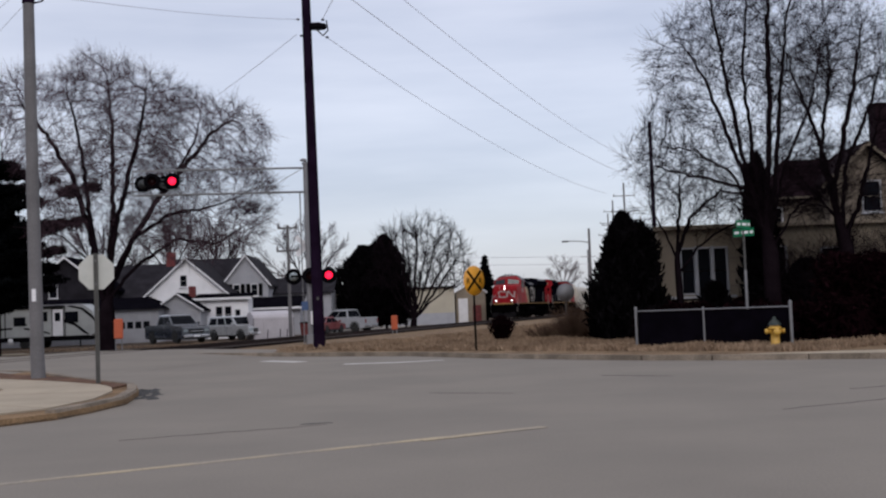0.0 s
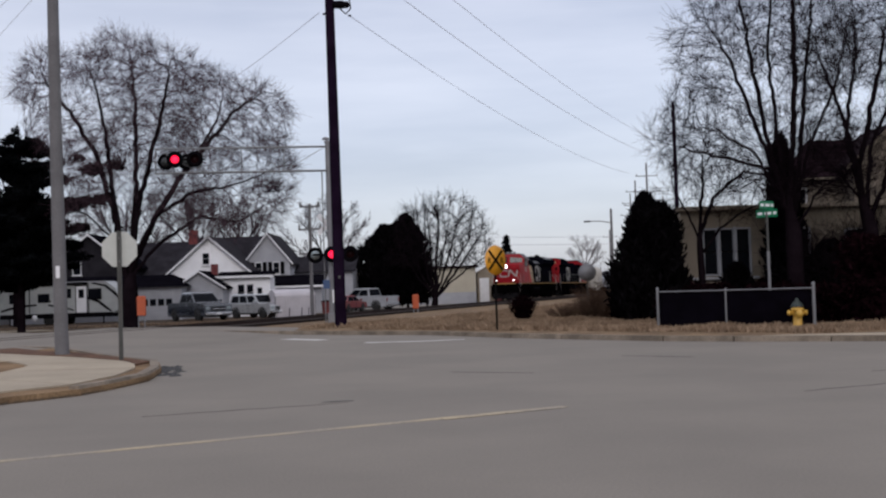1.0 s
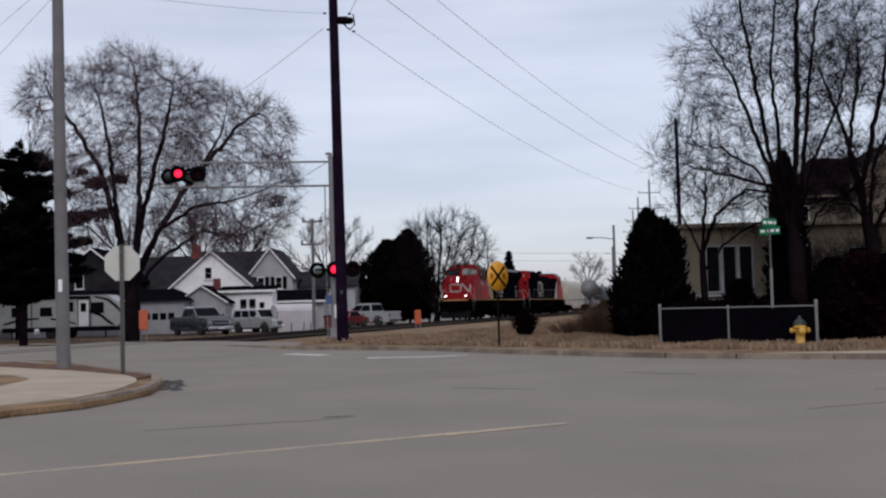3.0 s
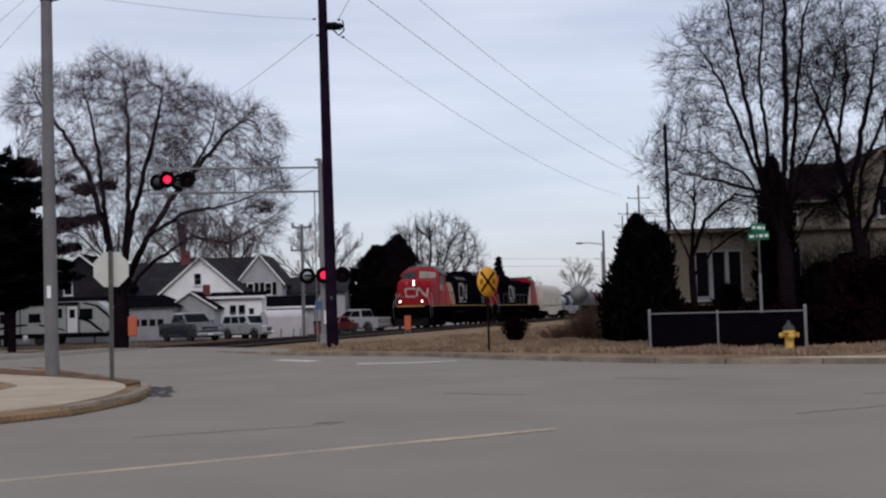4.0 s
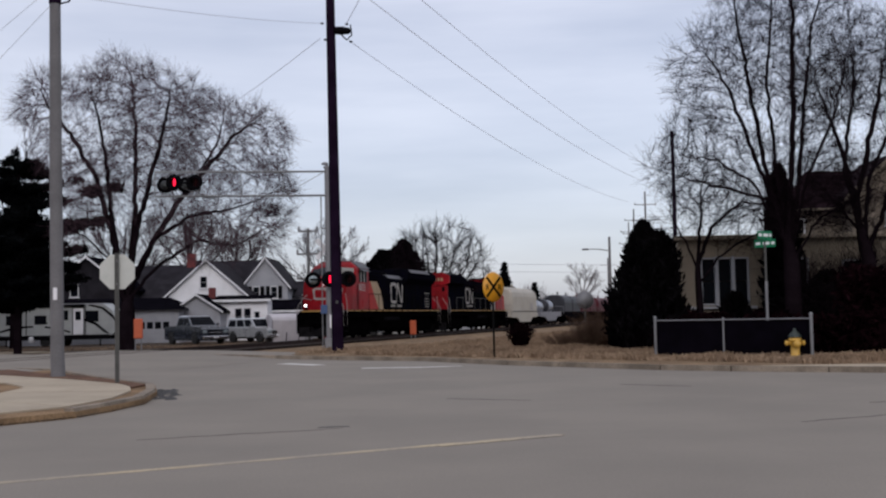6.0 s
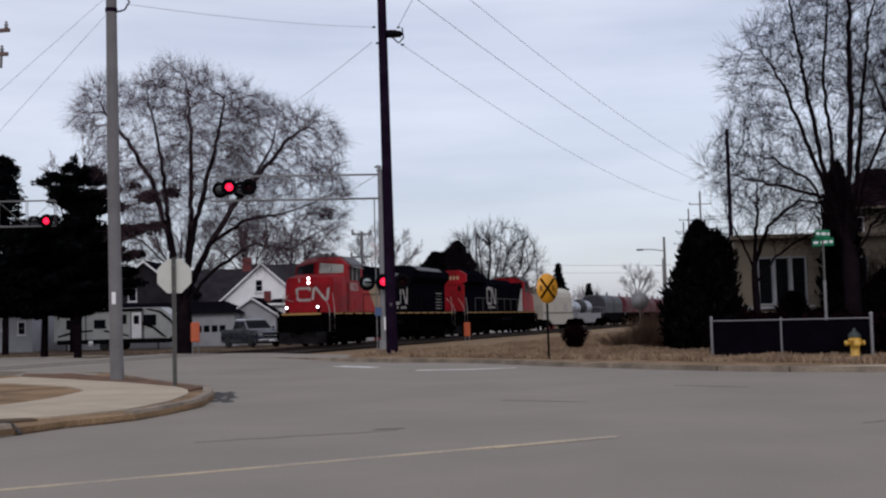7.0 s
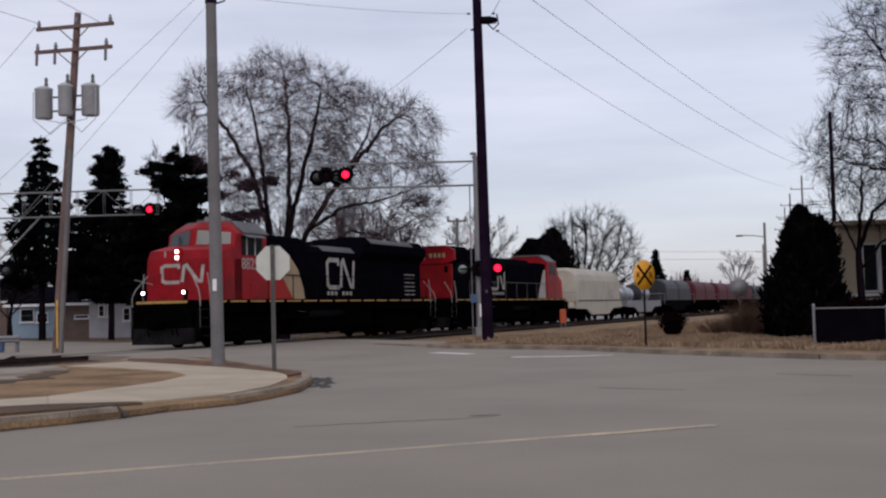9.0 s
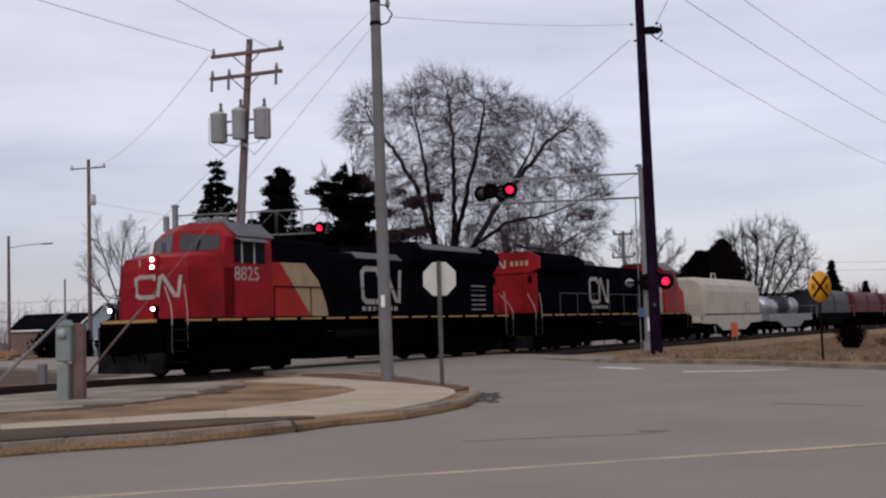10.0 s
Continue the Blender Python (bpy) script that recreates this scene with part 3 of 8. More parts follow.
    for _ in range(70):
        y, r = rag.uniform(21.6, 24.6), rag.uniform(0.04, 0.12)
        x = -5.58 - 0.2 * (y - 21.6) + abs(rag.gauss(0.0, 0.2)) + 0.08
        k = 7
        ring = [(x + r * rag.uniform(0.7, 1.3) * cos(2 * pi * j / k), y + 1.8 * r * rag.uniform(0.7, 1.3) * sin(2 * pi * j / k), 0.001) for j in range(k)]
        clods.add(ring + [(x, y, r * rag.uniform(0.25, 0.5))], [(j, (j + 1) % k, k) for j in range(k)])
    tagged(part("gutter_dirt", clods, M["tar"], isl, "dark dirt and leaves in the gutter"), kind="stuff")
    joint = Geo()
    for x, y in ((-6.75, 15.5), (-6.55, 15.75)):
        joint.tube([(x, y, 0.02), (x - 0.12, y + 0.03, 0.15), (x - 0.4, y + 0.12, 0.168)], [0.03, 0.02, 0.012], 5)
    part("broken_joint", joint, M["tar"], isl, "dark broken kerb joint")
    return isl


def railway():
    tr = thing("railway_track", None, at=pose(0, 0, 0), label="single railway track on dirty ballast", category="railway track", kind="structure")
    # ballast bed
    bed = Geo()
    prof = [(-2.0, -0.15), (-1.45, RAIL_Z - 0.17), (1.6, RAIL_Z - 0.17), (3.0, -0.15)]
    pts, ss = [], [-120, -30, 0, 30, 60, 90, 120, 160, 220, 300, 420]
    for s in ss:
        pts += [on_track(s, o, z) for o, z in prof]
    bed.add(pts, [(i * 4 + j + 1, i * 4 + j, i * 4 + 4 + j, i * 4 + 5 + j) for i in range(len(ss) - 1) for j in range(3)])
    part("ballast", bed, M["ballast"], tr)
    for off in (-0.72, 0.72):
        g = Geo()
        sec = [(-0.07, -0.17), (0.07, -0.17), (0.07, -0.15), (0.012, -0.12), (0.012, -0.045), (0.036, -0.035), (0.036, 0.0), (-0.036, 0.0), (-0.036, -0.035), (-0.012, -0.045), (-0.012, -0.12), (-0.07, -0.15)]
        a, b = [on_track(-120, off + u, RAIL_Z + w) for u, w in sec], [on_track(420, off + u, RAIL_Z + w) for u, w in sec]
        n = len(sec)
        g.add(a + b, [((i + 1) % n, i, n + i, n + (i + 1) % n) for i in range(n)])
        part("rail", g, M["rail"], tr)
    tie = Geo().box(0, 0, 0, 0.23, 2.6, 0.16, 0.015).mesh("tie")
    for i in range(220):
        s = 8 + i * 0.54
        part("tie", tie, M["tie"], tr, at=pose(*on_track(s, 0, RAIL_Z - 0.235), 0, 0, HEADING + random.Random(i).uniform(-1, 1)))
    rest = Geo()
    for i in range(330):
        p = on_track(127 + i * 0.54, 0, RAIL_Z - 0.235)
        rest.box(*p, 0.23, 2.6, 0.16, 0, HEADING)
    tagged(part("tie", rest, M["tie"], tr), kind="stuff")
    # asphalt of the crossing, flush with the rails
    for o0, o1 in ((-3.0, -0.8), (-0.62, 0.62), (0.8, 3.2)):
        k0, k1 = 31.0, 47.0
        sl = lambda s, o: on_track(s + o * 0.28, o)[:2]
        g = Geo().slab([sl(k1, o0), sl(k0, o0), sl(k0, o1), sl(k1, o1)], -0.1, RAIL_Z - 0.012)
        part("crossing_panel", g, M["asphalt"], tr, "asphalt crossing panel")
    # the road rises to the rails on both sides
    for o0, o1 in ((-9.0, -3.0), (3.2, 9.0)):
        k0, k1, zt = 31.0, 47.0, RAIL_Z - 0.013
        sl = lambda s, o, z: (*on_track(s + o * 0.28, o)[:2], z)
        foot, top = (o0, o1) if o0 < 0 else (o1, o0)
        foot_z = 0.004 if o0 < 0 else -0.1
        pts = [sl(k0 - 1, foot, foot_z), sl(k1 + 1, foot, foot_z), sl(k1, top, zt), sl(k0, top, zt), sl(k1 + 1.5, top, foot_z), sl(k0 - 1.5, top, foot_z)]
        part("crossing_ramp", Geo().add(pts, [(0, 1, 2, 3), (1, 4, 2), (0, 3, 5)]), M["asphalt"], tr, "asphalt ramp up to the rails")
    return tr


ground_sheet()
road_sheet()
verge()
island()
railway()

# ---- the train ----
SPEED, LEAD_START = 10.23, 127.9
ROLLING = []                                   # (wheelset, place, radius)


def ribbon(path, w, y, thick, flip=1):
    """A flat painted band along a path of (x, z) on a side wall at y."""
    g = Geo()
    P = [Vector((x, 0, z)) for x, z in path]
    L, R = [], []
    for i, p in enumerate(P):
        a = (p - P[i - 1]).normalized() if i else (P[1] - p).normalized()
        b = (P[i + 1] - p).normalized() if i < len(P) - 1 else a
        m = a + b
        m = m.normalized() if m.length > 1e-6 else a
        nrm = Vector((-m.z, 0, m.x)) * (w / 2 / max(0.5, m.dot(a)))
        L.append(p + nrm)
        R.append(p - nrm)
    n = len(P)
    lo, hi = (y, y + thick) if thick > 0 else (y + thick, y)
    pts = [(v.x, lo, v.z) for v in L + R] + [(v.x, hi, v.z) for v in L + R]
    faces = []
    for i in range(n - 1):
        faces += [(i, i + 1, n + i + 1, n + i), (2 * n + i + 1, 2 * n + i, 3 * n + i, 3 * n + i + 1),
                  (i + 1, i, 2 * n + i, 2 * n + i + 1), (n + i, n + i + 1, 3 * n + i + 1, 3 * n + i)]
    faces += [(0, n, 3 * n, 2 * n), (n - 1, 3 * n - 1, 4 * n - 1, 2 * n - 1)]
    return g.add(pts, faces)


def emblem_paths(x0, z0, w, h):
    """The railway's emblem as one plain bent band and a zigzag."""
    return ([(x0 + 0.42 * w, z0 + 0.80 * h), (x0 + 0.40 * w, z0 + h), (x0 + 0.08 * w, z0 + h), (x0, z0 + 0.88 * h), (x0 + 0.02 * w, z0 + 0.1 * h), (x0 + 0.1 * w, z0), (x0 + 0.44 * w, z0)],
            [(x0 + 0.50 * w, z0), (x0 + 0.54 * w, z0 + 0.92 * h), (x0 + 0.60 * w, z0 + h), (x0 + 0.88 * w, z0 + 0.06 * h), (x0 + 0.96 * w, z0 + 0.04 * h), (x0 + w, z0 + h)])


def written(text, size, material, parent, at, name="lettering", label=""):
    cu = bpy.data.curves.new(name, "FONT")
    cu.body, cu.size, cu.extrude, cu.align_x = text, size, 0.004, "CENTER"
    tmp = new("tmp_text", cu)
    me = bpy.data.meshes.new_from_object(tmp.evaluated_get(bpy.context.evaluated_depsgraph_get()))
    bpy.data.objects.remove(tmp)
    me.materials.clear()
    me.materials.append(material)
    return part(name, me, None, parent, label, at)


def wheelset_mesh(r):
    g = Geo()
    for y in (-0.72, 0.72):
        s = 1 if y > 0 else -1
        g.lathe([(r + 0.025, -0.07 * s), (r + 0.025, -0.045 * s), (r, -0.04 * s), (r - 0.01, 0.065 * s), (r - 0.07, 0.06 * s), (r - 0.09, 0.02 * s), (0.16, 0.03 * s), (0.13, 0.09 * s), (0.05, 0.1 * s)], 0, y, 0, 20, "y")
    g.tube([(0, -0.7, 0), (0, 0.7, 0)], 0.085, 8)
    for k in range(3):
        a = 2 * pi * k / 3
        g.box(0.6 * r * cos(a), 0.79, 0.6 * r * sin(a), 0.07, 0.03, 0.07)
    return g.mesh("wheelset")


WHEEL_BIG, WHEEL_SMALL = wheelset_mesh(0.51), wheelset_mesh(0.42)


def bogie(parent, x, axles, r):
    """A rail bogie: side frames, springs, and its wheelsets as rolling parts."""
    g = Geo()
    half = max(axles) + 0.6
    for y in (-1.02, 1.02):
        g.prism([(x - half, r + 0.05), (x - half + 0.25, r + 0.3), (x + half - 0.25, r + 0.3), (x + half, r + 0.05), (x + half - 0.35, r - 0.05), (x + 0.5, r + 0.02), (x + 0.35, r - 0.25), (x - 0.35, r - 0.25), (x - 0.5, r + 0.02), (x - half + 0.35, r - 0.05)], y - 0.08, y + 0.08)
        for a in axles:
            g.box(x + a, y + (0.09 if y > 0 else -0.09), r, 0.34, 0.14, 0.32, 0.03)
            for dx in (-0.28, 0.28):
                g.tube([(x + a + dx, y, r + 0.05), (x + a + dx, y, r + 0.42)], 0.09, 6)
    g.box(x, 0, r + 0.2, 0.6, 2.0, 0.3, 0.04)
    # solid plates added to close the gaps between the wheels with black
    if len(axles) > 2:
        for y in (-0.98, 0.98):
            g.box(x, y, 0.72, 2 * half - 0.5, 0.1, 1.16, 0.03)
    fr = part("bogie", g, M["soot_shade"], parent)
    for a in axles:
        w = part("wheelset", WHEEL_BIG if r > 0.45 else WHEEL_SMALL, M["soot_shade"], fr, at=pose(x + a, 0, r))
        ROLLING.append((w, (x + a, 0, r), r))
    return fr


def handrail(points, parent, material, r=0.022, name="handrail"):
    return part(name, Geo().tube(points, r, 5), material, parent)


def hull(sections):
    """A body through outlines that match point by point."""
    g = Geo()
    n = len(sections[0])
    pts = [p for s in sections for p in s]
    faces = [tuple(range(n - 1, -1, -1)), tuple(range((len(sections) - 1) * n, len(sections) * n))]
    for k in range(len(sections) - 1):
        faces += [(k * n + i, k * n + (i + 1) % n, (k + 1) * n + (i + 1) % n, (k + 1) * n + i) for i in range(n)]
    return g.add(pts, faces)


def loco_frame(L, big_lights):
    """Underframe, steps, tanks and bogies that both engines share."""
    lo = thing("locomotive", None)
    part("underframe", Geo().box(-L / 2, 0, 1.48, L - 0.2, 2.7, 0.44, 0.03), M["soot_shade"], lo)
    part("walkway", Geo().slab([(-L, -1.1), (-0.0, -1.1), (-0.0, 1.1), (-L, 1.1)], 1.69, 1.75).slab([(-L + 0.9, -1.53), (-0.9, -1.53), (-0.9, 1.53), (-L + 0.9, 1.53)], 1.692, 1.752), M["soot_shade"], lo)
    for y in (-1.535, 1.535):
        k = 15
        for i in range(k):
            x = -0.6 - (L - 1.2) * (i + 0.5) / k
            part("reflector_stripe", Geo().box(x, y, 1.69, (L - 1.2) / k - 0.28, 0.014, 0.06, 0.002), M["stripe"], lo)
    part("fuel_tank", Geo().prism([(-1.25, 0.55), (-1.05, 0.3), (1.05, 0.3), (1.25, 0.55), (1.3, 1.25), (-1.3, 1.25)], -L / 2 - 3.6, -L / 2 + 3.4, "x"), M["soot_shade"], lo)
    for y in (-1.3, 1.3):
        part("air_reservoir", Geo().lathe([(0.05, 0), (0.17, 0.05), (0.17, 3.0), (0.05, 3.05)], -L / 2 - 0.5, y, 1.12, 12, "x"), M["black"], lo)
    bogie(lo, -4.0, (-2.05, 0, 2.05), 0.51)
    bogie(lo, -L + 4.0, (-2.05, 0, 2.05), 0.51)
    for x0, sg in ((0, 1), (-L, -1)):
        part("pilot", Geo().box(x0 - sg * 0.12, 0, 1.2, 0.12, 2.4, 1.0, 0.03), M["soot_shade"], lo)
        plow = hull([[(x0 + sg * 0.02, -1.32, 0.16), (x0 + sg * 0.35, 0, 0.16), (x0 + sg * 0.02, 1.32, 0.16), (x0 - sg * 0.15, 1.32, 0.16), (x0 - sg * 0.15, -1.32, 0.16)],
                     [(x0 - sg * 0.05, -1.32, 0.75), (x0 + sg * 0.12, 0, 0.72), (x0 - sg * 0.05, 1.32, 0.75), (x0 - sg * 0.15, 1.32, 0.75), (x0 - sg * 0.15, -1.32, 0.75)]])
        part("snow_plow", plow, M["plow"], lo)
        part("coupler", Geo().box(x0 + sg * 0.3, 0, 0.86, 0.7, 0.28, 0.3, 0.05).box(x0 + sg * 0.62, 0.06, 0.86, 0.25, 0.36, 0.34, 0.06), M["soot_shade"], lo)
        for y in (-0.5, 0.55, 0.75):
            part("brake_hose", Geo().tube([(x0, y, 1.05), (x0 + sg * 0.2, y, 1.0), (x0 + sg * 0.22, y, 0.7), (x0 + sg * 0.1, y, 0.45)], 0.03, 5), M["soot_shade"], lo)
        for y in (-1.38, 1.38):
            for k in range(4):
                part("step", Geo().box(x0 - sg * 0.55, y, 0.45 + 0.32 * k, 0.64, 0.3, 0.04, 0.008), M["plow"], lo)
            for dx in (0.22, 0.88):
                part("step_side", Geo().box(x0 - sg * dx, y, 0.95, 0.03, 0.3, 1.2), M["soot_shade"], lo)
    for y in (-1.2, 1.2):
        part("equipment_box", Geo().box(-L / 2 + 4.2, y, 1.2, 1.2, 0.3, 0.5, 0.04), M["soot_shade"], lo)
    return lo


def side_rails(lo, x0, x1, y, material):
    """Posts with one long top rail along the walkway."""
    n = int(abs(x1 - x0) / 1.9)
    for i in range(n + 1):
        x = x0 + (x1 - x0) * i / n
        handrail([(x, y, 1.7), (x, y, 2.75)], lo, material, 0.018, "rail_post")
    handrail([(x0, y, 2.75), (x1, y, 2.75)], lo, material, 0.02)


def end_rails(lo, x, sg, material):
    for y in (-1.48, 1.48):
        handrail([(x - sg * 0.22, y, 0.75), (x - sg * 0.22, y, 1.85), (x - sg * 0.28, y * 0.93, 2.15), (x - sg * 0.5, y * 0.64, 2.7)], lo, material, 0.018)
        handrail([(x - sg * 0.88, y, 0.85), (x - sg * 0.88, y, 1.9), (x - sg * 0.86, y * 0.985, 2.25), (x - sg * 0.84, y * 0.94, 2.75)], lo, material, 0.018)


def lead_engine():
    L = 22.2
    lo = loco_frame(L, True)
    tagged(lo, "red and black diesel freight locomotive, headlights lit", "locomotive")
    part("front_sill", Geo().box(0.02, 0, 1.69, 0.03, 2.2, 0.09, 0.004), M["stripe"], lo, "yellow front sill stripe")
    W = 1.5
    # nose with chamfered corners, narrowing a little to its top
    def ring(z, xf, w, wf, xb):
        return [(xb, -w, z), (xf - 0.85, -w, z), (xf, -wf, z), (xf, wf, z), (xf - 0.85, w, z), (xb, w, z)]
    nose = hull([ring(1.76, -0.95, W, 1.40, -3.0), ring(3.3, -1.05, W, 1.38, -3.0), ring(3.62, -1.14, W - 0.03, 1.3, -3.0), ring(3.76, -1.5, W - 0.06, 1.0, -3.0), ring(3.82, -1.85, W - 0.08, 0.9, -3.0)])
    part("nose", nose, M["red"], lo)
    part("nose_door", Geo().box(-0.99, -0.93, 2.3, 0.06, 0.42, 0.95, 0.02), M["red"], lo)
    for z in (3.57, 3.34):
        part("headlight", Geo().lathe([(0.06, 0.0), (0.06, 0.05), (0.03, 0.07)], -1.0, -0.02, z, 14, "x"), M["headlight"], lo, "lit twin headlight")
    part("headlight_bezel", Geo().box(-1.09, -0.02, 3.45, 0.18, 0.32, 0.54, 0.04), M["red"], lo)
    part("number_board", Geo().box(-1.07, -0.6, 3.48, 0.06, 0.05, 0.22, 0.01), M["loco_white"], lo, "thin white mark")
    for y in (-0.88, 0.88):
        part("light_bracket", Geo().box(-0.2, y, 1.86, 0.1, 0.12, 0.24, 0.01), M["black"], lo)
        part("ditch_light", Geo().lathe([(0.1, -0.12), (0.12, 0.0), (0.115, 0.04)], -0.12, y, 2.04, 14, "x"), M["black"], lo)
        part("ditch_lens", Geo().lathe([(0.058, 0.0), (0.058, 0.03), (0.03, 0.05)], -0.08, y, 2.04, 14, "x"), M["headlight"], lo, "lit ditch light")
    # emblem on the nose, across the front
    for path in emblem_paths(-0.72, 2.43, 1.82, 0.62):
        g = ribbon(path, 0.13, 0, 0.012)
        me = g.mesh("emblem")
        for v in me.vertices:
            x, y, z = v.co
            v.co = (-0.95 - 0.065 * (z - 1.76) + 0.006 + y, x, z)
        part("emblem", me, M["loco_white"], lo, "white band emblem")
    # cab
    vee = lambda z, xb, w, xs, xc: [(xb, -w, z), (xs, -w, z), (xc, -0.08, z), (xc, 0.08, z), (xs, w, z), (xb, w, z)]
    cab = hull([vee(1.76, -4.85, 1.5, -2.5, -2.0), vee(3.7, -4.85, 1.5, -2.5, -1.92), vee(4.28, -4.85, 1.49, -2.62, -2.04), vee(4.5, -4.85, 1.25, -2.72, -2.12), vee(4.74, -4.85, 0.95, -2.95, -2.5)])
    part("cab", cab, M["red"], lo)
    part("cab_roof", hull([[(-4.95, -1.56, 4.3), (-4.95, -1.5, 4.36), (-4.95, -0.97, 4.8), (-4.95, 0.97, 4.8), (-4.95, 1.5, 4.36), (-4.95, 1.56, 4.3), (-4.95, 0.9, 4.72), (-4.95, -0.9, 4.72)],
                            [(-3.1, -1.56, 4.3), (-3.1, -1.5, 4.36), (-3.1, -0.97, 4.8), (-3.1, 0.97, 4.8), (-3.1, 1.5, 4.36), (-3.1, 1.56, 4.3), (-3.1, 0.9, 4.72), (-3.1, -0.9, 4.72)]]), M["roof_grey"], lo, "grey cab roof")
    # windscreens lean with the cab front
    for s in (-1, 1):
        def front(y, z):
            k = (abs(y) - 0.08) / 1.41
            lean = 0.2 * (z - 3.7)
            return (-1.92 - lean - 0.58 * k + 0.015, s * abs(y), z)
        pts = [front(0.16, 3.86), front(1.36, 3.86), front(1.34, 4.3), front(0.16, 4.42)]
        back = [(x - 0.06, y, z) for x, y, z in pts]
        part("windscreen", Geo().add(pts + back, [(0, 1, 2, 3), (7, 6, 5, 4), (0, 4, 5, 1), (1, 5, 6, 2), (2, 6, 7, 3), (3, 7, 4, 0)]), M["cab_glass"], lo)
        part("wiper", Geo().tube([tuple(Vector(front(0.7, 3.8)) + Vector((0.05, 0, 0))), tuple(Vector(front(0.78, 4.2)) + Vector((0.05, 0, 0)))], 0.018, 4), M["black"], lo)
    for s in (-1, 1):
        part("side_window", Geo().box(-3.75, s * 1.5, 3.82, 1.5, 0.03, 0.72, 0.01), M["glass_dark"], lo)
        for x in (-3.35, -3.95):
            part("window_bar", Geo().box(x, s * 1.52, 3.82, 0.07, 0.03, 0.74, 0.005), M["loco_white"], lo)
        part("sun_visor", hull([[(-4.45, s * 1.5, 4.28), (-3.05, s * 1.5, 4.28), (-3.05, s * 1.5, 4.24), (-4.45, s * 1.5, 4.24)],
                                [(-4.4, s * 1.78, 4.14), (-3.1, s * 1.78, 4.14), (-3.1, s * 1.78, 4.11), (-4.4, s * 1.78, 4.11)]]), M["roof_grey"], lo)
        written("8825", 0.62, M["loco_white"], lo, pose(-3.6, s * 1.506, 2.92, 90, 0, 180 if s > 0 else 0), "engine_number", "white engine number 8825")
        part("cab_door", Geo().box(-2.6, s * 1.465, 2.5, 0.62, 0.02, 1.3, 0.006), M["red"], lo)
        part("battery_box", Geo().box(-3.9, s * 1.505, 2.15, 0.6, 0.03, 0.45, 0.01), M["red"], lo)
    # body behind the cab, with slanted colour panels
    part("equipment_body", Geo().box(-6.6, 0, 2.9, 3.44, 2.84, 2.28, 0.05), M["loco_black"], lo)
    part("blower_housing", Geo().box(-6.7, 0, 4.12, 3.5, 2.3, 0.5, 0.12), M["loco_black"], lo)
    for s in (-1, 1):
        y0, y1 = (1.42, 1.432) if s > 0 else (-1.432, -1.42)
        part("red_panel", Geo().prism([(-4.88, 1.77), (-7.0, 1.77), (-5.35, 3.55), (-4.88, 3.55)], y0, y1), M["orange_red"], lo)
        part("tan_panel", Geo().prism([(-7.02, 1.77), (-8.0, 1.77), (-7.9, 2.2), (-7.45, 3.0), (-6.75, 3.55), (-5.37, 3.55)], y0, y1), M["loco_tan"], lo)
        for k in range(9):
            part("louvre", Geo().box(-8.8, s * 1.19, 2.0 + 0.17 * k, 0.75, 0.03, 0.05, 0.008), M["black"], lo)
        part("hood_door", Geo().box(-10.0, s * 1.16, 2.55, 0.9, 0.02, 1.3, 0.006), M["loco_black"], lo)
        for k in range(4):
            part("hood_door", Geo().box(-14.2 - 0.98 * k, s * 1.16, 2.5, 0.88, 0.02, 1.3, 0.006), M["loco_black"], lo)
        for k in range(6):
            part("warning_mark", Geo().box(-19.4, s * 1.165, 1.98 + 0.2 * k, 1.25, 0.02, 0.04, 0.004), M["loco_white"], lo)
        for path in emblem_paths(0, 2.28, 2.6, 1.22):
            pts = [(-13.1 + (2.6 - x) if s > 0 else -13.1 + x, z) for x, z in path]
            part("emblem", ribbon(pts, 0.19, s * 1.17, s * 0.012), M["loco_white"], lo, "white band emblem")
        for k in range(7):
            if k not in (3,):
                part("lettering", Geo().box(-10.6 - 0.36 * k, s * 1.172, 2.02, 0.22, 0.012, 0.16, 0.003), M["loco_white"], lo, "small white lettering")
        side_rails(lo, -5.0, -20.8, s * 1.47, M["black"])
    part("long_hood", Geo().prism([(-1.15, 1.76), (1.15, 1.76), (1.15, 3.8), (0.85, 4.08), (-0.85, 4.08), (-1.15, 3.8)], -13.5, -8.3, "x"), M["loco_black"], lo)
    part("hood_roof", Geo().prism([(-1.12, 3.88), (1.12, 3.88), (0.85, 4.13), (-0.85, 4.13)], -13.4, -10.3, "x"), M["roof_grey"], lo, "grey sloped hood roof")
    part("exhaust_stack", Geo().box(-11.6, 0, 4.25, 1.2, 0.5, 0.25, 0.05), M["black"], lo)
    part("radiator_hood", Geo().prism([(-1.15, 1.76), (1.15, 1.76), (1.15, 3.55), (1.5, 3.95), (1.5, 4.3), (1.15, 4.62), (-1.15, 4.62), (-1.5, 4.3), (-1.5, 3.95), (-1.15, 3.55)], -20.8, -13.52, "x"), M["loco_black"], lo)
    for k in range(3):
        part("radiator_fan", Geo().lathe([(0.75, 0), (0.75, 0.1), (0.6, 0.12)], -15.2 - 1.8 * k, 0, 4.62, 18), M["black"], lo)
    for s in (-1, 1):
        part("radiator_grille", Geo().prism([(1.22, 4.585), (1.46, 4.36), (1.48, 4.38), (1.24, 4.605)] if s > 0 else [(-1.24, 4.605), (-1.48, 4.38), (-1.46, 4.36), (-1.22, 4.585)], -19.2, -14.4, "x"), M["roof_grey"], lo)
    part("rear_hood_end", Geo().box(-20.9, 0, 2.7, 0.2, 2.0, 1.8, 0.05), M["loco_black"], lo)
    end_rails(lo, 0, 1, M["loco_white"])
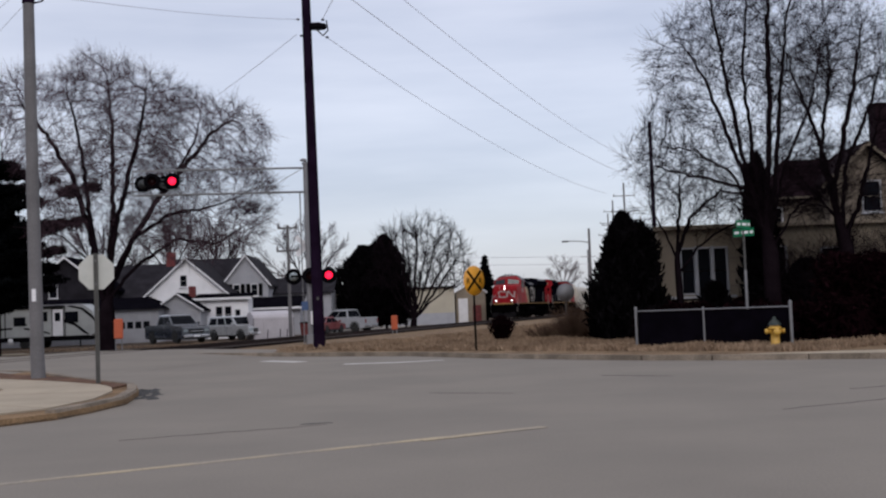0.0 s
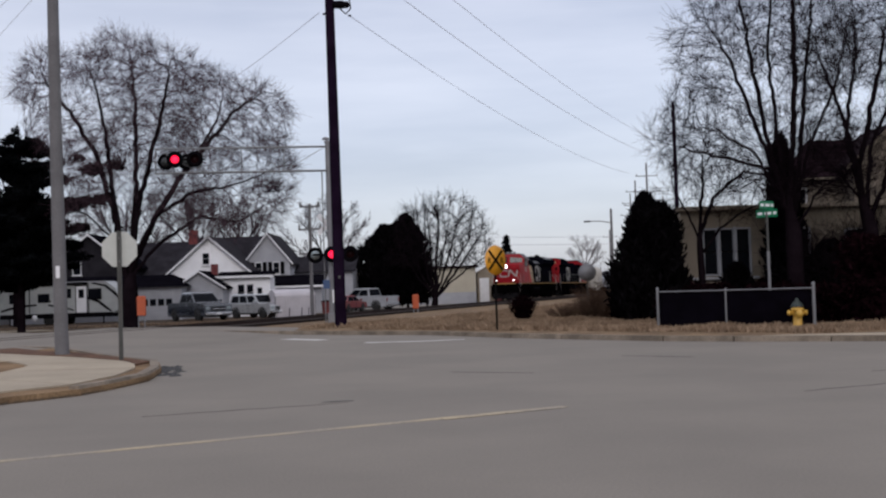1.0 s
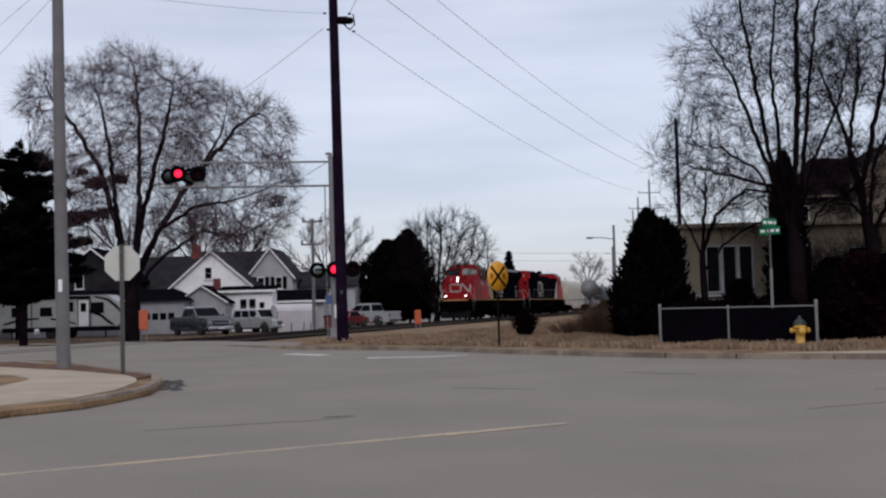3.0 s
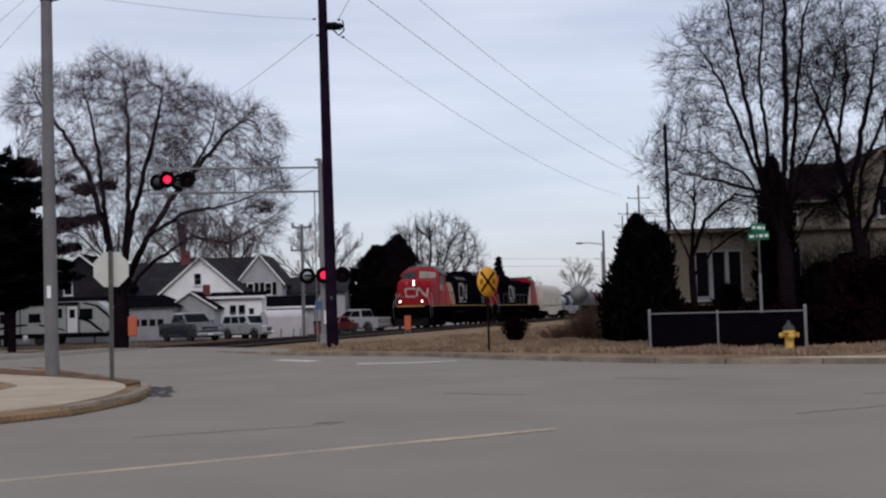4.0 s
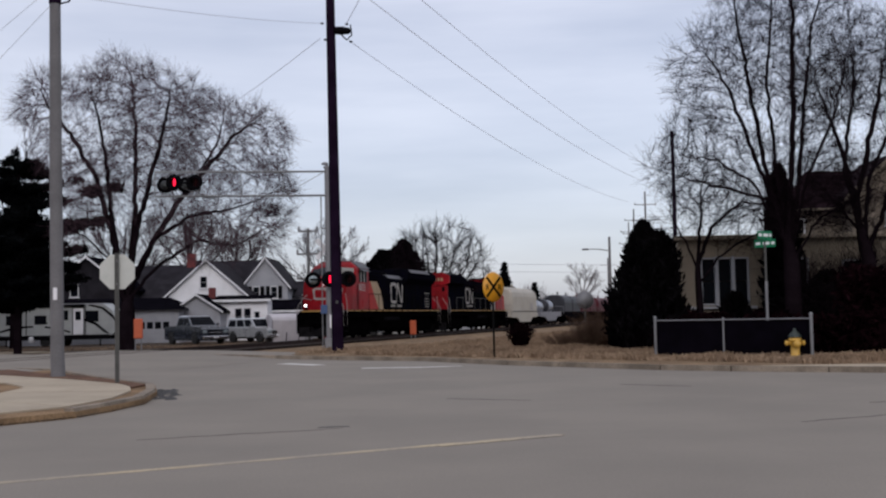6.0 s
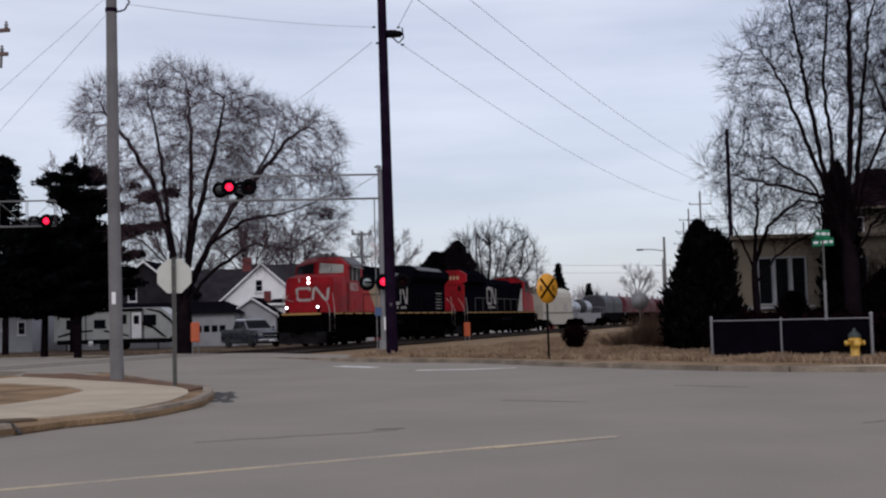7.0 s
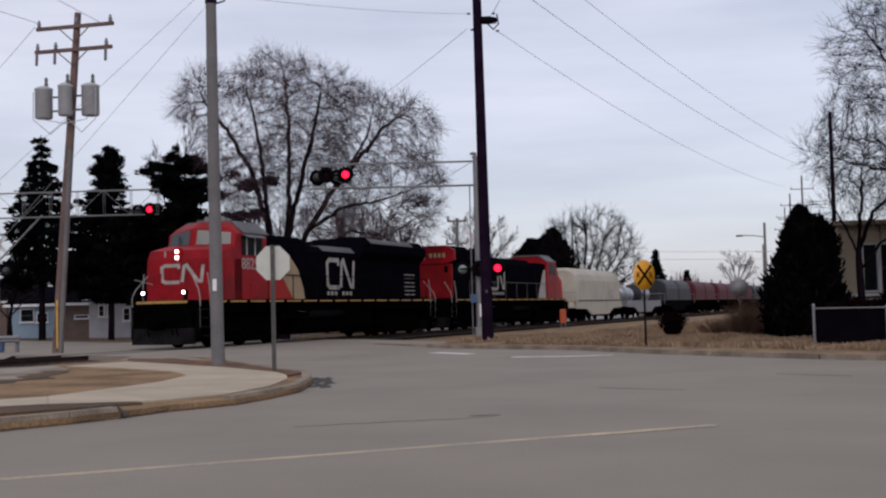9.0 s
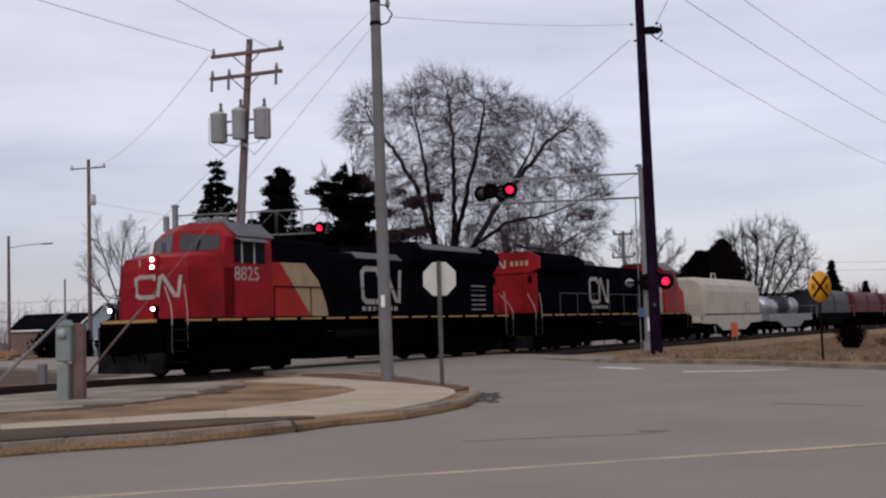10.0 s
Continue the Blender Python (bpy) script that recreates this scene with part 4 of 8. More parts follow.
    end_rails(lo, -L, -1, M["loco_white"])
    handrail([(-0.15, -1.3, 2.55), (-0.15, -0.5, 2.35)], lo, M["galv"], 0.018)
    for x, y in ((-2.95, 0.35), (-2.95, 0.0), (-2.95, -0.35)):
        part("air_horn", Geo().lathe([(0.05, -0.3), (0.06, 0.0), (0.14, 0.28)], x - 0.8, y, 4.9, 10, "x"), M["galv"], lo)
    part("antenna", Geo().box(-3.6, -0.6, 4.84, 0.5, 0.35, 0.12, 0.04), M["roof_grey"], lo)
    return lo


def trailing_engine():
    """Second engine; it runs with its cab to the rear."""
    L = 22.6
    lo = loco_frame(L, False)
    tagged(lo, "black and red diesel locomotive running cab last", "locomotive")
    def ring(z, xf, w, c, xb):
        return [(xb, -w, z), (xf - c, -w, z), (xf, -w + c * 0.9, z), (xf, w - c * 0.9, z), (xf - c, w, z), (xb, w, z)]
    part("nose", hull([ring(1.76, -0.75, 1.44, 0.5, -3.1), ring(3.0, -0.85, 1.42, 0.5, -3.1), ring(3.4, -1.3, 1.3, 0.6, -3.1)]), M["orange_red"], lo)
    prof = lambda x, w0, w1, zt, zs: [(x, -w0, 1.76), (x, -w0, zs), (x, -w1, zt), (x, w1, zt), (x, w0, zs), (x, w0, 1.76)]
    part("cab", hull([prof(-5.0, 1.5, 0.95, 4.68, 4.25), prof(-3.0, 1.5, 0.95, 4.68, 4.25), prof(-2.3, 1.46, 0.9, 3.5, 3.45)]), M["red"], lo)
    part("cab_roof", hull([[(-5.1, -1.55, 4.26), (-5.1, -0.97, 4.74), (-5.1, 0.97, 4.74), (-5.1, 1.55, 4.26), (-5.1, 0.9, 4.66), (-5.1, -0.9, 4.66)],
                            [(-3.0, -1.55, 4.26), (-3.0, -0.97, 4.74), (-3.0, 0.97, 4.74), (-3.0, 1.55, 4.26), (-3.0, 0.9, 4.66), (-3.0, -0.9, 4.66)]]), M["roof_grey"], lo, "grey cab roof")
    for s in (-1, 1):
        part("side_window", Geo().box(-3.9, s * 1.5, 3.75, 1.3, 0.03, 0.7, 0.01), M["glass_dark"], lo)
        y0, y1 = (1.4, 1.412) if s > 0 else (-1.412, -1.4)
        part("tan_panel", Geo().prism([(-5.1, 1.77), (-6.8, 1.77), (-6.3, 2.6), (-5.5, 3.7), (-5.1, 3.7)], y0, y1), M["loco_white"], lo)
        for path in emblem_paths(0, 2.35, 2.5, 1.2):
            pts = [(-15.2 + (2.5 - x) if s > 0 else -15.2 + x, z) for x, z in path]
            part("emblem", ribbon(pts, 0.19, s * 1.13, s * 0.012), M["loco_white"], lo, "white band emblem")
        for k in range(6):
            part("lettering", Geo().box(-13.0 - 0.36 * k, s * 1.132, 2.08, 0.22, 0.012, 0.16, 0.003), M["loco_white"], lo, "small white lettering")
        for k in range(7):
            part("hood_door", Geo().box(-7.4 - 0.98 * k, s * 1.12, 2.5, 0.9, 0.02, 1.25, 0.006), M["loco_black"], lo)
        side_rails(lo, -5.2, -19.6, s * 1.47, M["post"])
    for path in emblem_paths(0, 4.0, 0.95, 0.36):
        me = ribbon(path, 0.085, 0, 0.012).mesh("emblem")
        for v in me.vertices:
            x, y, z = v.co
            v.co = (-21.958 - y, 1.2 - x, z)
        part("emblem", me, M["loco_white"], lo, "small white band emblem")
    for k in range(4):
        part("lettering", Geo().box(-21.958, -0.1 - 0.26 * k, 4.17, 0.012, 0.16, 0.24, 0.003), M["loco_tan"], lo, "small pale lettering")
    part("electrics_hood", Geo().box(-6.1, 0, 2.95, 2.2, 2.78, 2.36, 0.08), M["loco_black"], lo)
    part("long_hood", Geo().prism([(-1.1, 1.76), (1.1, 1.76), (1.1, 3.9), (0.8, 4.3), (-0.8, 4.3), (-1.1, 3.9)], -21.68, -7.2, "x"), M["loco_black"], lo)
    part("exhaust_housing", Geo().box(-14.5, 0, 4.4, 2.6, 1.3, 0.35, 0.1), M["roof_grey"], lo)
    part("radiator_wing", Geo().prism([(-1.05, 3.72), (1.05, 3.72), (1.5, 3.9), (1.5, 4.45), (1.0, 4.72), (-1.0, 4.72), (-1.5, 4.45), (-1.5, 3.9)], -21.7, -16.6, "x"), M["loco_black"], lo)
    part("radiator_wing", Geo().prism([(-1.05, 3.72), (1.05, 3.72), (1.5, 3.9), (1.5, 4.45), (1.0, 4.72), (-1.0, 4.72), (-1.5, 4.45), (-1.5, 3.9)], -21.95, -21.72, "x"), M["red"], lo, "red end of the radiator wing")
    part("rear_hood", Geo().box(-21.78, 0, 2.75, 0.16, 2.62, 1.94, 0.05), M["red"], lo)
    part("rear_panel", Geo().box(-21.88, 0, 2.72, 0.06, 1.2, 1.7, 0.02), M["red"], lo)
    for y in (-1.02, 1.02):
        part("number_lamp", Geo().box(-21.75, y * 0.95, 3.4, 0.3, 0.25, 0.4, 0.05), M["black"], lo)
    end_rails(lo, 0, 1, M["loco_white"])
    end_rails(lo, -L, -1, M["loco_white"])
    return lo


def coil_car(style, label):
    """A coil-steel flat: trough body, two bogies, and a hood or bare coils."""
    L = 14.4
    car = thing("coil_car", None, label=label, category="railway wagon", group="coil wagons of the train")
    body, hood = {"white": (M["car_white"], M["car_white"]), "open": (M["car_grey"], None), "dark": (M["black"], M["car_dark"]), "red": (M["soot_shade"], M["car_red"])}[style]
    part("centre_sill", Geo().box(-L / 2, 0, 0.95, L, 0.7, 0.35, 0.03), M["soot_shade"], car)
    for s in (-1, 1):
        y0, y1 = (1.28, 1.4) if s > 0 else (-1.4, -1.28)
        side = Geo().prism([(-0.4, 1.0), (-3.2, 0.95), (-4.6, 0.5), (-L + 4.6, 0.5), (-L + 3.2, 0.95), (-L + 0.4, 1.0), (-L + 0.4, 1.55), (-0.4, 1.55)], y0, y1)
        part("trough_side", side, body, car)
    part("trough_floor", Geo().box(-L / 2, 0, 1.2, L - 0.8, 2.56, 0.15, 0.02), body, car)
    for x in (-0.35, -L + 0.35):
        part("end_platform", Geo().box(x, 0, 1.12, 0.7, 2.7, 0.16, 0.02).box(x, 0, 1.35, 0.1, 2.5, 0.35, 0.02), body, car)
        part("coupler", Geo().box(x + (0.55 if x > -5 else -0.55), 0, 0.86, 0.7, 0.28, 0.3, 0.05), M["soot_shade"], car)
        part("grab_rail", Geo().tube([(x, -1.35, 1.2), (x, -1.35, 2.2), (x, 1.35, 2.2), (x, 1.35, 1.2)], 0.025, 5), M["galv"], car)
    bogie(car, -2.2, (-0.89, 0.89), 0.42)
    bogie(car, -L + 2.2, (-0.89, 0.89), 0.42)
    if hood:
        halves = ((-0.75, -L + 0.75),) if style == "white" else ((-0.75, -L / 2 + 0.05), (-L / 2 - 0.05, -L + 0.75))
        for a, b in halves:
            up = 0.4 if style == "white" else 0.0
            arch = [(-1.42, 1.56), (1.42, 1.56), (1.42, 2.7 + up), (1.32, 3.15 + up), (1.0, 3.5 + up), (0.5, 3.65 + up), (-0.5, 3.65 + up), (-1.0, 3.5 + up), (-1.32, 3.15 + up), (-1.42, 2.7 + up)]
            sections = []
            for x, k in ((b, 0.93), (b + 0.22, 1.0), (a - 0.22, 1.0), (a, 0.93)):
                sections.append([(x, y * k, 1.56 + (z - 1.56) * k) for y, z in arch])
            h = part("coil_hood", hull(sections), hood, car)
            rib = [(y * 1.005, 1.56 + (z - 1.56) * 1.005) for y, z in arch[1:]] + [(arch[0][0] * 1.005, 1.56)]
            for k in range(2):
                x = a - 0.6 + (b - a + 1.2) * k
                part("rib", Geo().prism(rib, x - 0.04, x + 0.04, "x"), hood, h)
            part("lifting_lug", Geo().tube([((a + b) / 2 + 0.5, 0, 3.6 + up), ((a + b) / 2 + 0.4, 0, 4.05 + up), ((a + b) / 2 - 0.4, 0, 4.05 + up), ((a + b) / 2 - 0.5, 0, 3.6 + up)], 0.05, 6), hood, h)
        if style == "white":
            for s in (-1, 1):
                part("placard", Geo().box(-10.5, s * 1.435, 2.1, 1.5, 0.02, 0.75, 0.006), M["loco_white"], car)
                part("sill_line", Geo().box(-L / 2, s * 1.436, 1.6, L - 1.6, 0.03, 0.07, 0.004), M["car_dark"], car)
    else:
        for x, r, mt in ((-3.0, 0.8, "steel_coil"), (-5.0, 0.72, "steel_coil"), (-8.2, 0.85, "car_dark"), (-11.2, 0.8, "steel_coil")):
            part("steel_coil", Geo().lathe([(0.3, -0.75), (r, -0.74), (r + 0.02, 0.0), (r, 0.74), (0.3, 0.75)], x, 0, 1.35 + r, 20, "x"), M[mt], car, "wound sheet steel coil")
    return car


engine_1 = lead_engine()
engine_2 = trailing_engine()
TRAIN = [(engine_1, 0.0, 0), (engine_2, -24.1 - 22.6, 180)]
behind = -24.1 - 22.6 - 2.0
for i, (style, label) in enumerate((("white", "dirty white hooded coil steel wagon"), ("open", "open grey wagon carrying bare steel coils"), ("dark", "dark grey hooded coil steel wagon"),
                                    ("red", "maroon hooded coil steel wagon"), ("red", "maroon hooded coil steel wagon"), ("red", "maroon hooded coil steel wagon"), ("dark", "dark grey hooded coil steel wagon"), ("red", "maroon hooded coil steel wagon"))):
    TRAIN.append((coil_car(style, label), behind - 15.7 * i, 0))

# ---- poles, signals, signs and street furniture ----


def wire(name, a, b, sag=0.5, r=0.012, mat="wire", label="thin overhead wire"):
    a, b = Vector(a), Vector(b)
    k = 14
    pts = [tuple(a + (b - a) * (i / k) - Vector((0, 0, sag * 4 * (i / k) * (1 - i / k)))) for i in range(k + 1)]
    return thing(name, Geo().tube(pts, r, 4, False), M[mat], label=label, category="wire", group="overhead wires")


def insulator(parent, x, y, z, s=1.0):
    part("insulator", Geo().lathe([(0.03 * s, 0), (0.07 * s, 0.03 * s), (0.04 * s, 0.07 * s), (0.075 * s, 0.1 * s), (0.04 * s, 0.15 * s), (0.05 * s, 0.2 * s), (0.015 * s, 0.24 * s)], x, y, z, 8), M["galv"], parent)


def grey_utility_pole():
    p = thing("utility_pole", None, at=pose(-9.62, 29.0, 0.1), label="weathered grey utility pole at the street corner", category="utility pole")
    part("shaft", Geo().tube([(0.02, 0, -0.05), (0.0, 0, 0.6), (-0.03, 0, 5.0), (-0.05, 0, 11.5)], [0.175, 0.165, 0.15, 0.125], 14), M["grey_pole"], p)
    part("tag_plate", Geo().box(0.0, -0.165, 2.05, 0.1, 0.02, 0.3, 0.004), M["white"], p, "small white tag plate")
    part("band", Geo().lathe([(0.15, 0), (0.15, 0.1)], -0.045, 0, 9.25, 14), M["dark_pole"], p)
    part("band", Geo().lathe([(0.14, 0), (0.14, 0.08)], -0.045, 0, 9.85, 14), M["dark_pole"], p)
    part("bracket", Geo().tube([(0.06, 0, 9.8), (0.25, 0, 9.75), (0.42, 0, 9.5), (0.3, 0, 9.3), (0.08, 0, 9.25)], 0.022, 6), M["dark_pole"], p)
    insulator(p, 0.3, 0, 9.7)


def dark_utility_pole():
    p = thing("utility_pole", None, at=pose(-4.4, 46.0, 0.05), label="dark creosoted timber pole on the verge", category="utility pole")
    part("shaft", Geo().tube([(0.02, 0, -0.05), (0.0, 0, 0.7), (-0.04, 0, 7.0), (-0.1, 0, 15.6)], [0.245, 0.225, 0.2, 0.165], 14), M["dark_pole"], p)
    part("bracket_arm", Geo().box(0.22, -0.05, 12.75, 0.5, 0.08, 0.08, 0.01), M["dark_pole"], p)
    part("cable_closure", Geo().lathe([(0.05, -0.35), (0.13, -0.3), (0.15, 0.0), (0.13, 0.28), (0.05, 0.34)], 0.36, -0.05, 12.62, 12, "x"), M["black"], p, "black cable closure")
    part("cable_loop", Geo().tube([(0.3, -0.1, 12.5), (0.55, -0.1, 12.25), (0.75, -0.1, 12.45), (0.7, -0.1, 12.85)], 0.03, 6), M["black"], p)
    for dx, dz in ((0.55, 12.9), (-0.3, 12.3), (0.7, 12.2), (-0.42, 12.95)):
        part("cable_clamp", Geo().box(dx, 0, dz, 0.12, 0.06, 0.07, 0.01), M["black"], p)
    for z in (2.0,):
        part("pole_tag", Geo().box(0.02, -0.225, z, 0.09, 0.02, 0.12, 0.004), M["post"], p)


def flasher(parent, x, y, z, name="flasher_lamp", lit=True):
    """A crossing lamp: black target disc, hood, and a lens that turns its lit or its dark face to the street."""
    disc = part(name, Geo().lathe([(0.2, -0.035), (0.36, -0.03), (0.37, 0.0), (0.36, 0.03), (0.2, 0.05), (0.14, 0.22), (0.05, 0.25)], x, y, z, 24, "y"), M["black"], parent)
    hood = Geo()
    n, r = 12, 0.19
    pts, faces = [], []
    for ring, (yy, rr) in enumerate(((-0.03, r), (-0.32, r + 0.02), (-0.32, r + 0.005), (-0.03, r - 0.012))):
        for j in range(n + 1):
            a = radians(-10 + 200 * j / n)
            pts.append((x + rr * cos(a), y + yy, z + rr * sin(a)))
    for ring in range(3):
        faces += [(ring * (n + 1) + j, ring * (n + 1) + j + 1, (ring + 1) * (n + 1) + j + 1, (ring + 1) * (n + 1) + j) for j in range(n)]
    part("hood", hood.add(pts, faces), M["black"], disc)
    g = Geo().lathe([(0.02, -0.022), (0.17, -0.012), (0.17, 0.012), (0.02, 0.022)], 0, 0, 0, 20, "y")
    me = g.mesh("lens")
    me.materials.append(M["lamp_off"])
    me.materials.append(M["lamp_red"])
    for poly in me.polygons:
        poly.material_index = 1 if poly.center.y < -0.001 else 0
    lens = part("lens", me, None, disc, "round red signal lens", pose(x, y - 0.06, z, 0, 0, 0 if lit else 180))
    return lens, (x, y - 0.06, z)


def back_lamp(parent, x, y, z, back="lamp_back"):
    d = part("flasher_lamp", Geo().lathe([(0.36, 0.03), (0.37, 0.0), (0.36, -0.03)], x, y, z, 24, "y"), M["black"], parent)
    part("lamp_housing", Geo().lathe([(0.05, -0.24), (0.16, -0.2), (0.2, -0.04), (0.2, 0.0)], x, y - 0.03, z, 16, "y"), M[back], d, "rounded lamp back")
    return d


def truss_arm(parent, x0, x1, y, z_top, z_bot, bays, material):
    """A cantilever arm: two chords front and back, with posts and diagonals."""
    for yy in (y - 0.15, y + 0.15):
        part("chord", Geo().tube([(x0, yy, z_top), (x1, yy, z_top - 0.02)], 0.028, 6), material, parent)
        part("chord", Geo().tube([(x0, yy, z_bot), (x1, yy, z_bot - 0.02)], 0.034, 6), material, parent)
    for i in range(bays + 1):
        x = x0 + (x1 - x0) * i / bays
        if 0 < i:
            part("strut", Geo().tube([(x, y - 0.15, z_top), (x, y - 0.15, z_bot), (x, y + 0.15, z_bot), (x, y + 0.15, z_top)], 0.02, 5), material, parent)
        if i < bays:
            xn = x0 + (x1 - x0) * (i + 1) / bays
            za, zb = (z_top, z_bot) if i % 2 == 0 else (z_bot, z_top)
            part("diagonal", Geo().tube([(x, y - 0.15, za), (xn, y - 0.15, zb)], 0.014, 5), material, parent)


def crossbuck(parent, z, y=-0.2, turn=0):
    for a in (45, -45):
        g = Geo().box(0, 0, 0, 1.2, 0.02, 0.22, 0.005)
        part("crossbuck_board", g, M["white"], parent, "white crossbuck board", at=pose(0, y, z, 0, a, turn))


LENSES = []


def near_cantilever():
    p = thing("crossing_signal", None, at=pose(-5.62, 54.0, 0.1, 0, 0, 9), label="galvanised crossing signal mast with long arm over the street", category="crossing signal", group="level crossing signals")
    part("mast", Geo().tube([(0.08, 0, -0.1), (0.08, 0, 8.25)], [0.125, 0.11], 14), M["galv"], p)
    part("mast_cap", Geo().lathe([(0.15, 0), (0.15, 0.08), (0.05, 0.14)], 0.08, 0, 8.2, 12), M["galv"], p)
    part("base_box", Geo().box(0.08, 0, 0.2, 0.4, 0.4, 0.5, 0.03), M["galv"], p)
    truss_arm(p, 0.0, -7.6, 0.0, 8.05, 6.95, 4, M["galv"])
    part("lamp_bar", Geo().tube([(-7.05, -0.42, 7.5), (-5.4, -0.42, 7.5)], 0.05, 8), M["black"], p)
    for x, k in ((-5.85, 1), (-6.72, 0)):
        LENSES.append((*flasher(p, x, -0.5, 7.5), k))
    back_lamp(p, -7.2, 0.5, 7.5)
    back_lamp(p, -6.3, 0.5, 7.5)
    part("lamp_bar", Geo().tube([(-0.75, -0.25, 3.1), (1.05, -0.25, 3.1)], 0.05, 8), M["black"], p)
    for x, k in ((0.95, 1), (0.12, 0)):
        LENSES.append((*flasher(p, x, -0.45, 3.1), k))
    back_lamp(p, -0.6, 0.3, 3.1, "lens_grey")
    crossbuck(p, 4.5, 0.25)
    part("bell", Geo().lathe([(0.16, 0), (0.15, 0.08), (0.05, 0.12)], 0, 0, 8.36, 12), M["galv"], p)
    part("blue_notice", Geo().box(-0.15, -0.18, 1.75, 0.3, 0.02, 0.4, 0.006), M["blue"], p, "small blue notice plate")
    part("tracks_plate", Geo().box(0.2, -0.2, 1.2, 0.2, 0.02, 0.6, 0.006), M["white"], p)
    part("conduit", Geo().tube([(-0.2, 0.1, 0.0), (-0.2, 0.1, 7.0)], 0.03, 6), M["galv"], p)
    return p


def far_cantilever():
    p = thing("crossing_signal", None, at=pose(-32.7, 61.0, -0.05, 0, 0, 4), label="galvanised crossing signal mast beyond the track", category="crossing signal", group="level crossing signals")
    part("mast", Geo().tube([(0, 0, -0.1), (0, 0, 8.9)], [0.2, 0.17], 14), M["galv"], p)
    part("mast_cap", Geo().lathe([(0.24, 0), (0.24, 0.1), (0.05, 0.16)], 0, 0, 8.85, 12), M["galv"], p)
    part("base_box", Geo().box(0, 0, 0.3, 0.7, 0.6, 0.7, 0.03), M["blue"], p)
    truss_arm(p, 0.1, 9.05, 0.0, 8.35, 7.0, 6, M["galv"])
    part("arm_brace", Geo().tube([(0.1, 0, 4.6), (2.6, 0, 7.1)], 0.05, 6), M["galv"], p)
    part("lamp_bar", Geo().tube([(7.8, -0.4, 7.2), (9.2, -0.4, 7.2)], 0.05, 8), M["black"], p)
    flasher(p, 8.75, -0.5, 7.2)
    back_lamp(p, 7.8, 0.5, 7.2)
    for x, z in ((-0.75, 4.1), (0.75, 4.1), (-1.1, 2.0)):
        back_lamp(p, x, -0.35, z)
    flasher(p, -0.4, -0.4, 2.0, lit=False)
    flasher(p, -0.4, -0.4, 3.0, lit=False)
    for xa, xb, zb in ((-0.8, 0.8, 4.1), (-1.2, 0.2, 2.0)):
        part("lamp_bar", Geo().tube([(xa, -0.2, zb), (xb, -0.2, zb)], 0.05, 8), M["black"], p)
    crossbuck(p, 5.6, 0.25, 30)
    part("bell_box", Geo().box(-0.55, 0, 7.9, 0.28, 0.3, 0.9, 0.03), M["galv"], p)
    return p


def stop_sign():
    p = thing("stop_sign", None, at=pose(-7.17, 25.5, 0.1, 0, 0, 3), label="bare metal back of a stop sign on a channel post", category="road sign")
    r = 0.405
    octo = [(r * cos(radians(22.5 + 45 * i)), r * sin(radians(22.5 + 45 * i)) + 2.41) for i in range(8)]
    part("sign_plate", Geo().prism(octo, 0.03, 0.036), M["sign_back"], p, "bare grey octagon back")
    part("post", Geo().box(0, 0, 1.38, 0.085, 0.035, 2.86, 0.008).box(-0.035, -0.02, 1.38, 0.02, 0.03, 2.86).box(0.035, -0.02, 1.38, 0.02, 0.03, 2.86), M["post"], p)
    for z in (2.15, 2.65):
        part("bolt", Geo().lathe([(0.018, 0), (0.018, 0.02)], 0, -0.03, z, 6, "y"), M["galv"], p)


def crossing_sign():
    p = thing("railway_warning_sign", None, at=pose(1.34, 36.8, 0.05, 0, 0, 44), label="round yellow railway crossing warning sign with black X", category="road sign")
    part("post", Geo().box(0, 0.03, 1.15, 0.07, 0.035, 2.4, 0.006), M["sign_black"], p)
    part("sign_plate", Geo().lathe([(0.46, 0.012), (0.46, 0.0), (0.0001, 0.0)], 0, 0, 2.24, 36, "y"), M["sign_yellow"], p)
    for a in (45, -45):
        part("cross_bar", Geo().box(0, 0, 0, 0.86, 0.006, 0.085, 0.001), M["sign_black"], p, at=pose(0, -0.006 - (0.003 if a > 0 else 0), 2.24, 0, a + 8 * 0, 0))
    for x in (-0.27, 0.27):
        written("R", 0.26, M["sign_black"], p, pose(x, -0.005, 2.15, 90, 0, 0), "letter", "black letter R")


def street_name_sign():
    p = thing("street_name_sign", None, at=pose(8.75, 32.9, 0.1), label="green street name blades on a steel post", category="street sign")
    part("post", Geo().tube([(0, 0, -0.05), (0, 0, 3.2)], 0.032, 8), M["post"], p)
    part("post_sleeve", Geo().tube([(0, 0, 0.0), (0, 0, 2.1)], 0.042, 8), M["galv"], p)
    for z, turn in ((3.38, 38), (3.15, -40)):
        b = part("blade", Geo().box(0, 0, 0, 0.62, 0.015, 0.22, 0.004), M["green"], p, at=pose(0, 0, z, 0, 0, turn))
        for x, w in ((-0.2, 0.14), (0.04, 0.2), (0.24, 0.09)):
            part("lettering", Geo().box(x, -0.0095, 0, w, 0.004, 0.075), M["white"], b, "white lettering")


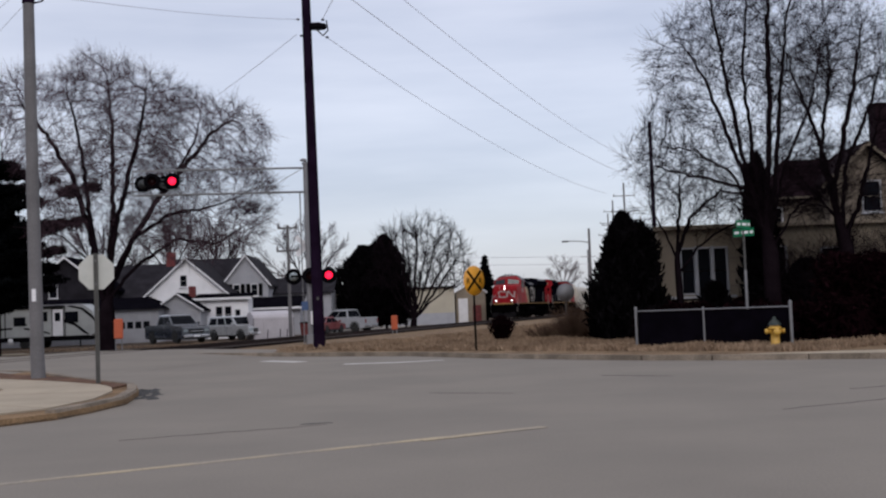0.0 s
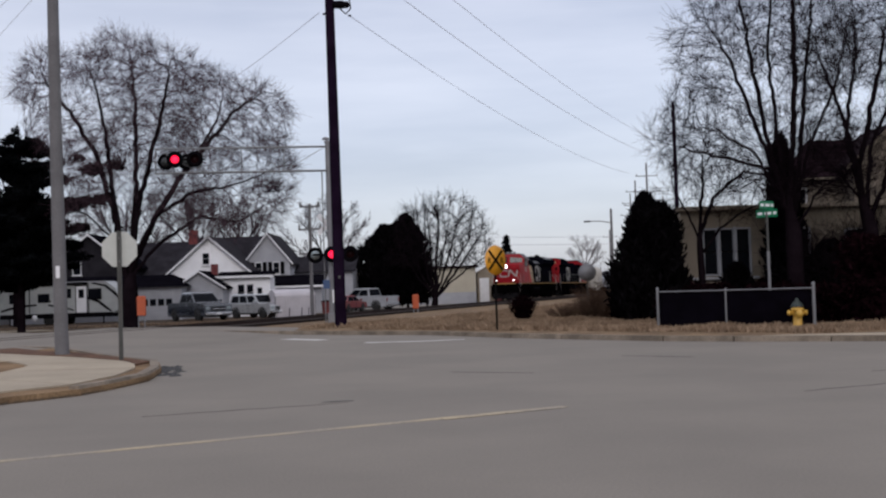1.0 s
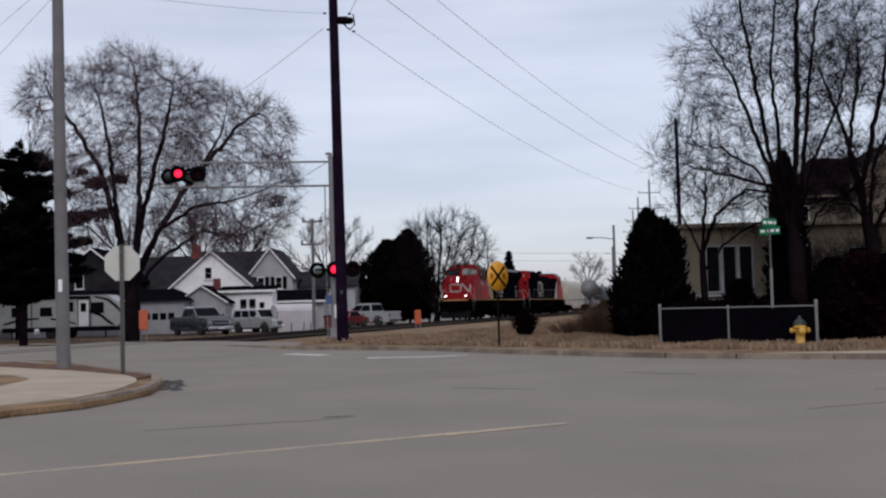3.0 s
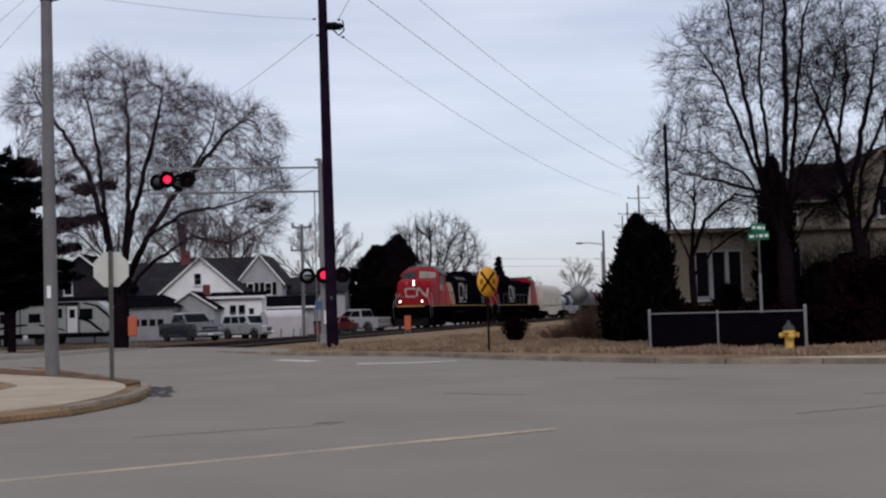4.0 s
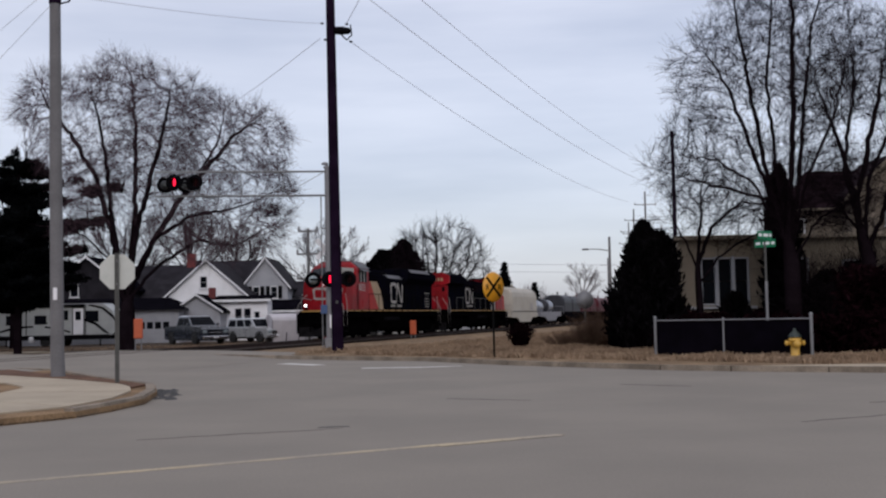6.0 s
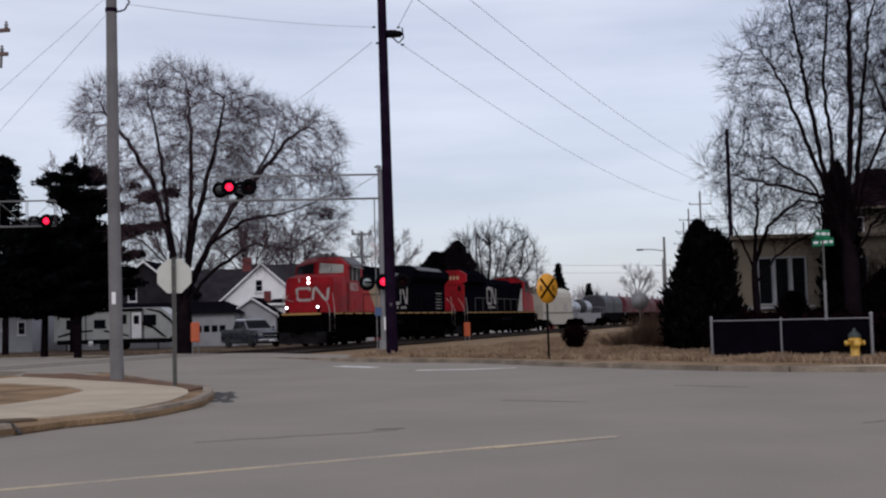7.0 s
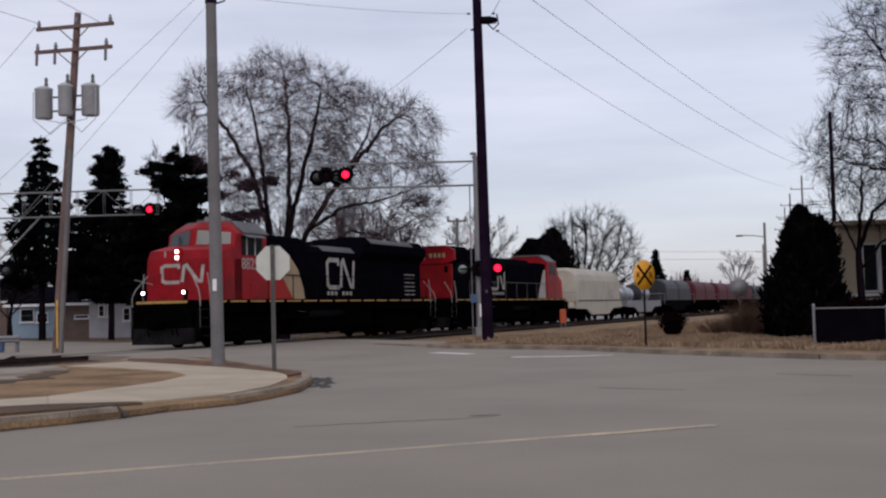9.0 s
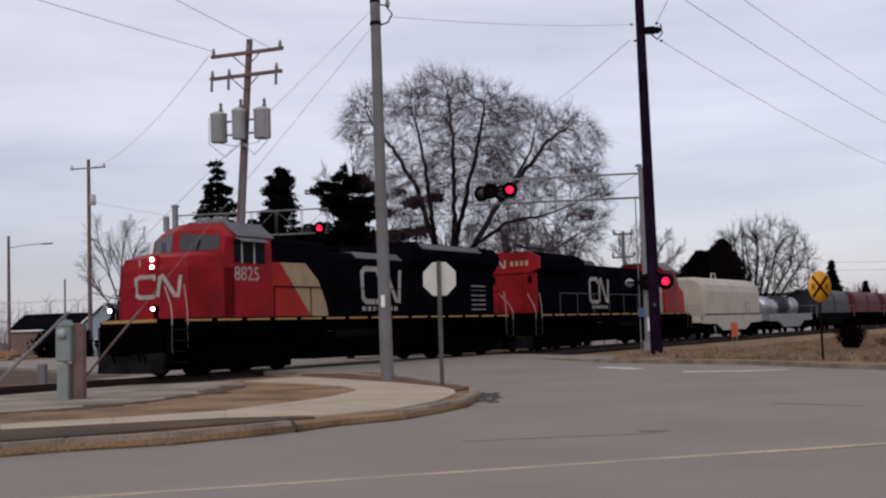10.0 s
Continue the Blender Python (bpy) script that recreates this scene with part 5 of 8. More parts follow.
def hydrant():
    h = thing("fire_hydrant", None, at=pose(9.05, 31.4, 0.1), label="yellow fire hydrant with a dark bonnet", category="fire hydrant")
    part("barrel", Geo().lathe([(0.16, 0), (0.16, 0.05), (0.115, 0.07), (0.115, 0.46), (0.17, 0.48), (0.17, 0.53), (0.13, 0.55), (0.13, 0.58)], 0, 0, 0, 18), M["hydrant"], h)
    part("bonnet", Geo().lathe([(0.175, 0.575), (0.17, 0.6), (0.12, 0.68), (0.05, 0.74), (0.04, 0.8), (0.0001, 0.81)], 0, 0, 0, 18), M["hydrant_cap"], h, "dark green bonnet")
    for a, axis in ((0.24, "x"), (-0.24, "x")):
        s = 1 if a > 0 else -1
        part("side_nozzle", Geo().lathe([(0.055, 0.08 * s), (0.055, 0.2 * s), (0.075, 0.2 * s), (0.07, 0.25 * s), (0.02, 0.27 * s)], 0, 0, 0.42, 10, "x"), M["hydrant"], h)
    part("front_nozzle", Geo().lathe([(0.08, -0.08), (0.08, -0.18), (0.1, -0.18), (0.09, -0.24), (0.02, -0.26)], 0, 0, 0.4, 12, "y"), M["hydrant"], h)


def chain_fence():
    a, b = Vector((5.9, 34.4, 0)), Vector((9.45, 31.25, 0))
    ln = (b - a).length
    f = thing("chain_link_fence", None, at=pose(a.x, a.y, 0.1, 0, 0, math.degrees(atan2(b.y - a.y, b.x - a.x))), label="low galvanised chain link fence before a dark hedge", category="fence")
    for x, r, h in ((0, 0.04, 1.13), (ln * 0.46, 0.028, 1.06), (ln, 0.045, 1.16)):
        q = part("post", Geo().tube([(x, 0, -0.05), (x, 0, h)], r, 8), M["galv"], f)
        part("post_cap", Geo().lathe([(r + 0.006, 0), (r + 0.006, 0.04), (0.01, 0.07)], x, 0, h, 8), M["galv"], q)
    part("top_rail", Geo().tube([(0, 0, 1.06), (ln, 0, 1.06)], 0.024, 6), M["galv"], f)
    w = Geo()
    k = int(ln / 0.075)
    for i in range(-13, k):
        for s in (1, -1):
            x0, x1 = (i * 0.075, i * 0.075 + 0.99) if s > 0 else (i * 0.075 + 0.99, i * 0.075)
            z0, z1 = 0.06, 1.05
            pts = []
            for t in (0.0, 1.0):
                pts.append([x0 + (x1 - x0) * t, 0.03 * s * 0.1, z0 + (z1 - z0) * t])
            lo, hi = min(x0, x1), max(x0, x1)
            if hi <= 0 or lo >= ln:
                continue
            def clip(x):
                t = (x - x0) / (x1 - x0)
                return [x, 0.003 * s, z0 + (z1 - z0) * t]
            pts = [clip(min(max(p[0], 0), ln)) for p in pts]
            w.tube(pts, 0.0016, 3, False)
    part("wire_mesh", w, M["black"], f, "black wire mesh")
    # dark sheet added behind the mesh for the hedge's deep shade
    part("privacy_screen", Geo().box(ln / 2, 0.05, 0.54, ln - 0.06, 0.012, 0.96, 0.003), M["fence_backing"], f, "dark sheet added behind the mesh")


def marker(x, y, h, turn=0, foot=0.35):
    m = thing("orange_marker_post", None, at=pose(x, y, -0.05, 0, 0, turn), label="orange utility marker beside the track", category="marker post", group="orange marker posts")
    part("marker_board", Geo().box(0, 0, foot + h / 2, 0.42, 0.12, h, 0.04), M["orange"], m)
    for dx in (-0.14, 0.14):
        part("leg", Geo().tube([(dx, 0, -0.1), (dx, 0, foot + 0.1)], 0.03, 6), M["galv"], m)


def transformer_pole():
    p = thing("utility_pole", None, at=pose(-19.12, 40.0, 0.0, 0, 0, -6), label="timber utility pole with crossarms and three transformers", category="utility pole")
    part("shaft", Geo().tube([(-0.02, 0, -0.1), (0, 0, 0.6), (0.4, 0, 6.0), (0.9, 0, 12.3)], [0.2, 0.19, 0.16, 0.115], 12), M["brown_pole"], p)
    part("cable_riser", Geo().tube([(0.2, -0.2, 0.1), (0.42, -0.15, 4.0), (0.62, -0.13, 7.4)], 0.075, 8), M["grey_pole"], p)
    part("ground_guard", Geo().box(0.1, -0.2, 1.2, 0.06, 0.05, 1.7, 0.01), M["hydrant"], p, "yellow guard strip")
    for z, xs in ((11.78, (-1.42, 0.06, 1.4)), (10.95, (-1.42, -0.7, 1.3))):
        cx = 0.4 + 0.5 * (z - 6.0) / 6.3
        part("crossarm", Geo().box(cx, -0.15, z, 3.05, 0.1, 0.13, 0.01), M["brown_pole"], p)
        for x in xs:
            insulator(p, cx + x, -0.15, z + 0.06, 1.1)
            if z < 11.5:
                part("cutout", Geo().tube([(cx + x, -0.2, z - 0.05), (cx + x + 0.03, -0.28, z - 0.5)], 0.05, 6), M["grey_pole"], p)
        for sd in (-1, 1):
            part("brace", Geo().tube([(cx + sd * 0.6, -0.2, z - 0.05), (cx + sd * 0.03, -0.2, z - 0.55)], 0.022, 5), M["brown_pole"], p)
    for x, r, y in ((-0.43, 0.31, -0.1), (0.62, 0.25, -0.42), (1.42, 0.31, -0.1)):
        t = part("transformer", Geo().lathe([(r * 0.9, 0), (r, 0.04), (r, 1.0), (r * 1.05, 1.02), (r * 1.05, 1.08), (r * 0.5, 1.16)], x, y, 8.55, 16), M["transformer"], p)
        part("bushing", Geo().lathe([(0.05, 0), (0.08, 0.1), (0.05, 0.2), (0.07, 0.3), (0.02, 0.38)], x + 0.1, y, 9.66, 8), M["grey_pole"], t)
        for zb in (8.8, 9.3):
            part("bracket", Geo().tube([(x, y, zb), (0.65, -0.05, zb)], 0.04, 6), M["galv"], t)
    for x0, x1, dip in ((-0.72, 0.62, 0.55), (0.62, 1.74, 0.55), (-0.4, 1.4, 0.2)):
        part("drop_cable", Geo().tube([(x0, -0.3, 9.5), (x0, -0.32, 8.5), ((x0 + x1) / 2, -0.3, 8.2 - dip + 0.3), (x1, -0.32, 8.4), (x1, -0.3, 9.5)], 0.018, 5), M["wire"], p)


def meter_post():
    p = thing("meter_cabinet", None, at=pose(-15.0, 23.0, 0.05, 0, 0, 8), label="grey-green electric meter cabinet on a timber post", category="meter cabinet")
    part("post", Geo().box(0.2, 0.14, 0.85, 0.26, 0.2, 1.75, 0.02), M["brown_pole"], p)
    c = part("cabinet", Geo().box(-0.05, -0.04, 1.28, 0.34, 0.2, 0.78, 0.02), M["green_box"], p)
    part("cabinet_hood", Geo().prism([(-0.24, 1.67), (0.14, 1.67), (0.06, 1.8), (-0.16, 1.8)], -0.16, 0.06), M["green_box"], c)
    part("meter", Geo().lathe([(0.11, 0), (0.12, -0.03), (0.1, -0.1), (0.03, -0.12)], -0.05, -0.14, 1.5, 16, "y"), M["lens_grey"], c)
    part("conduit", Geo().tube([(-0.05, -0.04, -0.05), (-0.05, -0.04, 0.9)], 0.06, 8), M["galv"], p)
    part("pedestal", Geo().box(-0.08, 0.0, 0.42, 0.26, 0.24, 0.85, 0.02), M["green_box"], p)
    part("riser", Geo().tube([(-0.05, 0.0, 1.75), (-0.05, 0.0, 2.7)], 0.02, 6), M["grey_pole"], p)


def guy(name, top, foot, guard, thick, mat):
    g = thing(name, None, at=pose(0, 0, 0), label="steel guy wire with a ground guard", category="guy wire", group="guy wires")
    a, b = Vector(foot), Vector(top)
    d = (b - a).normalized()
    part("strand", Geo().tube([tuple(a), tuple(b)], 0.005, 4, False), M["galv"], g)
    part("guard", Geo().tube([tuple(a + d * 0.05), tuple(a + d * guard)], thick, 8), M[mat], g)


def guard_rail():
    r = thing("guard_rail", None, at=pose(-25.85, 48.0, 0.0, 0, 0, -1), label="short corrugated steel guard rail with blue posts", category="guard rail")
    prof = [(0.0, 0.42), (-0.07, 0.48), (-0.07, 0.53), (0.0, 0.57), (-0.07, 0.61), (-0.07, 0.66), (0.0, 0.72), (0.03, 0.72), (-0.03, 0.66), (-0.03, 0.61), (0.03, 0.57), (-0.03, 0.53), (-0.03, 0.48), (0.03, 0.42)]
    part("beam", Geo().prism(prof, -1.2, 1.2, "x"), M["galv"], r)
    for x in (-1.0, 1.0):
        part("post", Geo().box(x, 0.12, 0.28, 0.14, 0.14, 0.75, 0.015), M["grey_pole"], r)
    part("post", Geo().box(0.1, 0.18, 0.2, 0.5, 0.2, 0.35, 0.02), M["blue"], r)


def far_pole(x, y, h, arms, lean=0.0, lamp=None, label="far timber utility pole", drum=False, mat="brown_pole", r=0.15):
    p = thing("utility_pole", None, at=pose(x, y, -0.2), label=label, category="utility pole", group="far utility poles")
    part("shaft", Geo().tube([(0, 0, -0.1), (lean, 0, h)], [r, r * 0.7], 8), M[mat], p)
    for z, w in arms:
        part("crossarm", Geo().box(lean * z / h, -0.1, z, w, 0.1, 0.12), M[mat], p)
        for k in (-0.46, 0.46):
            insulator(p, lean * z / h + w * k, -0.1, z + 0.05, 1.3)
    if drum:
        part("transformer", Geo().lathe([(0.25, 0), (0.28, 0.05), (0.28, 0.9), (0.1, 1.0)], 0.4, 0, h - 4.2, 10), M["transformer"], p)
    if lamp:
        dx, z, dz = lamp
        part("lamp_arm", Geo().tube([(0, 0, z), (dx * 0.5, 0, z + dz * 0.8), (dx, 0, z + dz)], 0.05, 6), M["galv"], p)
        part("lamp_head", Geo().box(dx * 1.12, 0, z + dz - 0.03, abs(dx) * 0.32, 0.3, 0.16, 0.05), M["roof_grey"], p)
    return p


grey_utility_pole()
dark_utility_pole()
near_cantilever()
far_cantilever()
stop_sign()
crossing_sign()
street_name_sign()
hydrant()
chain_fence()
marker(-14.83, 56.3, 0.95, 10, 0.7)
marker(*on_track(76.0, -3.0)[:2], 0.95, -10, 0.3)
transformer_pole()
meter_post()
guy("guy_wire", (-9.55, 29.0, 9.55), (-15.3, 23.4, 0.08), 2.6, 0.028, "brown_pole")
guy("guy_wire", (-9.6, 29.0, 9.9), (-14.4, 18.7, 0.05), 2.9, 0.032, "grey_pole")
guard_rail()
far_pole(14.3, 75.0, 13.1, (), 0.0, label="tall dark timber pole behind the house", mat="dark_pole", r=0.16)
far_pole(16.9, 100.0, 9.3, ((8.6, 2.2),), label="dark pole among the trees", mat="dark_pole")
far_pole(14.85, 110.0, 8.7, (), lamp=(-2.0, 7.4, 0.2), label="pole with a street lamp down the line", mat="grey_pole")
far_pole(-9.3, 78.0, 7.6, ((7.4, 1.3), (5.9, 1.5), (4.3, 1.5)), label="pole with three short crossarms beyond the crossing", mat="grey_pole", r=0.13)
far_pole(-59.6, 95.0, 18.0, ((17.2, 3.6),), label="tall timber pole with crossarm and transformer", drum=True, r=0.22)
far_pole(-86.0, 120.0, 14.0, (), lamp=(4.6, 12.6, 0.3), label="street lamp on a timber pole", r=0.22)
far_pole(-96.0, 130.0, 13.0, ((12.6, 3.0), (11.0, 3.0)), label="far timber pole with two crossarms", r=0.2)
far_pole(-2.45, 110.0, 9.2, (), label="slim dark pole beside the track", mat="dark_pole", r=0.09)
far_pole(44, 330, 17, ((15, 4),), label="far timber utility pole", mat="grey_pole", r=0.25)
for k, px in enumerate((29.9, 32.8, 36.4)):
    far_pole(px, 180.0 + 30 * k, 20.0, ((18.0, 3.4), (15.6, 4.2), (13.2, 4.2)), label="tall power line pole with three crossarms", mat="grey_pole", r=0.18)

wire("overhead_wire", (-3.85, 46, 12.35), (17.0, 112, 11.9), 0.9, 0.013)
wire("overhead_wire", (-4.6, 46, 15.3), (19.0, 112, 13.6), 0.9, 0.018, "wire_faded")
wire("overhead_wire", (-4.7, 40, 15.8), (19.5, 112, 15.0), 0.9, 0.016, "wire_faded")
wire("overhead_wire", (-4.9, 46, 12.4), (-33.0, 120, 18.6), 1.0, 0.014, "wire_faded")
wire("overhead_wire", (-9.3, 29, 9.55), (-4.8, 46, 13.0), 0.12, 0.008, "wire_faded")
wire("overhead_wire", (-3.9, 46, 12.9), (7.0, -12, 10.6), 0.4, 0.012)
wire("overhead_wire", (-19.7, 40, 12.0), (-26, -20, 11), 0.5, 0.012, "wire_faded")
wire("overhead_wire", (-17.2, 40, 11.8), (-14, -20, 11), 0.5, 0.012, "wire_faded")
wire("overhead_wire", (-19.9, 40, 11.9), (-61.2, 95, 17.2), 1.5, 0.012, "wire_faded")
wire("overhead_wire", (-59.6, 95, 14.0), (-28, 100, 10.0), 1.0, 0.02, "wire_faded")
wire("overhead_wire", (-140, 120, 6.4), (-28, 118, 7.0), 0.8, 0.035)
wire("overhead_wire", (-5, 150, 8.4), (60, 150, 7.6), 0.6, 0.03, "wire_faded")
wire("overhead_wire", (-5, 150, 7.4), (60, 150, 6.8), 0.6, 0.03, "wire_faded")

# ---- trees, hedges and grass ----


def grow(tubes, rnd, p, d, length, r, level, plan):
    """A branch and, out of it, its children; plan gives for each level (segments, wobble, lift, children, length ratio, spread)."""
    segs, wob, lift, kids, ratio, spread = plan[level]
    pts, rad, dirs = [p], [r], [d]
    for i in range(segs):
        d = (d + Vector((rnd.uniform(-1, 1), rnd.uniform(-1, 1), rnd.uniform(-1, 1))) * wob + Vector((0, 0, lift))).normalized()
        p = p + d * (length / segs)
        pts.append(p)
        rad.append(max(plan[0], r * (1 - 0.62 * (i + 1) / segs)))
        dirs.append(d)
    tubes.append((level, pts, rad))
    if level + 1 < len(plan):
        for k in range(kids):
            t = 0.28 + 0.72 * (k + rnd.uniform(0.2, 0.9)) / kids
            f = min(t, 0.999) * segs
            i = int(f)
            q = pts[i].lerp(pts[i + 1], f - i)
            dd = dirs[min(i + 1, segs)]
            side = dd.cross(Vector((rnd.uniform(-1, 1), rnd.uniform(-1, 1), rnd.uniform(-1, 1)))).normalized()
            a = radians(rnd.uniform(*spread))
            nd = (dd * cos(a) + side * sin(a)).normalized()
            rr = rad[i] * rnd.uniform(0.5, 0.68)
            grow(tubes, rnd, q, nd, length * ratio * rnd.uniform(0.7, 1.15) * (1.15 - 0.45 * t), rr, level + 1, plan)


def bare_tree(at, trunk, limbs, plan, seed, label, trunk_r, limb=0.62, split=3, twig="twig", bark="bark", group=""):
    """A leafless tree: a trunk line, limbs given by (height share, azimuth, rise, length), and grown twigs."""
    rnd = random.Random(seed)
    tubes = []
    T = [Vector(q) for q in trunk]
    n = len(T)
    tr = [trunk_r * (1.25 if i == 0 else 1 - 0.55 * i / (n - 1)) for i in range(n)]
    tubes.append((0, T, tr))
    for share, az, rise, ln in limbs:
        f = min(share, 0.999) * (n - 1)
        i = int(f)
        q = T[i].lerp(T[i + 1], f - i)
        d = Vector((cos(radians(az)) * cos(radians(rise)), sin(radians(az)) * cos(radians(rise)), sin(radians(rise))))
        grow(tubes, rnd, q, d, ln, tr[i] * limb * rnd.uniform(0.55, 0.9), 1, plan)
    wood, fine = Geo(), Geo()
    sides = {0: 10, 1: 7, 2: 5, 3: 4}
    for level, pts, rad in tubes:
        (wood if level < split else fine).tube(pts, rad, sides.get(level, 3), level < 2)
    t = thing("bare_tree", None, at=pose(*at), label=label, category="tree", group=group)
    part("trunk", wood, M[bark], t)
    part("crown", fine, M[twig], t, "haze of fine bare twigs")
    return t


def spread_tree(at, trunk, lobes, count, seed, label, trunk_r, step=0.34, lift=0.12, twigs=3, twig_len=0.75, bark="bark", twig="twig", tip=0.0095, core=0.25, power=1.85, fuzz=0.42, guides=()):
    """A bare tree whose limbs reach out to fill a crown; lobes are (x, y, z, rx, ry, rz, share) about its foot."""
    rnd = np.random.default_rng(seed)
    total = sum(q[6] for q in lobes)
    goals = []
    for x, y, z, rx, ry, rz, share in lobes:
        n = int(count * share / total)
        v = rnd.normal(size=(n, 3))
        v /= np.linalg.norm(v, axis=1, keepdims=True)
        v *= (core + (1 - core) * rnd.random((n, 1)) ** 0.55)
        goals.append(np.array((x, y, z)) + v * np.array((rx, ry, rz)))
    goals = np.concatenate(goals)
    P, up = [np.array(q, float) for q in trunk], [-1] + list(range(len(trunk) - 1))
    first = len(trunk)
    # short steps along the trunk
    pts, par = [P[0]], [-1]
    for a, b in zip(P, P[1:]):
        k = max(1, int(np.linalg.norm(b - a) / step))
        for j in range(k):
            pts.append(a + (b - a) * (j + 1) / k)
            par.append(len(pts) - 2)
    free = int(len(pts) * 0.62)
    stem = len(pts)
    for line in guides:
        prev = min(range(stem), key=lambda j: np.linalg.norm(pts[j] - np.array(line[0], float)))
        for a, b in zip([pts[prev]] + [np.array(q, float) for q in line[1:]], [np.array(q, float) for q in line[1:]]):
            k = max(1, int(np.linalg.norm(b - a) / step))
            for j in range(k):
                pts.append(a + (b - a) * (j + 1) / k + rnd.normal(size=3) * step * 0.1)
                par.append(prev)
                prev = len(pts) - 1
    near = np.full(len(goals), 1e9)
    who = np.zeros(len(goals), int)
    for j in range(free, len(pts)):
        d = np.linalg.norm(goals - pts[j], axis=1)
        m = d < near
        near[m], who[m] = d[m], j
    for _ in range(160):
        if not len(goals):
            break
        fresh = []
        order = np.argsort(who, kind="stable")
        ids, starts = np.unique(who[order], return_index=True)
        for j, sel in zip(ids, np.split(order, starts[1:])):
            v = goals[sel] - pts[j]
            v /= np.linalg.norm(v, axis=1, keepdims=True) + 1e-9
            g = v.mean(0) + rnd.normal(size=3) * 0.06 + np.array((0, 0, lift))
            back = pts[j] - pts[par[j]]
            g = g / (np.linalg.norm(g) + 1e-9) + 0.95 * back / (np.linalg.norm(back) + 1e-9)
            fresh.append((pts[j] + g / (np.linalg.norm(g) + 1e-9) * step, int(j)))
        for q, j in fresh:
            pts.append(q)
            par.append(j)
            d = np.linalg.norm(goals - q, axis=1)
            m = d < near
            near[m], who[m] = d[m], len(pts) - 1
        keep = near > step * 1.5
        goals, near, who = goals[keep], near[keep], who[keep]
    n = len(pts)
    load = np.zeros(n)
    kids = [[] for _ in range(n)]
    for j in range(n - 1, 0, -1):
        kids[par[j]].append(j)
        load[j] = max(load[j], 1.0)
        load[par[j]] += load[j]
    rad = np.maximum(tip, trunk_r * (load / load[0]) ** (1 / power))
    wood, fine = Geo(), Geo()
    heads = [(0, k) for k in kids[0]]
    while heads:
        a, b = heads.pop()
        line, rr = [a, b], [min(rad[a], rad[b] * 1.15), rad[b]]
        while kids[b]:
            big = max(kids[b], key=lambda q: load[q])
            heads += [(b, k) for k in kids[b] if k != big]
            b = big
            line.append(b)
            rr.append(rad[b])
        for _ in range(4):
            rr = [rr[0]] + [0.25 * rr[i - 1] + 0.5 * rr[i] + 0.25 * rr[i + 1] for i in range(1, len(rr) - 1)] + [rr[-1]]
        thick = max(rr)
        sides = 10 if thick > 0.2 else 6 if thick > 0.07 else 4 if thick > 0.025 else 3
        (wood if thick > 0.03 else fine).tube([Vector(pts[q]) for q in line], [float(r) for r in rr], sides, thick > 0.05)
    for j in range(first + 4, n):
        if load[j] > 9:
            continue
        d0 = pts[j] - pts[par[j]]
        d0 /= np.linalg.norm(d0) + 1e-9
        for _ in range(twigs if load[j] < 3 else 1):
            d = d0 + rnd.normal(size=3) * fuzz + np.array((0, 0, lift))
            d /= np.linalg.norm(d)
            ln = twig_len * rnd.uniform(0.45, 1.2)
            mid = pts[j] + d * ln * 0.5
            d2 = d + rnd.normal(size=3) * 0.3
            fine.tube([Vector(pts[j]), Vector(mid), Vector(mid + d2 / np.linalg.norm(d2) * ln * 0.5)], [tip, tip * 0.85, tip * 0.6], 3, False)
    t = thing("bare_tree", None, at=pose(*at), label=label, category="tree")
    part("trunk", wood, M[bark], t)
    part("crown", fine, M[twig], t, "haze of fine bare twigs")
    return t


def leaf_cloud(rnd, centre, size, n, leaf, flat=1.0, shell=0.35):
    """Random leaf quads in an ellipsoid, most of them near its skin."""
    v = rnd.normal(size=(n, 3))
    v /= np.linalg.norm(v, axis=1, keepdims=True)
    v *= (shell + (1 - shell) * rnd.random((n, 1)) ** 0.5)
    c = np.array(centre) + v * np.array(size)
    u = rnd.normal(size=(n, 3))
    u[:, 2] *= flat
    u /= np.linalg.norm(u, axis=1, keepdims=True)
    w = np.cross(u, rnd.normal(size=(n, 3)))
    w /= np.linalg.norm(w, axis=1, keepdims=True)
    s = leaf * rnd.uniform(0.55, 1.3, (n, 1))
    return c, u * s, w * s * 0.5


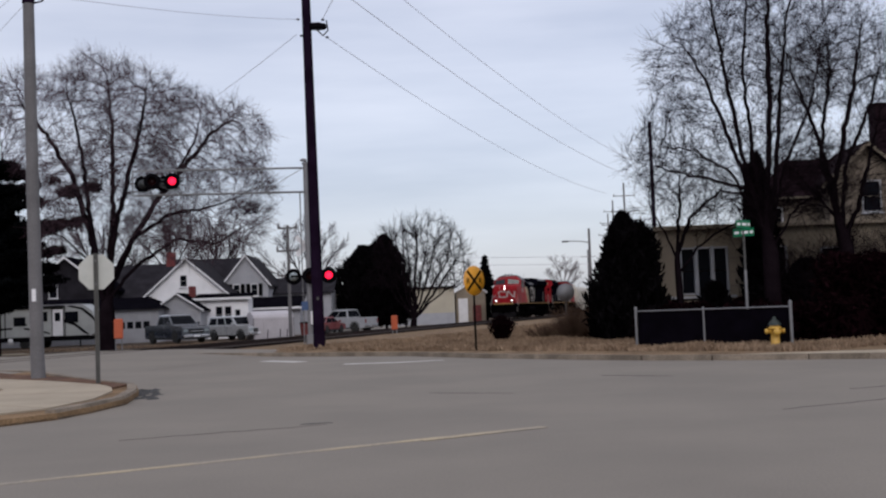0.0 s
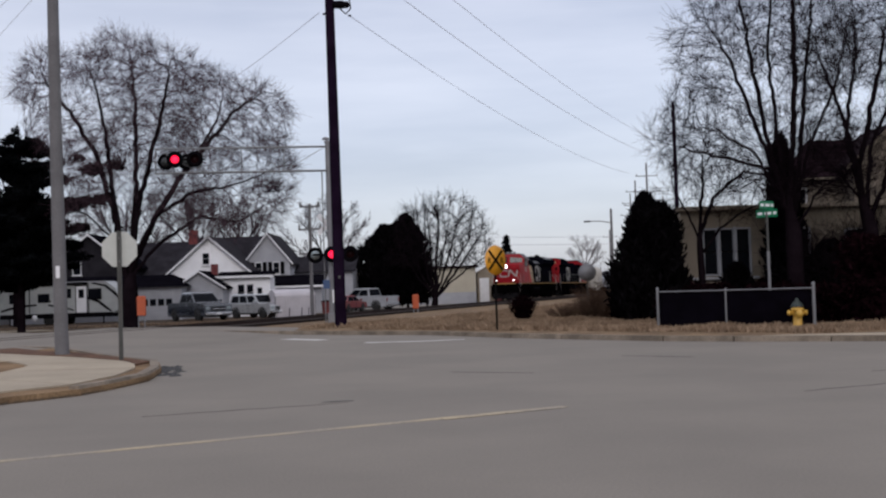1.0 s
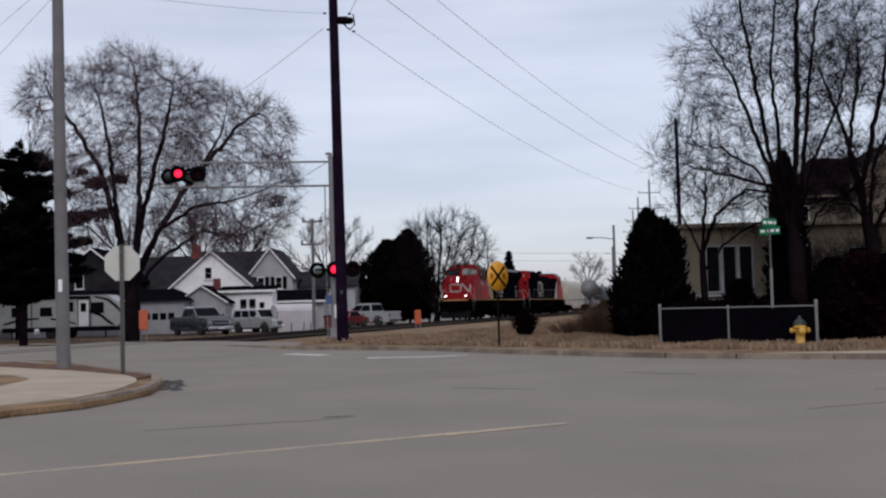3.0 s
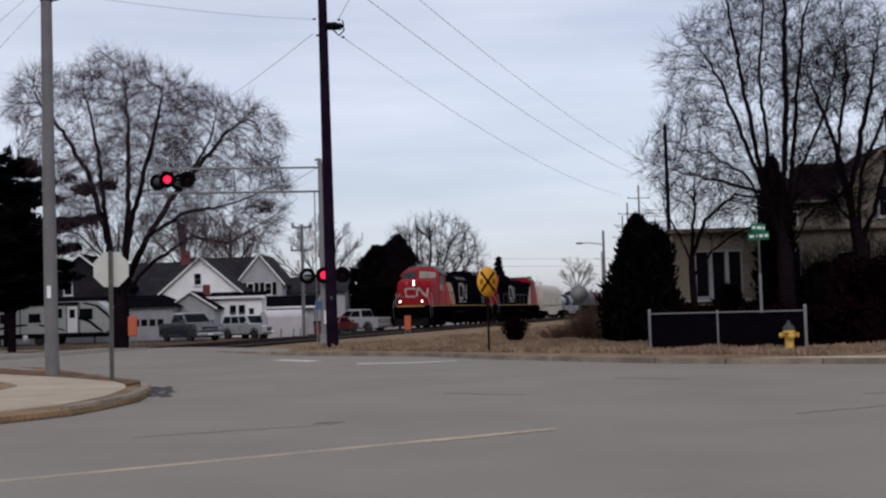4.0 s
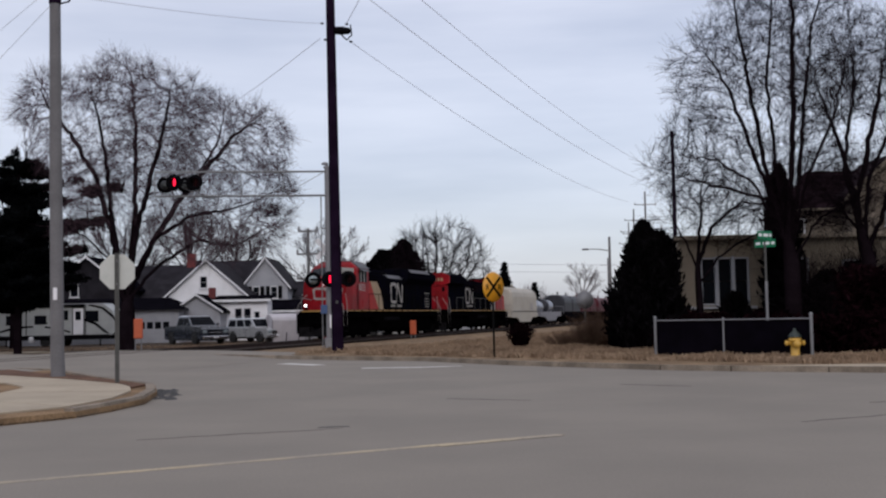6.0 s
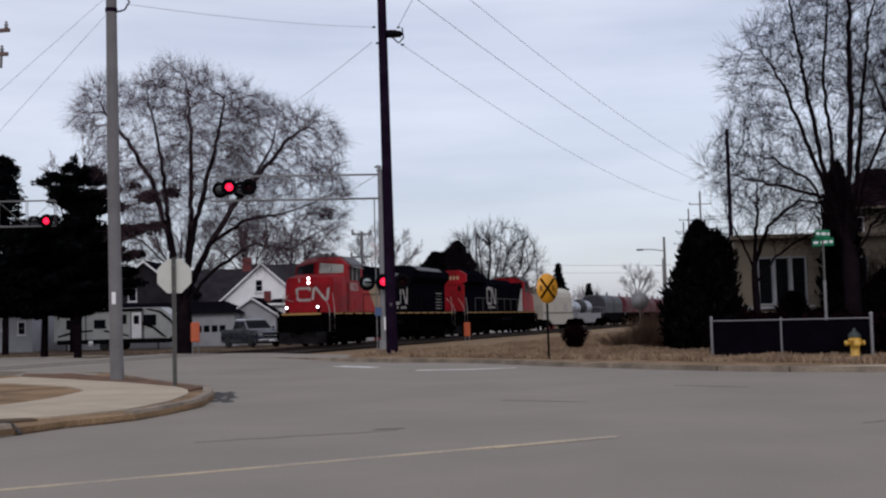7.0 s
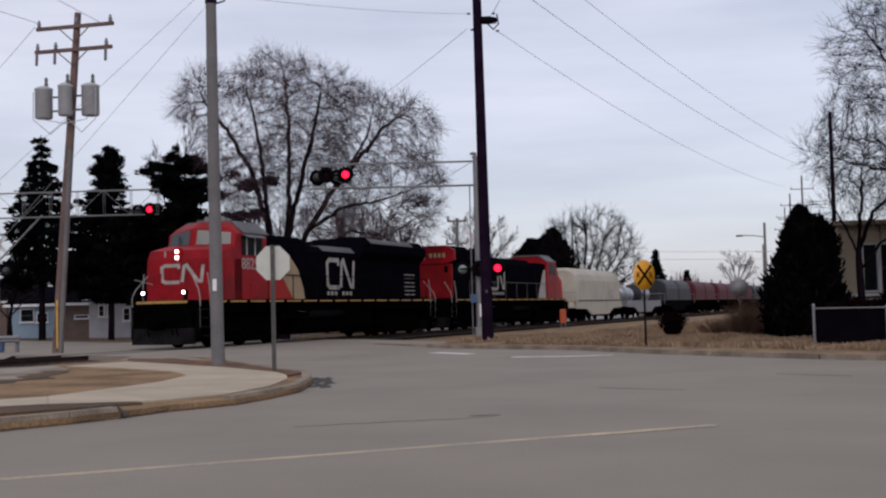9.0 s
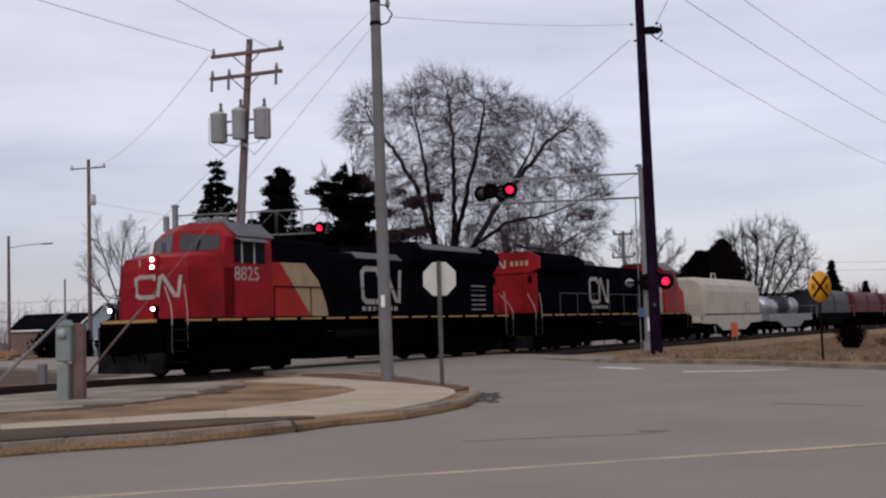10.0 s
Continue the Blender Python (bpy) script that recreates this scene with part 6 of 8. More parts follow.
def spruce(at, height, radius, seed, label, droop=0.35, clear=0.1):
    rnd = np.random.default_rng(seed)
    t = thing("spruce_tree", None, at=pose(*at), label=label, category="tree")
    part("trunk", Geo().tube([(0, 0, -0.2), (0, 0, height * 0.98)], [0.28, 0.03], 7), M["bark"], t)
    g, wood = Geo(), Geo()
    z = height * clear
    while z < height * 0.985:
        f = 1 - (z / height)
        ln = radius * f ** 0.85 * rnd.uniform(0.75, 1.15) + 0.15
        k = int(7 + 4 * f)
        for j in range(k):
            a = 2 * pi * (j + rnd.random()) / k
            L = ln * rnd.uniform(0.65, 1.15)
            d = np.array([cos(a), sin(a), -droop + 0.25 * rnd.random()])
            tip = np.array([0, 0, z]) + d * L + np.array([0, 0, 0.12 * L])
            wood.tube([(0, 0, z), tuple(np.array([0, 0, z]) + d * L * 0.6), tuple(tip)], [0.03, 0.02, 0.008], 3, False)
            m = int(18 + 30 * L)
            s = rnd.random(m) ** 0.7
            c = np.array([0, 0, z]) + np.outer(s, d * L) + rnd.normal(size=(m, 3)) * 0.1 * (0.4 + L * 0.35)
            u = np.outer(np.ones(m), d) + rnd.normal(size=(m, 3)) * 0.55
            u /= np.linalg.norm(u, axis=1, keepdims=True)
            w = np.cross(u, rnd.normal(size=(m, 3)))
            w /= np.linalg.norm(w, axis=1, keepdims=True)
            sz = rnd.uniform(0.16, 0.34, (m, 1))
            g.quads(c, u * sz, w * sz * 0.5)
        z += height * 0.028 + 0.1
    part("limb_frame", wood, M["bark"], t)
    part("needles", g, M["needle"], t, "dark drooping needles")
    return t


def pine(at, height, profile, seed, label, arms=(), thick=1.0):
    """A ragged pine: whorls of uneven limbs, rising at their ends, with tufts of needles on the outer part.
    profile gives (height, reach); arms are single longer limbs (azimuth, height, reach)."""
    rnd = np.random.default_rng(seed)
    t = thing("pine_tree", None, at=pose(*at), label=label, category="tree")
    wood, g = Geo(), Geo()
    wood.tube([(0, 0, -0.2), (0.12, 0, height * 0.5), (0.0, 0, height * 0.98)], [0.24, 0.16, 0.03], 8)
    zs, rs = [p[0] for p in profile], [p[1] for p in profile]
    limbs = [(radians(az), z, reach) for az, z, reach in arms]
    z = zs[0]
    while z < height:
        for _ in range(int(rnd.integers(6, 10))):
            limbs.append((2 * pi * rnd.random(), z + rnd.uniform(-0.25, 0.25), float(np.interp(z, zs, rs)) * rnd.uniform(0.5, 1.15)))
        z += rnd.uniform(0.42, 0.75)
    for a, z, L in limbs:
        o = np.array([0.08, 0, z])
        d = np.array([cos(a), sin(a), rnd.uniform(-0.12, 0.2)])
        bend = np.array([0, 0, 0.12 * L])
        tip = o + d * L + bend
        wood.tube([tuple(o), tuple(o + d * L * 0.55), tuple(tip)], [0.05, 0.035, 0.012], 4, False)
        for k in range(max(2, int(3.0 * L))):
            f = rnd.uniform(0.2, 1.05)
            side = np.array([-sin(a), cos(a), 0.1]) * rnd.normal() * 0.22 * L * f
            c = o + d * L * f + bend * f * f + side
            n = int(70 * thick * rnd.uniform(0.6, 1.3))
            r = rnd.uniform(0.28, 0.5)
            g.quads(*leaf_cloud(rnd, c, (r * 1.25, r * 1.25, r * 0.62), n, 0.2, 0.8, 0.1))
    for k in range(4):
        g.quads(*leaf_cloud(rnd, (rnd.normal() * 0.12, rnd.normal() * 0.12, height - 0.25 * k), (0.25 + 0.1 * k, 0.25 + 0.1 * k, 0.3), 60, 0.17, 1.0, 0.1))
    part("trunk", wood, M["bark"], t)
    part("needles", g, M["needle"], t, "dark tufts of needles")
    return t


def juniper(at, profile, seed, label, n=9000, leaf=0.2, mat="juniper", name="juniper_tree"):
    """A dense evergreen with an uneven skin over a profile of (height, radius)."""
    rnd = np.random.default_rng(seed)
    t = thing(name, None, at=pose(*at), label=label, category="tree")
    zs, rs = np.array([p[0] for p in profile]), np.array([p[1] for p in profile])
    part("trunk", Geo().tube([(0, 0, -0.2), (0, 0, zs[-1] * 0.8)], [0.16, 0.04], 6), M["bark"], t)
    # solid dark hull added inside, so no light shows through the foliage
    part("inner_wood", Geo().lathe([(max(0.02, r * 0.72), z) for z, r in profile], 0, 0, 0, 12), M[mat], t)
    z = zs[0] + (zs[-1] - zs[0]) * rnd.random(n)
    a = 2 * pi * rnd.random(n)
    bump = 1 + 0.16 * np.sin(a * 3 + z * 1.7 + seed) + 0.12 * np.sin(a * 7 - z * 3.1) + 0.1 * rnd.normal(size=n)
    r = np.interp(z, zs, rs) * bump * (0.78 + 0.25 * rnd.random(n))
    c = np.stack([r * np.cos(a), r * np.sin(a), z], 1)
    u = np.stack([np.cos(a) * 0.5, np.sin(a) * 0.5, np.ones(n) * 0.9], 1) + rnd.normal(size=(n, 3)) * 0.45
    u /= np.linalg.norm(u, axis=1, keepdims=True)
    w = np.cross(u, rnd.normal(size=(n, 3)))
    w /= np.linalg.norm(w, axis=1, keepdims=True)
    s = leaf * rnd.uniform(0.6, 1.5, (n, 1))
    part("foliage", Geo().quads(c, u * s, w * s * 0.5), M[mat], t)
    return t


def hedge(x0, y0, x1, y1, depth, z0, z1, n, seed, mat, label, leaf=0.13, name="hedge"):
    rnd = np.random.default_rng(seed)
    f, o = rnd.random(n), rnd.random(n)
    nx, ny = -(y1 - y0), (x1 - x0)
    ln = hypot(nx, ny)
    top = z1 * (0.86 + 0.1 * np.sin(f * 17 + seed) + 0.06 * np.sin(f * 41))
    z = z0 + (top - z0) * rnd.random(n) ** 0.75
    c = np.stack([x0 + (x1 - x0) * f + nx / ln * depth * (o - 0.0), y0 + (y1 - y0) * f + ny / ln * depth * o, z], 1)
    u = rnd.normal(size=(n, 3))
    u /= np.linalg.norm(u, axis=1, keepdims=True)
    w = np.cross(u, rnd.normal(size=(n, 3)))
    w /= np.linalg.norm(w, axis=1, keepdims=True)
    s = leaf * rnd.uniform(0.5, 1.4, (n, 1))
    h = thing(name, None, label=label, category="hedge", at=pose(0, 0, 0))
    part("foliage", Geo().quads(c, u * s, w * s * 0.55), M[mat], h)
    core = Geo()
    a = (x0 + nx / ln * depth * 0.35, y0 + ny / ln * depth * 0.35)
    b = (x1 + nx / ln * depth * 0.35, y1 + ny / ln * depth * 0.35)
    core.slab([a, b, (b[0] + nx / ln * depth * 0.4, b[1] + ny / ln * depth * 0.4), (a[0] + nx / ln * depth * 0.4, a[1] + ny / ln * depth * 0.4)], z0 - 0.05, z1 * 0.72)
    # added solid slab in the foliage colour, closing the hedge's gaps with dark
    part("stem_core", core, M[mat], h)
    return h


def twig_bush(at, h, r, n, seed, mat, label, name="shrub", lean=0.5):
    rnd = random.Random(seed)
    g = Geo()
    for i in range(n):
        a, rr = rnd.uniform(0, 2 * pi), r * rnd.random() ** 0.6
        top = Vector((cos(a) * rr, sin(a) * rr, h * rnd.uniform(0.5, 1.0) * (1 - 0.3 * (rr / r) ** 2)))
        base = Vector((cos(a) * rr * 0.25, sin(a) * rr * 0.25, -0.03))
        m = base.lerp(top, 0.5) + Vector((rnd.uniform(-0.1, 0.1), rnd.uniform(-0.1, 0.1), 0)) * h
        g.tube([base, m, top], [0.012, 0.009, 0.003], 3, False)
        for _ in range(3):
            q = m.lerp(top, rnd.random())
            g.tube([q, q + Vector((rnd.uniform(-0.2, 0.2), rnd.uniform(-0.2, 0.2), rnd.uniform(0.0, 0.22))) * h], [0.006, 0.003], 3, False)
    return thing(name, g, M[mat], at=pose(*at), label=label, category="shrub")


def grass_field(name, spots, n, seed, h, label, mat="grass_blade"):
    """Dry blades scattered in outlines; each blade a bent narrow sliver."""
    rnd = np.random.default_rng(seed)
    g = Geo()
    for (ox, oy, ux, uy, vx, vy, z, share) in spots:
        k = int(n * share)
        f, q = rnd.random(k), rnd.random(k)
        x, y = ox + ux * f + vx * q, oy + uy * f + vy * q
        tall = h * (0.45 + 0.75 * rnd.random(k)) * (0.55 + 0.45 * np.sin(x * 1.3 + 2 * np.sin(y * 0.9)) ** 2)
        a = 2 * pi * rnd.random(k)
        wd = 0.018 + 0.022 * rnd.random(k)
        lx, ly = np.cos(a) * tall * 0.55, np.sin(a) * tall * 0.55
        base = np.stack([x, y, np.full(k, z - 0.02)], 1)
        side = np.stack([-np.sin(a) * wd, np.cos(a) * wd, np.zeros(k)], 1)
        midp = base + np.stack([lx * 0.35, ly * 0.35, tall * 0.7], 1)
        tip = base + np.stack([lx, ly, tall], 1)
        pts = np.stack([base - side, base + side, midp + side * 0.7, tip, midp - side * 0.7], 1).reshape(-1, 3)
        k0 = len(g.v)
        g.v.extend(map(tuple, pts.tolist()))
        g.f.extend([tuple(range(k0 + 5 * i, k0 + 5 * i + 5)) for i in range(k)])
        g.s.extend([False] * k)
    return thing(name, g, M[mat], label=label, category="grass", kind="stuff")


def treeline(name, x0, x1, y, h, n, seed, mat, label):
    """Far bare woods along the skyline."""
    rnd = random.Random(seed)
    g = Geo()
    for i in range(n):
        x = rnd.uniform(x0, x1)
        hh = h * (0.55 + 0.3 * sin(x * 0.11 + seed) + 0.2 * sin(x * 0.37)) * rnd.uniform(0.6, 1.05)
        yy = y + rnd.uniform(-15, 15)
        b = Vector((x, yy, -0.3))
        top = b + Vector((rnd.uniform(-0.6, 0.6), 0, max(1.5, hh)))
        g.tube([b, top], [0.12, 0.02], 3, False)
        for _ in range(7):
            q = b.lerp(top, rnd.uniform(0.3, 0.95))
            g.tube([q, q + Vector((rnd.uniform(-1.6, 1.6), rnd.uniform(-0.5, 0.5), rnd.uniform(0.3, 1.6)))], [0.05, 0.015], 3, False)
    return thing(name, g, M[mat], label=label, category="woods", kind="stuff")


# the wide tree beyond the track: broad lobes, and small dense bunches of twigs round their skin
WIDE = [(-4.1, 0, 12.9, 1.7, 2.2, 1.9, 1.3), (-2.6, 0.5, 10.0, 2.0, 2.4, 2.2, 0.9), (-0.3, 0, 13.6, 2.4, 2.8, 2.0, 2.4), (2.4, 0, 12.5, 2.3, 3.0, 2.2, 2.4), (4.7, 0.2, 11.6, 1.9, 2.6, 1.9, 1.7),
        (7.0, 0, 10.8, 1.6, 2.2, 2.0, 1.5), (7.6, 0, 8.8, 1.3, 1.8, 1.4, 0.9), (7.0, 0, 6.6, 1.6, 2.0, 1.6, 1.1), (4.8, -0.5, 6.0, 2.2, 2.4, 1.5, 1.2), (1.1, 0.5, 9.8, 3.4, 3.2, 2.4, 2.4), (-2.2, 0, 6.6, 1.6, 1.5, 1.4, 0.8), (3.8, 0, 8.4, 2.6, 2.6, 2.0, 1.8), (-1.0, -0.3, 8.6, 2.0, 2.2, 2.0, 1.2), (2.4, 0.3, 6.2, 2.0, 2.0, 1.2, 0.8)]
bunch = np.random.default_rng(77)
for x, y, z, rx, ry, rz, share in list(WIDE):
    for _ in range(int(4 * share + 1)):
        v = bunch.normal(size=3)
        v /= np.linalg.norm(v)
        WIDE.append((x + v[0] * rx * 0.85, y + v[1] * ry * 0.85, z + abs(v[2]) * rz * 0.85, 0.75, 0.75, 0.6, 0.22))
spread_tree((-16.9, 62.0, -0.15), [(-0.05, 0, 0), (-0.05, 0, 1.4), (-0.02, 0.02, 2.2), (0.0, 0.05, 3.0)], WIDE, 9500, 11, "wide bare deciduous tree behind the railway track", 0.46, 0.3, 0.06, 10, 0.9, tip=0.0062, fuzz=0.6, power=1.66,
            guides=[[(-0.05, 0, 2.2), (-0.3, 0.1, 3.0), (-0.69, 0.3, 5.5), (-1.8, 0.5, 9.4), (-3.1, 0.5, 11.6), (-4.4, 0.3, 13.4)], [(-0.05, 0, 2.4), (-0.18, -0.3, 3.5), (-0.5, -0.8, 6.6), (-0.65, -1.0, 8.7), (-1.0, -1.0, 11.4), (-1.5, -0.8, 13.2)],
                    [(0.0, 0, 2.6), (0.0, 0.5, 4.0), (0.05, 1.2, 6.6), (0.1, 1.4, 9.0), (0.15, 1.2, 12.3), (0.0, 1.0, 14.6)], [(0.0, 0, 2.6), (0.15, -0.2, 3.6), (0.66, -0.6, 6.3), (1.4, -0.9, 8.7), (2.2, -0.8, 11.8), (2.5, -0.6, 13.8)],
                    [(0.0, 0, 2.5), (0.3, 0.1, 3.7), (1.25, 0.3, 5.7), (2.45, 0.5, 7.75), (4.0, 0.5, 9.5), (5.6, 0.4, 11.4), (7.0, 0.3, 12.2)], [(0.0, 0, 2.6), (0.4, -0.3, 4.0), (1.7, -0.8, 5.9), (3.5, -1.0, 7.0), (5.4, -0.9, 7.3)],
                    [(0.0, 0, 2.2), (0.3, 0, 3.1), (1.4, 0.6, 4.5), (3.5, 1.0, 5.9), (5.5, 1.0, 5.6)], [(0.0, 0, 2.8), (-0.4, -0.2, 4.3), (-1.85, -0.5, 5.95), (-3.2, -0.6, 6.7)], [(0.2, 0, 3.0), (0.7, 0.8, 5.1), (2.6, 1.6, 8.35), (4.4, 1.8, 11.0), (4.8, 1.6, 12.4)]])
nest = Geo()
rn = random.Random(8)
for i in range(90):
    a, b = rn.uniform(0, 2 * pi), rn.uniform(-0.25, 0.3)
    q = Vector((cos(a) * 0.28, sin(a) * 0.28, b))
    nest.tube([q, q + Vector((rn.uniform(-0.5, 0.5), rn.uniform(-0.3, 0.3), rn.uniform(-0.1, 0.12)))], [0.02, 0.012], 3, False)
thing("leaf_nest", nest, M["dark_pole"], at=pose(-9.35, 62.2, 7.1), label="dark twig nest in the outer branches", category="nest")

# the round bare tree behind the cars
PLAN_FAN = [0.010, (5, 0.10, 0.05, 9, 0.48, (14, 36)), (4, 0.14, 0.05, 7, 0.55, (16, 42)), (3, 0.18, 0.04, 6, 0.55, (20, 45)), (2, 0.25, 0.02, 0, 0.5, (20, 50))]
FAN = [[(0.1, 0, 1.0), (0.35 + 1.6 * k, 0.5 * (-1) ** i, 3.0 - 0.5 * abs(k)), (1.0 + 4.1 * k, 0.8 * (-1) ** i, 7.4 - 3.0 * k * k + 0.35 * (-1) ** i)] for i, k in enumerate((-0.95, -0.75, -0.5, -0.3, -0.1, 0.1, 0.3, 0.55, 0.75, 0.92))]
spread_tree((-1.7, 104.0, -0.15), [(0, 0, 0), (0.1, 0, 0.8), (0.2, 0, 1.3)], [(0.9, 0, 6.5, 4.4, 3.8, 3.3, 3.0), (0.9, 0, 4.6, 5.0, 4.0, 1.9, 1.6)],
            2600, 5, "round-crowned bare tree beside the track", 0.34, 0.42, 0.25, 5, 1.1, twig="bark", tip=0.011, core=0.2, power=1.8, fuzz=0.35, guides=FAN)

# the tall trees by the cream house
spread_tree((11.1, 38.6, 0.0), [(0, 0, 0), (0.02, 0, 1.6), (0.02, 0, 2.9), (-0.08, 0, 3.7)],
            [(-0.6, 0, 10.0, 1.9, 2.0, 2.6, 2.4), (-2.3, 0, 9.0, 1.5, 1.7, 1.9, 1.5), (-2.6, 0, 6.8, 1.7, 1.7, 1.3, 1.2), (-3.7, 0, 6.0, 0.9, 1.2, 0.9, 0.6), (1.2, 0.3, 9.4, 1.6, 2.0, 2.8, 1.8), (0.0, 0, 13.0, 2.2, 2.2, 2.2, 1.4), (0.0, 0.2, 6.0, 2.6, 2.0, 1.3, 1.0), (-1.8, 0.1, 4.9, 2.0, 1.2, 0.9, 1.3), (1.4, 0.1, 4.8, 1.5, 1.2, 1.0, 1.0), (0.0, -0.3, 4.4, 1.6, 0.9, 0.8, 0.6)],
            6800, 23, "tall bare tree in front of the cream house", 0.27, 0.22, 0.22, 6, 0.7, twig="bark", tip=0.0048, core=0.2, fuzz=0.6, power=1.6,
            guides=[[(-0.05, 0, 3.4), (-0.12, 0.2, 4.2), (-0.2, 0.4, 5.3), (-0.35, 0.6, 7.9), (-0.42, 0.6, 9.1), (-0.2, 0.5, 11.6)], [(-0.05, 0, 3.6), (0.0, -0.2, 5.3), (0.13, -0.5, 8.1), (0.14, -0.5, 9.6), (0.2, -0.5, 12.4)], [(-0.08, 0, 3.5), (-0.67, 0.2, 6.0), (-1.05, 0.4, 8.7), (-1.45, 0.4, 11.4)],
                    [(-0.08, 0, 3.4), (-0.92, -0.3, 5.7), (-1.85, -0.5, 8.3), (-2.7, -0.5, 9.9)], [(-0.08, 0, 3.5), (-1.06, 0.3, 5.6), (-2.2, 0.5, 6.4), (-3.6, 0.5, 6.6)], [(-0.05, 0, 3.2), (-0.72, 0, 5.0), (-1.97, 0, 5.4), (-3.2, 0, 5.7), (-4.4, 0, 6.1)],
                    [(-0.05, 0, 3.4), (0.4, 0.2, 5.6), (0.72, 0.4, 8.1), (1.1, 0.4, 11.0)], [(-0.02, 0, 3.2), (0.6, -0.2, 5.8), (1.45, -0.4, 7.6), (1.95, -0.4, 9.8)], [(0.0, 0, 3.0), (1.0, 0, 4.4), (1.8, 0, 4.8)]])
spread_tree((13.9, 39.5, 0.0), [(0.1, 0, 0), (0.08, 0, 1.6), (0.03, 0, 3.0), (-0.19, 0, 3.9)],
            [(-1.2, 0, 8.6, 1.1, 1.6, 1.6, 1.0), (0.4, 0, 9.4, 1.4, 1.8, 2.0, 1.8), (1.6, 0, 8.4, 1.5, 1.8, 2.0, 1.4), (-0.8, 0, 5.8, 1.6, 1.4, 1.0, 0.8), (1.4, 0, 6.0, 1.4, 1.5, 1.4, 0.8), (0.6, 0, 4.6, 1.7, 1.2, 0.9, 1.0), (-0.9, 0, 4.6, 1.4, 1.0, 0.8, 0.7)],
            4800, 31, "leaning bare tree beside the cream house", 0.24, 0.22, 0.22, 6, 0.7, twig="bark", tip=0.0048, core=0.2, fuzz=0.6, power=1.6,
            guides=[[(-0.15, 0, 3.7), (-0.3, 0, 4.9), (-0.5, 0.1, 6.0), (-0.95, 0.2, 7.6), (-1.5, 0.2, 9.2)], [(-0.15, 0, 3.8), (-0.3, -0.2, 5.1), (-0.08, -0.4, 6.3), (0.42, -0.5, 8.5), (0.8, -0.5, 10.6)], [(-0.19, 0, 3.9), (-0.5, 0.5, 6.1), (-0.3, 0.7, 7.2), (0.05, 0.7, 8.9), (0.0, 0.7, 10.5)],
                    [(0.0, 0, 3.3), (0.48, 0, 4.3), (0.88, 0, 5.7), (1.5, 0, 7.7)], [(-0.19, 0, 3.8), (-1.28, 0, 5.3), (-1.85, 0, 5.9)], [(0.0, 0, 3.4), (0.3, 0.4, 5.8), (1.1, 0.6, 7.3), (1.75, 0.6, 9.2)]])

spread_tree((8.62, 41.2, 0.0), [(0, 0, 0), (0.02, 0, 1.4), (-0.02, 0, 2.8), (0.05, 0, 4.0)],
            [(0.3, 0, 5.6, 1.6, 1.4, 1.0, 1.4), (1.6, 0, 5.2, 1.4, 1.2, 0.8, 1.0), (-0.6, 0, 4.4, 0.9, 0.9, 0.8, 0.6), (1.0, -0.3, 3.9, 1.2, 0.8, 0.7, 0.6), (2.6, -0.2, 4.4, 1.0, 0.8, 0.8, 0.6)],
            1500, 37, "slim bare tree before the front windows of the house", 0.13, 0.22, 0.1, 5, 0.6, twig="bark", tip=0.0048, core=0.2, fuzz=0.6, power=1.6,
            guides=[[(0, 0, 3.0), (0.5, 0, 4.3), (1.6, 0, 5.2), (2.6, 0, 5.0)], [(0, 0, 2.8), (-0.4, 0, 3.8), (-0.8, 0, 4.6)], [(0, 0, 3.4), (0.2, 0.2, 4.8), (0.3, 0.2, 6.2)], [(0, 0, 2.4), (0.8, -0.2, 3.4), (1.9, -0.3, 4.0)]])

# trees far to the left and right
bare_tree((-73.0, 122.0, -0.2), [(0, 0, 0), (0, 0, 3.5), (0.2, 0, 6.0)], [(0.7, 180, 45, 6.5), (0.8, 0, 50, 6.5), (1.0, 90, 75, 8.0), (1.0, 200, 65, 7.5), (1.0, 340, 60, 7.0)], PLAN_FAN, 41, "bare tree beyond the far street", 0.35)
bare_tree((-29.5, 80.0, -0.2), [(0, 0, 0), (0, 0, 6.0), (0.3, 0, 9.0)], [(0.8, 160, 55, 3.4), (1.0, 100, 80, 5.6), (1.0, 20, 65, 3.6), (0.9, 200, 65, 4.0)], PLAN_FAN, 43, "slim bare tree behind the pines", 0.22)
bare_tree((-12.5, 118.0, -0.2), [(0, 0, 0), (0, 0, 3.0), (0.2, 0, 4.5)], [(0.7, 180, 45, 5.0), (0.8, 0, 45, 5.0), (1.0, 90, 75, 5.5), (1.0, 200, 60, 5.0), (1.0, 330, 60, 5.0)], PLAN_FAN, 47, "bare tree behind the grey house", 0.25)
for x, y, k, sd in ((-31.0, 112.0, 1.0, 61), (-25.5, 116.0, 1.1, 62), (-20.5, 112.0, 0.95, 63), (-36.5, 108.0, 0.9, 64)):
    bare_tree((x, y, -0.2), [(0, 0, 0), (0, 0, 3.4 * k), (0.2, 0, 5.4 * k)], [(0.6, 180, 40, 5.4 * k), (0.7, 0, 42, 5.4 * k), (0.85, 100, 60, 5.0 * k), (1.0, 90, 75, 5.6 * k), (1.0, 200, 58, 5.4 * k), (1.0, 330, 58, 5.2 * k), (0.75, 270, 50, 4.6 * k)], PLAN_FAN, sd, "bare tree behind the white house", 0.3, group="trees behind the houses")
